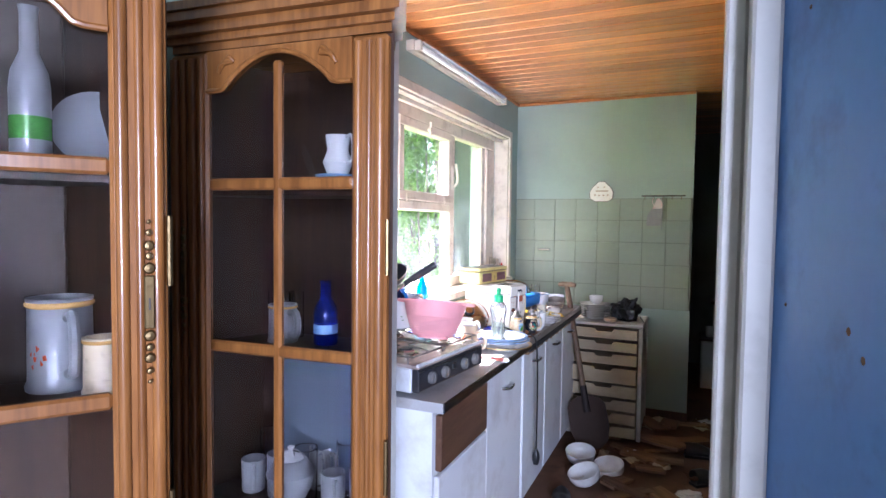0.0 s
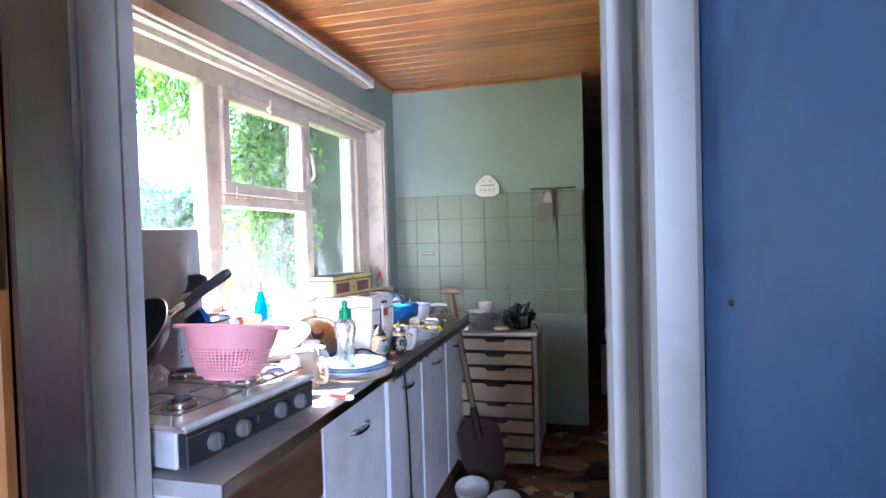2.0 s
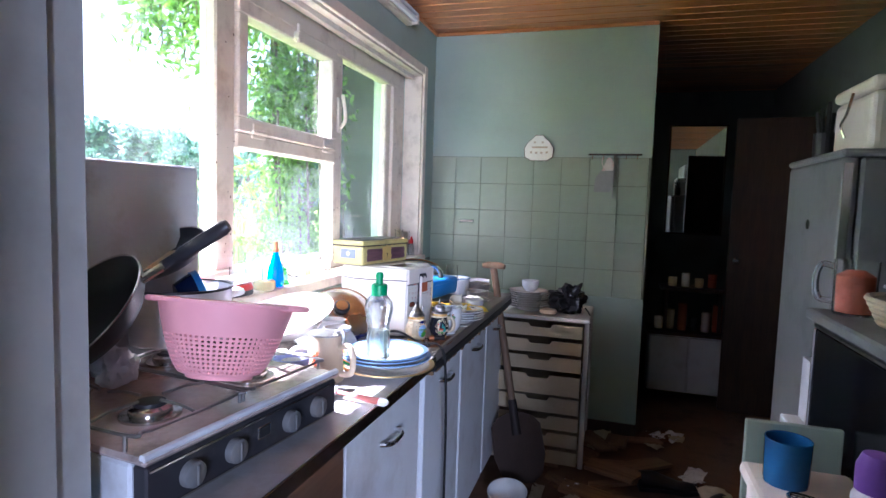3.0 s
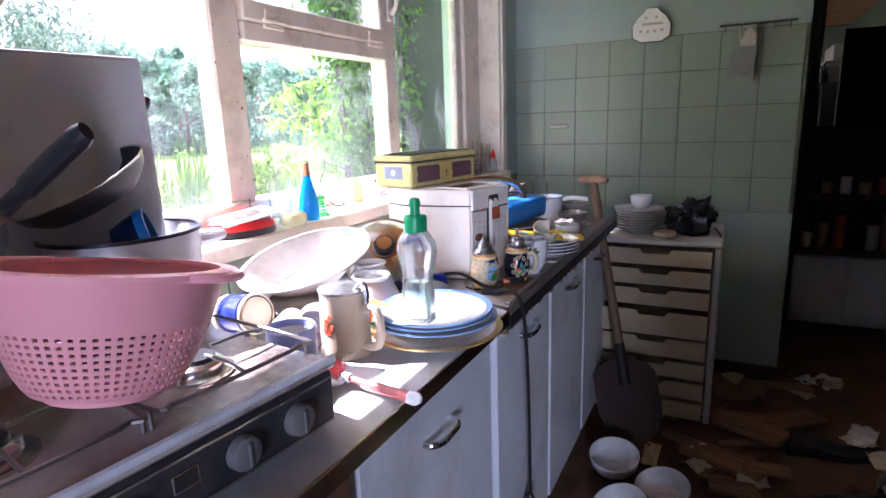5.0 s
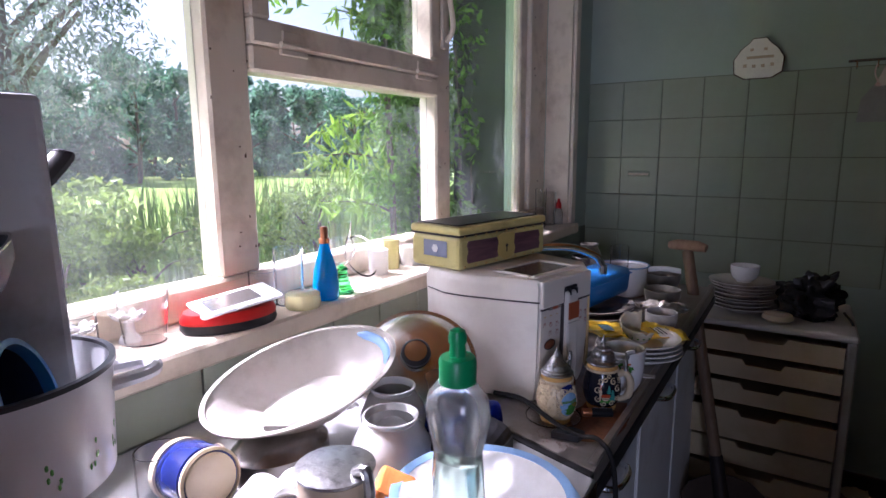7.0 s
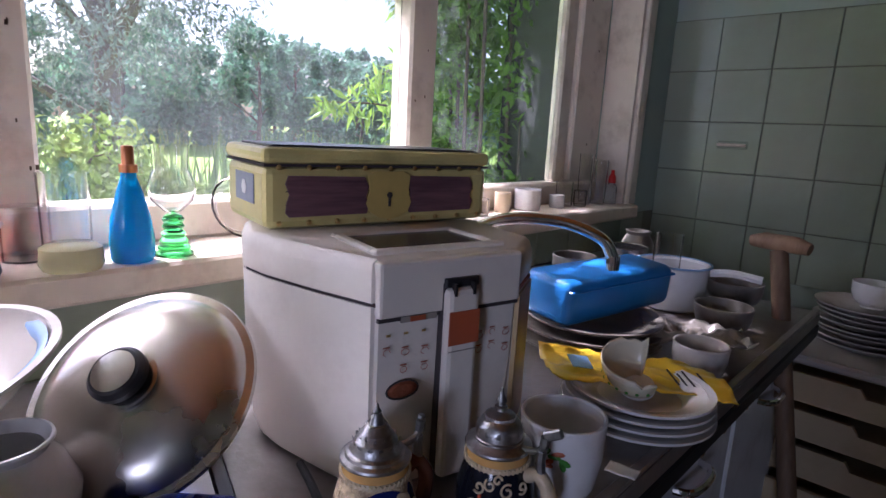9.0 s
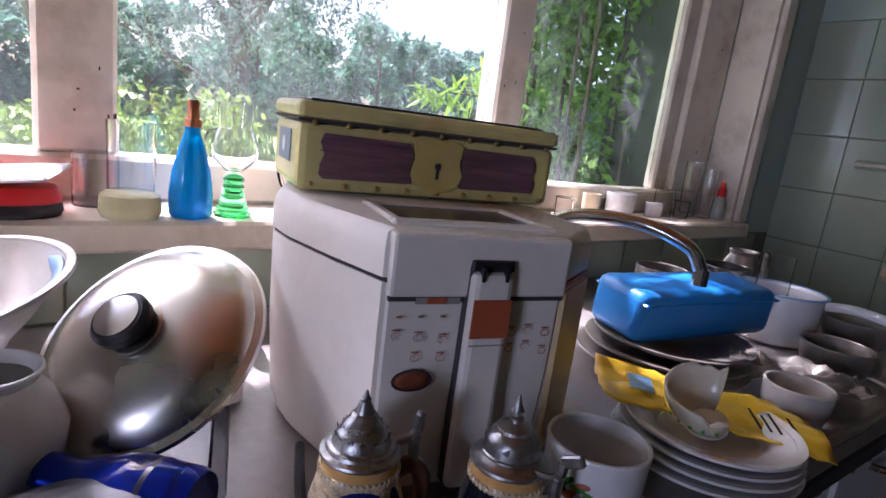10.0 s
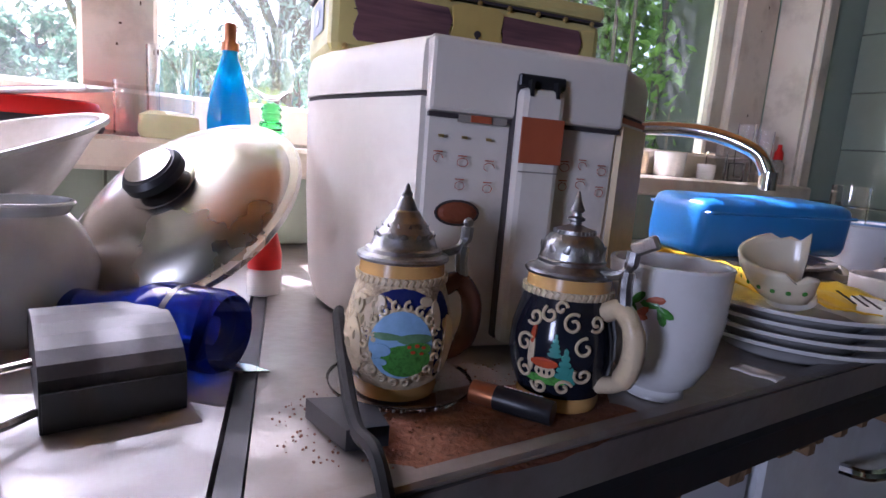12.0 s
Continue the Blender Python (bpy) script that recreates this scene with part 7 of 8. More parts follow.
part("body", box((0.0, 0, 0), (0.5, 0.085, 0.88)), M_CABWHITE, lc)
dr = part("drawer", box((-0.05, 0.004, 0.60), (-0.001, 0.081, 0.70), bev=0.003), M_CABWHITE, lc)
part("knob", lathe([(0, 0), (0.012, 0), (0.010, 0.018), (0, 0.02)], 14, m=pose(-0.05, 0.045, 0.65, 0, -90, 0)), M_CABWHITE, dr)
tb = thing("bread_machine", (1.98, 2.93, 1.5155), "cream coolbox with a metal clasp on the fridge", "coolbox")
part("body", box((-0.13, -0.17, 0), (0.13, 0.17, 0.19), bev=0.025, seg=3), M_FRYER, tb)
part("lid", box((-0.135, -0.175, 0.192), (0.135, 0.175, 0.235), bev=0.018, seg=3), M_FRYER, tb)
part("clasp", tube(curve([(-0.14, -0.03, 0.2), (-0.155, -0.03, 0.13), (-0.15, 0.03, 0.10), (-0.136, 0.03, 0.06)], 5), 0.005, 6), M_STEEL, tb)
ut = thing("hanging_tools", (1.85, 3.17, 1.5155), "black utensils standing in a black holder", "utensils")
part("holder", lathe([(0, 0), (0.04, 0), (0.042, 0.1), (0, 0.1)], 20), M_BLACK, ut)
for k in range(4):
    part("tool", tube([(0.012 * k - 0.02, 0.01 * (k % 2), 0.08), (0.02 * k - 0.035, 0.015 * (k % 2), 0.18 + 0.02 * (k % 3))], 0.008, 8), M_BLACK, ut)
wc = thing("wall_cupboard", (0, 0, 0), "white wall cupboard beside the fridge", "cupboard")
part("body", box((2.02, 1.60, 1.36), (2.298, 2.42, 1.98)), M_CABWHITE, wc)
for y0 in (1.605, 2.015):
    d = part("door", box((2.0, y0, 1.365), (2.0185, y0 + 0.40, 1.975), bev=0.004), M_CABWHITE, wc)
# back room: washbasin unit, mirror, dark door
bu = thing("basin_cabinet", (0, 0, 0), "white low cabinet with two doors in the back room", "cabinet")
part("body", box((1.36, 4.72, 0.08), (1.86, 4.99, 0.47)), M_CABWHITE, bu)
for x0 in (1.365, 1.615):
    part("door", box((x0, 4.70, 0.09), (x0 + 0.24, 4.7185, 0.46), bev=0.004), M_CABWHITE, bu)
part("shelf", box((1.34, 4.69, 0.471), (1.88, 4.99, 0.49)), M_DARKWOOD, bu)
for k in range(6):
    cup((1.42 + 0.075 * k, 4.82 + 0.03 * (k % 2), 0.491), 0.03, 0.08 + 0.05 * (k % 3), (M_CHINA, M_STONEWARE, M_RUST, M_BLACK, M_CHINA, M_RUST)[k], "small jar on the back room cabinet", category="jar")
sh = thing("wall_shelf", (0, 0, 0), "dim brown shelf with jars on the back room's cabinet", "shelf")
part("board", box((1.42, 4.78, 0.76), (1.84, 4.99, 0.785), bev=0.004), M_DARKWOOD, sh)
for x in (1.45, 1.79):
    part("bracket", box((x, 4.80, 0.4905), (x + 0.022, 4.97, 0.7595), bev=0.003), M_DARKWOOD, sh)
for k in range(4):
    cup((1.50 + 0.085 * k, 4.87 + 0.02 * (k % 2), 0.7855), 0.028, 0.06 + 0.03 * (k % 2), (M_STONEWARE, M_CHINA, M_STONEWARE, M_RUST)[k], "small dusty jar on the dim shelf", category="jar")
mi = thing("mirror", (0, 0, 0), "tall mirror with a thin dark frame on the back wall", "mirror")
part("glass", box((1.52, 5.985, 1.12), (1.95, 5.992, 2.03)), mat("mirror_glass", (0.8, 0.8, 0.8), 0.02, metal=1.0, var=0.02, bump=0.0), mi)
for lo, hi in (((1.505, 5.98, 1.105), (1.5195, 5.998, 2.045)), ((1.9505, 5.98, 1.105), (1.965, 5.998, 2.045)), ((1.52, 5.98, 2.0305), (1.95, 5.998, 2.045)), ((1.52, 5.98, 1.105), (1.95, 5.998, 1.1195))):
    part("frame", box(lo, hi, bev=0.002), M_DARKWOOD, mi)
dd = thing("door_1", (1.80, 4.66, 0, 0, 0, -6), "dark brown wooden door standing open in the back room", "door")
part("leaf", box((0, 0, 0.01), (0.48, 0.04, 1.90), bev=0.004), M_DARKWOOD, dd)
part("knob", lathe([(0, 0), (0.02, 0), (0.024, 0.02), (0.012, 0.04), (0, 0.042)], 18, m=pose(0.05, -0.001, 1.0, 90, 0, 0)), M_STEEL, dd)


# ---- display cabinets in the living room ----
def display_cabinet(m, Wd, label):
    """One glazed door wide; local x along the front (0 at its right end), y into the cabinet."""
    c = thing("display_cabinet", m, label, "cabinet", "oak display cabinets")
    Hc = 1.80

    def b(name, lo, hi, bev=0.004, par=c, mt=M_OAK, lab=""):
        return part(name, box(lo, hi, bev=bev), mt, par, lab)
    C = 0.13

    def plan(o, y1=0.24):
        return [(o, -o), (-C + o, y1), (-Wd + C - o, y1), (-Wd - o, -o)]
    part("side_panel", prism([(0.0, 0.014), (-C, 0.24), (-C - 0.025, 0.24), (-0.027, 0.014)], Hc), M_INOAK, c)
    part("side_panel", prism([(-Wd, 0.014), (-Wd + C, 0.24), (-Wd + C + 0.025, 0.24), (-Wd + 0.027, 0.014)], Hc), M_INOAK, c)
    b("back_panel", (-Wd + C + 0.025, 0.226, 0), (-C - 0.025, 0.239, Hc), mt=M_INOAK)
    part("top_panel", prism(plan(0.0), 0.018, m=Matrix.Translation((0, 0, Hc))), M_OAK, c)
    b("base", (-Wd, -0.006, 0), (0.0, 0.0135, 0.42))
    for o, z0, z1 in ((0.012, Hc + 0.0185, Hc + 0.035), (0.03, Hc + 0.0355, Hc + 0.058), (0.05, Hc + 0.0585, Hc + 0.08), (0.06, Hc + 0.0805, Hc + 0.10)):
        part("cornice", prism(plan(o), z1 - z0, m=Matrix.Translation((0, 0, z0))), M_OAK, c)
    for z in (0.70, 1.085, 1.475):
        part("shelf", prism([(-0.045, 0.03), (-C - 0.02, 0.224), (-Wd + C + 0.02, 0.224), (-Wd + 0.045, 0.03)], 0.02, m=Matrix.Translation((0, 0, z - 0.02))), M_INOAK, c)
    x0, x1 = -Wd + 0.004, -0.004
    ls, rs = 0.11, 0.085
    d = b("door", (x0, -0.012, 0.43), (x0 + ls, 0.012, Hc - 0.006), bev=0.006)
    b("stile", (x1 - rs, -0.012, 0.43), (x1, 0.012, Hc - 0.006), par=d, bev=0.006)
    for k in range(4):
        part("moulding", tube([(x0 + 0.014 + 0.026 * k, -0.012, 0.44), (x0 + 0.014 + 0.026 * k, -0.012, Hc - 0.02)], (0.012, 0.008, 0.012, 0.007)[k], 12), M_OAK, d, smooth=True)
    for k in range(3):
        part("moulding", tube([(x1 - 0.016 - 0.026 * k, -0.012, 0.44), (x1 - 0.016 - 0.026 * k, -0.012, Hc - 0.02)], (0.011, 0.007, 0.010)[k], 12), M_OAK, d, smooth=True)
    gx0, gx1 = x0 + ls, x1 - rs
    b("rail", (gx0, -0.011, 0.43), (gx1, 0.011, 0.56), par=d)
    n = 24
    top = [(gx0 + (gx1 - gx0) * k / n, 1.70 + 0.08 * math.sin(math.pi * min(1, max(0, (k / n - 0.12) / 0.76))) ** 0.8) for k in range(n + 1)]
    part("arched_rail", prism(top + [(gx1, Hc - 0.006), (gx0, Hc - 0.006)], 0.022, m=Matrix(((1, 0, 0, 0), (0, 0, -1, 0.011), (0, 1, 0, 0), (0, 0, 0, 1)))), M_OAK, d, "carved arched top rail")
    part("arch_bead", tube([(x, -0.012, z) for x, z in top], 0.006, 8), M_OAK, d, smooth=True)
    for sx in (-1, 1):
        mx = (gx0 + gx1) / 2 + sx * 0.115
        for q in range(3):
            part("carving", tube(curve([(mx, -0.012, 1.765), (mx + sx * (0.01 + 0.010 * q), -0.018, 1.775 - 0.008 * q), (mx + sx * (0.032 + 0.005 * q), -0.014, 1.758 - 0.009 * q)], 4), 0.005, 8), M_OAK, d, smooth=True)
    for z in (1.09, 1.48):
        b("muntin", (gx0, -0.010, z - 0.014), (gx1, 0.010, z + 0.014), par=d, bev=0.005)
    mx = (gx0 + gx1) / 2
    b("muntin", (mx - 0.011, -0.0104, 0.56), (mx + 0.011, 0.0104, 1.76), par=d, bev=0.005)
    for a0, a1 in ((gx0, mx - 0.011), (mx + 0.011, gx1)):
        for z0, z1 in ((0.56, 1.076), (1.104, 1.466), (1.494, 1.75)):
            p = part("pane", box((a0, -0.002, z0), (a1, 0.001, z1)), M_GLASS, d)
    for ex in (x0 + 0.047, x1 - 0.03):
        e = part("escutcheon", box((ex - 0.008, -0.0275, 1.21), (ex + 0.008, -0.0235, 1.30), bev=0.002), M_BRASS, d, "ornate dark brass lock plate")
        for zz, rr in ((1.312, 0.010), (1.332, 0.007), (1.35, 0.009), (1.372, 0.006), (1.39, 0.004), (1.198, 0.010), (1.178, 0.007), (1.16, 0.009), (1.138, 0.006), (1.12, 0.004)):
            part("brass_scroll", lathe([(0, 0), (rr, 0), (rr * 0.7, 0.004), (0, 0.005)], 12, m=pose(ex, -0.024, zz, 90, 0, 0)), M_BRASS, e)
        part("keyhole", box((ex - 0.0015, -0.0285, 1.242), (ex + 0.0015, -0.0276, 1.262)), M_LINE, e)
        if m is CAB_R:
            break
    for z in (0.80, 1.28):
        part("hinge", tube([(-0.001, -0.012, z), (-0.001, -0.012, z + 0.12)], 0.005, 8), M_BRASS, c, "thin brass hinge")
    return c


M_BRASS = mat("dark_brass", (0.16, 0.11, 0.05), 0.4, metal=0.9, var=0.3, bump=0.1, scale=60)
CAB_R = pose(0.69, 0.757, 0, 0, 0, 4.7)
CAB_L = pose(0.455, 0.395, 0, 0, 0, 56)
display_cabinet(CAB_R, 0.59, "varnished oak display cabinet with a glazed door, full of china")
display_cabinet(CAB_L, 0.59, "varnished oak display cabinet holding steins and a bottle")


def in_right(x, y, z):
    return CAB_R @ pose(x, y, z)


def in_left(x, y, z):
    return CAB_L @ pose(x, y, z)


def cab_stein(m, r, h, ma, label, ang=0):
    s = thing("beer_stein", m, label, "beer stein", "steins in the cabinets")
    vessel("body", [(r * 1.05, 0), (r * 1.08, h * 0.04), (r, h * 0.1), (r * 0.97, h * 0.9), (r * 1.02, h)], 0.005, ma, s)
    part("band", lathe([(r * 0.98, h * 0.9), (r * 1.05, h * 0.92), (r * 1.05, h * 0.95), (r * 0.98, h * 0.97)], 36), M_OCHRE if ma is not M_CHINA else M_CHINA, s, smooth=True)
    handle_loop("handle", r, h, ma, s, th=0.009, out=0.035, ang=ang, z0=0.2, z1=0.8)
    return s


S1, S2 = 1.086, 1.476
# white china with the shade inside the cabinets put into its colour
M_DIMCHINA = mat("shade_darkened_china", (0.26, 0.27, 0.29), 0.3, var=0.06, bump=0.01, dirt=(0.22, 0.19, 0.15), dirt_amount=0.5, dirt_scale=9)
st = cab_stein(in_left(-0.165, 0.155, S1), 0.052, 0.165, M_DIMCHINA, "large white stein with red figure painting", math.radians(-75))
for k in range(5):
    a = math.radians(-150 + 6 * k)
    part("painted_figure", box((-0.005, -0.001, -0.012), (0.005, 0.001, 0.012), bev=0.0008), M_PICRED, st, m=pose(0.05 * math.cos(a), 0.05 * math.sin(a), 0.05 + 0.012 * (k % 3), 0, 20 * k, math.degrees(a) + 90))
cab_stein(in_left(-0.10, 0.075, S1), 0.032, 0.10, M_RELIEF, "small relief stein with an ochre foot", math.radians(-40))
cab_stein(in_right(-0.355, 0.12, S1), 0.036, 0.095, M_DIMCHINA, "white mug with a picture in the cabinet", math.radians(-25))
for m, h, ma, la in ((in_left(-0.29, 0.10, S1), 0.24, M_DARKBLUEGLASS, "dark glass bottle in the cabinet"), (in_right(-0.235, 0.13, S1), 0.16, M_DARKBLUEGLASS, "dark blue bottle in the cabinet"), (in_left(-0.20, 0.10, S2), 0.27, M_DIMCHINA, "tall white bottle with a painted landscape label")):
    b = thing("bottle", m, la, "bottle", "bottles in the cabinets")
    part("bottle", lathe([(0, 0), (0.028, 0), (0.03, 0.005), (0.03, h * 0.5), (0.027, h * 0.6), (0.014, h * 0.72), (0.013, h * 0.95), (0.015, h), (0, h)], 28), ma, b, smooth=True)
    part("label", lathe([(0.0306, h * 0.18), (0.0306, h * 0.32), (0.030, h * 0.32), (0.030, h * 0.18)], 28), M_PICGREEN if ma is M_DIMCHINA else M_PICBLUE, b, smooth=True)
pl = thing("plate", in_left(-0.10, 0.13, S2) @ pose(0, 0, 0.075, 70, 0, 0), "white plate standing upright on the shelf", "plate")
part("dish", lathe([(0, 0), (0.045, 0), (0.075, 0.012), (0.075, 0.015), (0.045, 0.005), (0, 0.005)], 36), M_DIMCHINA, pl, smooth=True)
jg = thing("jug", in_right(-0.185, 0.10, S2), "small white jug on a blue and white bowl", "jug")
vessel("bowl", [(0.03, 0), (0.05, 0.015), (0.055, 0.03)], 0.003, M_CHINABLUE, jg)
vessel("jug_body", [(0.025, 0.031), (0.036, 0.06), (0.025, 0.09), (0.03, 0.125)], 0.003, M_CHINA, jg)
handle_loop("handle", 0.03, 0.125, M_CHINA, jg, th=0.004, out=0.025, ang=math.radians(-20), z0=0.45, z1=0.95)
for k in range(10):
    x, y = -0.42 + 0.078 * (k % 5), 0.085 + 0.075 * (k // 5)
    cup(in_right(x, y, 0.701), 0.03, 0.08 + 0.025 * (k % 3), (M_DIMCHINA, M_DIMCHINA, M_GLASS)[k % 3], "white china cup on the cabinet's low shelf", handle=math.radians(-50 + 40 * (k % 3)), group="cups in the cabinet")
# added box whose pale blue imitates a reflection in the pane
box_row = thing("reflection_box", in_right(-0.28, 0.155, 0.815), "pale blue box behind the cups, imitating a pane reflection", "box")
part("box", box((-0.10, 0, -0.115), (0.12, 0.055, 0.22), bev=0.004), mat("pale_blue_reflection", (0.14, 0.17, 0.22), 0.7, var=0.1), box_row)
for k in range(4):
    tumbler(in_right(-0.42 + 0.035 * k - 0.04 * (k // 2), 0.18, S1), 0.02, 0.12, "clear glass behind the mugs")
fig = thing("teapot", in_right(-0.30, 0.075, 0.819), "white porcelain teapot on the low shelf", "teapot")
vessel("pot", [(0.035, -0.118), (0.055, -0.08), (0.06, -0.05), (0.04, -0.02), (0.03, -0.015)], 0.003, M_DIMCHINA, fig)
part("lid", lathe([(0, -0.015), (0.032, -0.015), (0.02, 0.0), (0.006, 0.006), (0.009, 0.014), (0, 0.018)], 24), M_CHINA, fig, smooth=True)


# ---- outdoors ----
def leaf_mat(name, color, var=0.35):
    m = bpy.data.materials.new(name)
    m.use_nodes = True
    n, l = m.node_tree.nodes, m.node_tree.links
    b = n["Principled BSDF"]
    geo = n.new("ShaderNodeNewGeometry")
    mix = n.new("ShaderNodeMix")
    mix.data_type = "RGBA"
    c = Vector(color)
    mix.inputs[6].default_value, mix.inputs[7].default_value = (*(c * (1 - var)), 1), (*(c * (1 + var)), 1)
    l.new(geo.outputs["Random Per Island"], mix.inputs[0])
    l.new(mix.outputs[2], b.inputs["Base Color"])
    b.inputs["Roughness"].default_value = 0.5
    tr = n.new("ShaderNodeBsdfTranslucent")
    l.new(mix.outputs[2], tr.inputs["Color"])
    ms = n.new("ShaderNodeMixShader")
    ms.inputs[0].default_value = 0.45
    l.new(b.outputs[0], ms.inputs[1])
    l.new(tr.outputs[0], ms.inputs[2])
    l.new(ms.outputs[0], n["Material Output"].inputs["Surface"])
    return m


def leaves(points, length, width, droop, rng, mesh_name="leaves"):
    """One mesh of pointed leaves, four corners each, at those points."""
    n = len(points)
    p = np.asarray(points, float)
    d = rng.normal(size=(n, 3))
    d[:, 2] -= droop
    d /= np.linalg.norm(d, axis=1)[:, None]
    s = np.cross(d, rng.normal(size=(n, 3)))
    s /= np.linalg.norm(s, axis=1)[:, None]
    k = rng.uniform(0.6, 1.3, size=(n, 1))
    L, Wd = length * k, width * k
    nrm = np.cross(d, s)
    v = np.stack([p, p + d * L * 0.45 + s * Wd / 2 + nrm * Wd * 0.12, p + d * L, p + d * L * 0.45 - s * Wd / 2 + nrm * Wd * 0.12], axis=1).reshape(-1, 3)
    me = bpy.data.meshes.new(mesh_name)
    me.from_pydata(v.tolist(), [], (np.arange(n * 4).reshape(n, 4)).tolist())
    return me


def blob_points(rng, centers, radii, n):
    idx = rng.integers(0, len(centers), n)
    d = rng.normal(size=(n, 3))
    d /= np.linalg.norm(d, axis=1)[:, None]
    r = rng.uniform(0.25, 1.0, size=(n, 1)) ** 0.5
    return np.asarray(centers)[idx] + d * r * np.asarray(radii)[idx][:, None] * np.array([1, 1, 0.85])


def tree(base, height, crown_r, n, leaf, width, material, label, seed, droop=0.3, crown_from=0.3, clumps=16, trunk=0.12, category="tree", name="tree"):
    rng = np.random.default_rng(seed)
    t = thing(name, (*base,), label, category)
    bark = M_BARK
    part("trunk", tube(curve([(0, 0, 0), (0.08 * crown_r, 0.04, height * 0.3), (0.0, 0.06 * crown_r, height * 0.62), (0.05, 0, height * 0.85)], 5), [trunk * (1 - 0.05 * i) for i in range(16)], 9), bark, t, smooth=True)
    centers, radii = [], []
    for k in range(clumps):
        a, q = rng.uniform(0, 2 * math.pi), rng.uniform(0.15, 1.0) ** 0.6
        z = height * rng.uniform(crown_from, 0.95)
        w = crown_r * (1.0 - 0.55 * abs(z / height - 0.55)) * q
        c = (w * math.cos(a), w * math.sin(a), z)
        centers.append(c)
        radii.append(crown_r * rng.uniform(0.16, 0.40))
        if k < 9:
            z0 = max(0.15 * height, z - crown_r * 0.5)
            part("limb", tube(curve([(0, 0, min(z0, height * 0.8)), (c[0] * 0.5, c[1] * 0.5, (z0 + z) / 2 + 0.1), c], 4), [trunk * 0.45 * (1 - 0.09 * i) for i in range(9)], 6), bark, t)
    me = leaves(blob_points(rng, centers, radii, n), leaf, width, droop, rng)
    me.materials.append(material)
    crown = new("crown", me)
    crown.parent = t
    return t


M_BARK = mat("grey_bark", (0.13, 0.10, 0.075), 0.9, var=0.3, scale=14, bump=0.4)
M_GRASS = mat("sunlit_meadow", (0.20, 0.31, 0.045), 0.9, var=0.25, scale=0.5, bump=0.3, fine=6, dirt=(0.30, 0.30, 0.09), dirt_amount=0.6, dirt_scale=0.2)
M_WILLOW = leaf_mat("silver_willow_leaf", (0.18, 0.24, 0.19))
M_BUSHLEAF = leaf_mat("bush_leaf", (0.22, 0.31, 0.07))
M_FARLEAF = leaf_mat("far_wood_leaf", (0.13, 0.26, 0.17))
M_PEACH = leaf_mat("bright_peach_leaf", (0.24, 0.40, 0.05), 0.3)
M_CLIMB = leaf_mat("climber_leaf", (0.14, 0.30, 0.035))
M_REED = leaf_mat("reed_blade", (0.18, 0.30, 0.07))
GZ = -0.25
bm = bmesh.new()
bmesh.ops.create_grid(bm, x_segments=60, y_segments=60, size=1.0)
for v in bm.verts:
    v.co = Vector((-150.3 + v.co.x * 150, v.co.y * 200, GZ + 0.15 * noise.noise(Vector((v.co.x * 9, v.co.y * 9, 0))) * (1 if v.co.x < 0.98 else 0)))
structure("ground", bm, M_GRASS, "sunlit green meadow reaching to the far trees")
# grey-green of the outer wall, darkened in place of shade from eaves
M_OUTWALL = mat("darkened_grey_green_render", (0.045, 0.05, 0.042), 0.9, var=0.15, scale=5, bump=0.2)
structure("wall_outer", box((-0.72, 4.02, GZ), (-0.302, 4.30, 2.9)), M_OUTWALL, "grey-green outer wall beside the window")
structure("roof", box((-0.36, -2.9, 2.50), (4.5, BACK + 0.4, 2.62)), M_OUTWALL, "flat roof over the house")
rng0 = np.random.default_rng(5)
for k in range(38):
    x, y = -27 - rng0.uniform(0, 9), -12 + k * 1.85 + rng0.uniform(-0.8, 0.8)
    tree((x, y, GZ), rng0.uniform(5.0, 7.4), rng0.uniform(1.9, 2.9), 3200, 0.42, 0.26, M_FARLEAF, "dark green tree in the far wood edge", 40 + k, crown_from=0.03, clumps=18, trunk=0.14)
tree((-6.8, 4.25, GZ), 6.4, 2.15, 17000, 0.085, 0.028, M_WILLOW, "silver-green willow tree standing in the meadow", 3, droop=0.8, crown_from=0.22, clumps=44, trunk=0.17)
tree((-6.2, 2.3, GZ), 5.5, 1.6, 9000, 0.085, 0.028, M_WILLOW, "slender silver-green willow in the meadow", 4, droop=0.8, crown_from=0.3, clumps=26, trunk=0.11)
for k, (x, y, h, r, n) in enumerate(((-2.6, 2.9, 1.35, 0.62, 5200), (-3.0, 2.2, 1.25, 0.6, 4200), (-3.4, 3.8, 1.2, 0.6, 3600), (-2.9, 5.2, 1.25, 0.7, 3600))):
    tree((x, y, GZ), h, r, n, 0.055, 0.03, M_BUSHLEAF, "leafy green shrub below the window", 60 + k, crown_from=0.1, clumps=18, trunk=0.025, category="shrub", name="shrub")


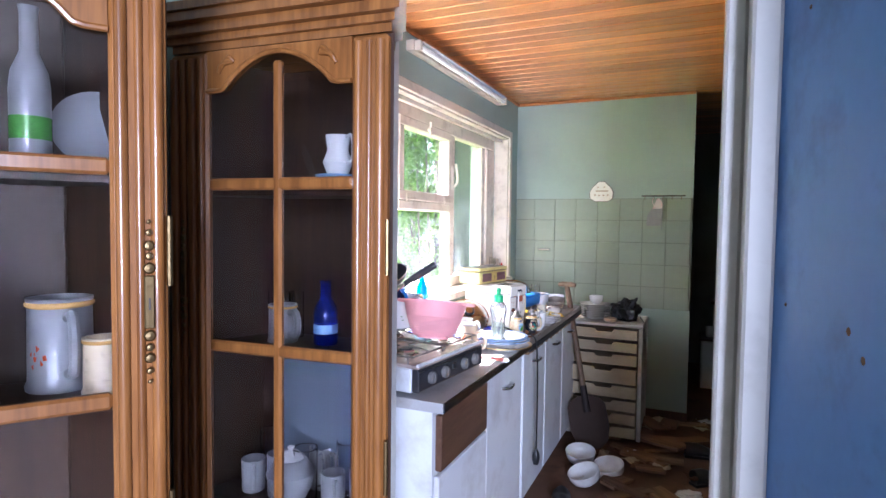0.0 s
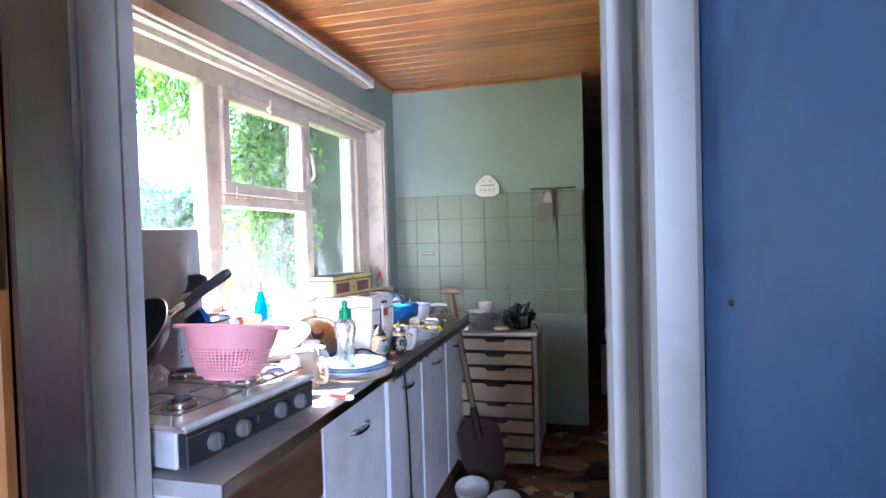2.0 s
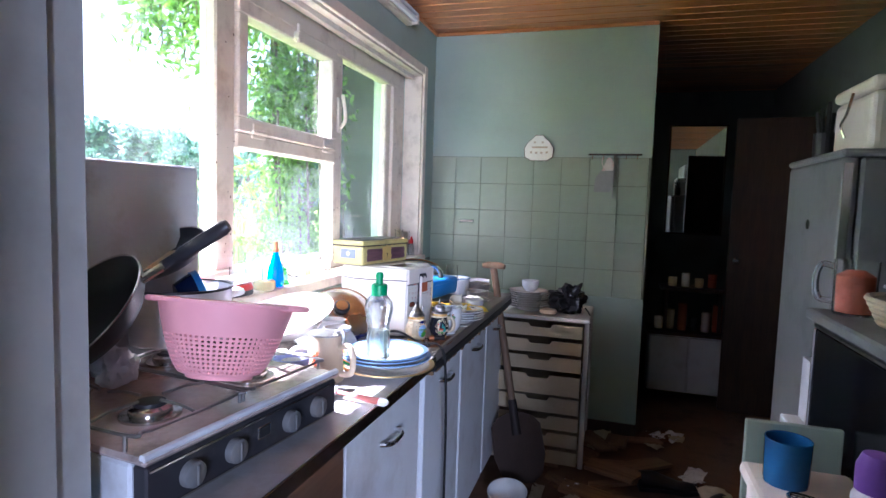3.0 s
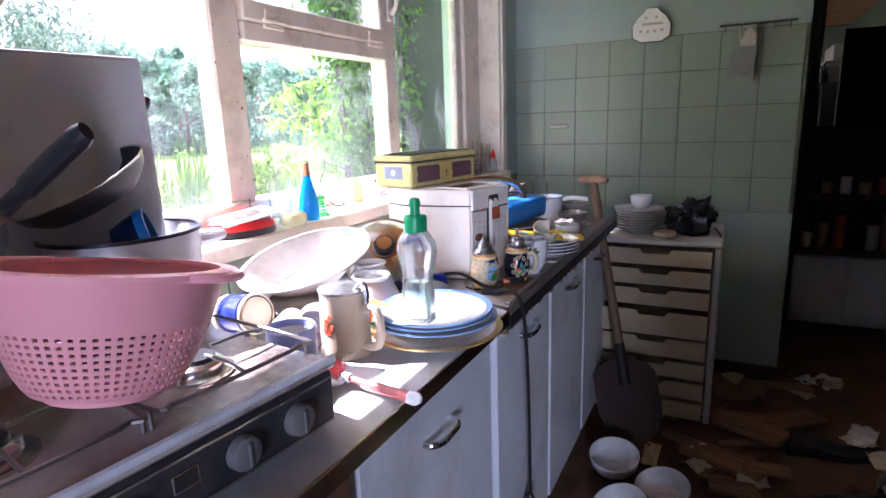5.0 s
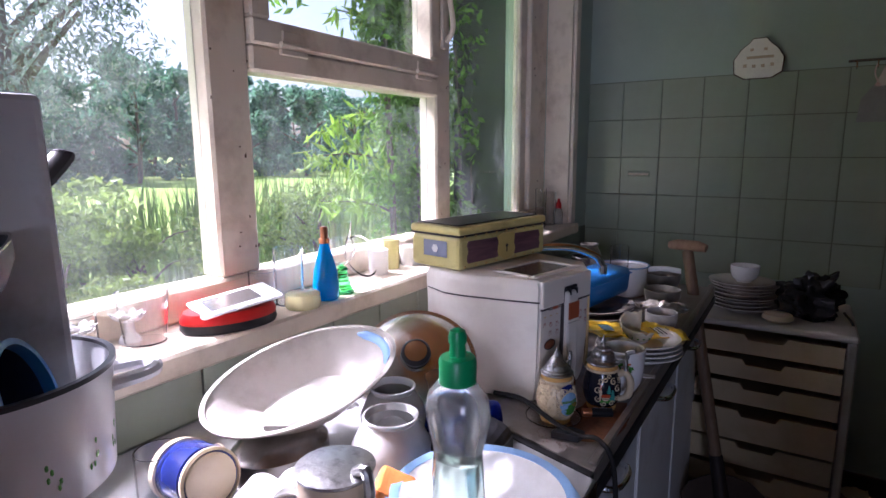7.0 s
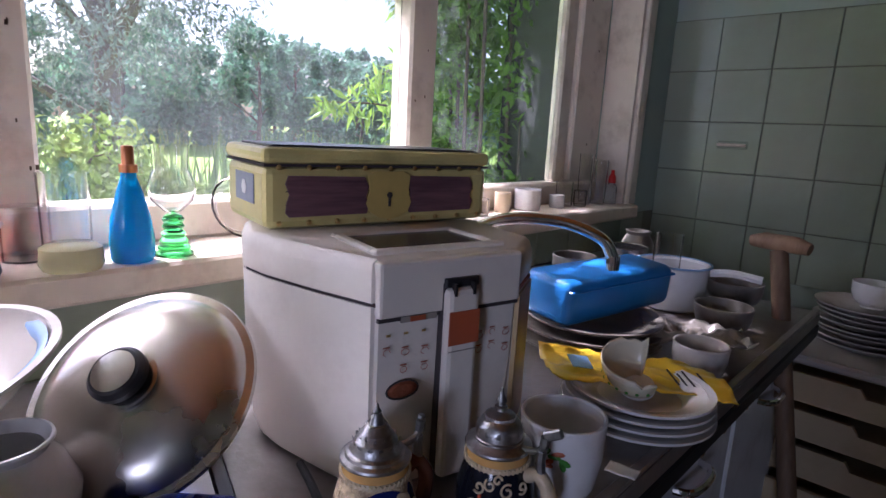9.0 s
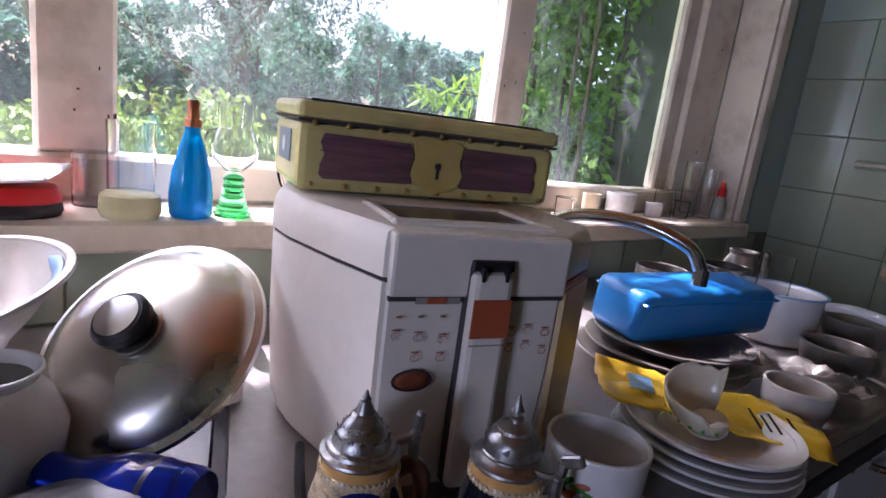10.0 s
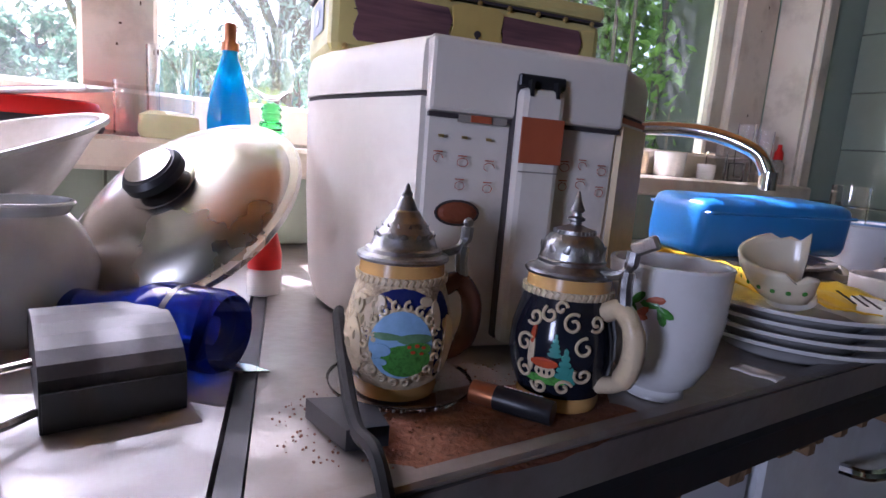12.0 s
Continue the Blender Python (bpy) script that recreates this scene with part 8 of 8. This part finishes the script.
def peach_branches():
    rng = np.random.default_rng(9)
    t = thing("peach_tree", (-0.95, 4.15, GZ), "young peach tree with long bright leaves by the window", "tree")
    part("trunk", tube(curve([(0, 0, 0), (-0.05, 0.03, 1.0), (0.0, 0.0, 1.9), (0.05, 0.02, 2.5)], 5), [0.03 * (1 - 0.04 * i) for i in range(16)], 8), M_BARK, t, smooth=True)
    pts = []
    for k in range(13):
        z = 1.05 + 0.085 * k
        a = math.radians(rng.uniform(170, 265))
        ln = rng.uniform(0.30, 0.62) if k % 3 else rng.uniform(0.65, 0.85)
        e = (ln * math.cos(a), ln * math.sin(a), z + rng.uniform(0.1, 0.38))
        cv = curve([(0, 0, z), (e[0] * 0.5, e[1] * 0.5, z + 0.22), e], 9)
        part("limb", tube(cv, [0.010 * (1 - 0.045 * i) for i in range(len(cv))], 6), M_BARK, t)
        for q in cv[4:]:
            for _ in range(7):
                pts.append((q.x + rng.normal() * 0.025, q.y + rng.normal() * 0.025, q.z + rng.normal() * 0.02))
    me = leaves(pts, 0.095, 0.022, 1.1, rng)
    me.materials.append(M_PEACH)
    c = new("crown", me)
    c.parent = t


peach_branches()


def climber(base, size, n, label, seed, leaf=0.05, width=0.024):
    rng = np.random.default_rng(seed)
    t = thing("climbing_plant", base, label, "climber")
    for k in range(6):
        x, y = rng.uniform(-size[0], size[0]), rng.uniform(-size[1], size[1])
        part("stem", tube(curve([(x, y, 0), (x + 0.05, y - 0.03, size[2] * 0.4), (x - 0.04, y + 0.02, size[2])], 5), 0.008, 6), M_BARK, t)
    cs = np.column_stack([rng.uniform(-size[0], size[0], 60), rng.uniform(-size[1], size[1], 60), rng.uniform(0.1, size[2], 60)])
    me = leaves(blob_points(rng, cs, np.full(60, 0.17), n), leaf, width, 0.6, rng)
    me.materials.append(M_CLIMB)
    c = new("foliage", me)
    c.parent = t


climber((-0.80, 4.0, GZ), (0.16, 0.14, 2.75), 11000, "dense green climber on the outer wall", 21)
climber((-0.98, 3.88, GZ), (0.09, 0.10, 2.6), 7000, "sunlit green climber hanging before the outer wall", 22)
hang = thing("hanging_branch", (-1.55, 3.45, 2.75), "hanging leafy branch outside the window", "branch")
rng = np.random.default_rng(31)
pts = []
for k in range(7):
    e = (rng.uniform(-0.4, 0.4), rng.uniform(-0.5, 0.5), rng.uniform(-0.75, -0.3))
    cv = curve([(0.2, 0.1, 0.3), (e[0] * 0.6, e[1] * 0.6, -0.05), e], 8)
    part("twig", tube(cv, 0.006, 5), M_BARK, hang)
    for q in cv[5:]:
        pts += [(q.x + rng.normal() * 0.06, q.y + rng.normal() * 0.06, q.z + rng.normal() * 0.05) for _ in range(26)]
me = leaves(pts, 0.07, 0.03, 0.5, rng)
me.materials.append(M_CLIMB)
c = new("foliage", me)
c.parent = hang
hang2 = thing("hanging_branch", (-0.85, 3.45, 2.75), "dark drooping branch hanging over the window, shading leaves added above", "branch")
pts = []
for k in range(34):
    e = (rng.uniform(-0.35, 0.3), rng.uniform(-0.75, 0.5), rng.uniform(-0.7, -0.15))
    cv = curve([(0.1, 0.1, 0.25), (e[0], e[1], 0.05), e], 8)
    part("twig", tube(cv, 0.005, 5), M_BARK, hang2)
    for q in cv[7:]:
        pts += [(q.x + rng.normal() * 0.03, q.y + rng.normal() * 0.03, q.z + rng.normal() * 0.04) for _ in range(22)]
for k in range(48):
    # unseen bough added over the eaves to shade the window's right half and worktop
    c0 = (rng.uniform(-0.32, 0.35), rng.uniform(-1.70, 0.7) if k < 36 else rng.uniform(-1.62, -1.30), rng.uniform(0.02, 0.35))
    part("twig", tube(curve([(0.1, 0.1, 0.25), (c0[0] * 0.5, c0[1] * 0.5, 0.25), c0], 6), 0.006, 5), M_BARK, hang2)
    # gap in the added leaves lets a strip of sun through
    if -1.14 < c0[1] < -1.03:
        continue
    pts += [(c0[0] + rng.normal() * 0.11, c0[1] + rng.normal() * 0.12, max(-0.02, c0[2] + rng.normal() * 0.06)) for _ in range(170)]
me = leaves(pts, 0.075, 0.018, 1.2, rng)
me.materials.append(M_CLIMB)
c = new("foliage", me)
c.parent = hang2
# reeds between window and meadow
rng = np.random.default_rng(12)
vs, fs = [], []
for k in range(1500):
    x, y = -3.6 - rng.uniform(0, 1.6), rng.uniform(2.2, 9.5)
    h, w, lx, ly = rng.uniform(0.85, 1.45), rng.uniform(0.010, 0.02), rng.normal() * 0.14, rng.normal() * 0.14
    a = rng.uniform(0, math.pi)
    dx, dy = w * math.cos(a), w * math.sin(a)
    i = len(vs)
    vs += [(x - dx, y - dy, GZ), (x + dx, y + dy, GZ), (x + lx * 0.4 + dx, y + ly * 0.4 + dy, GZ + h * 0.6), (x + lx * 0.4 - dx, y + ly * 0.4 - dy, GZ + h * 0.6), (x + lx, y + ly, GZ + h)]
    fs += [(i, i + 1, i + 2, i + 3), (i + 3, i + 2, i + 4)]
me = bpy.data.meshes.new("reeds")
me.from_pydata(vs, [], fs)
me.materials.append(M_REED)
tagged(new("reeds", me), "tall green reeds along the ditch", "reeds", kind="stuff")
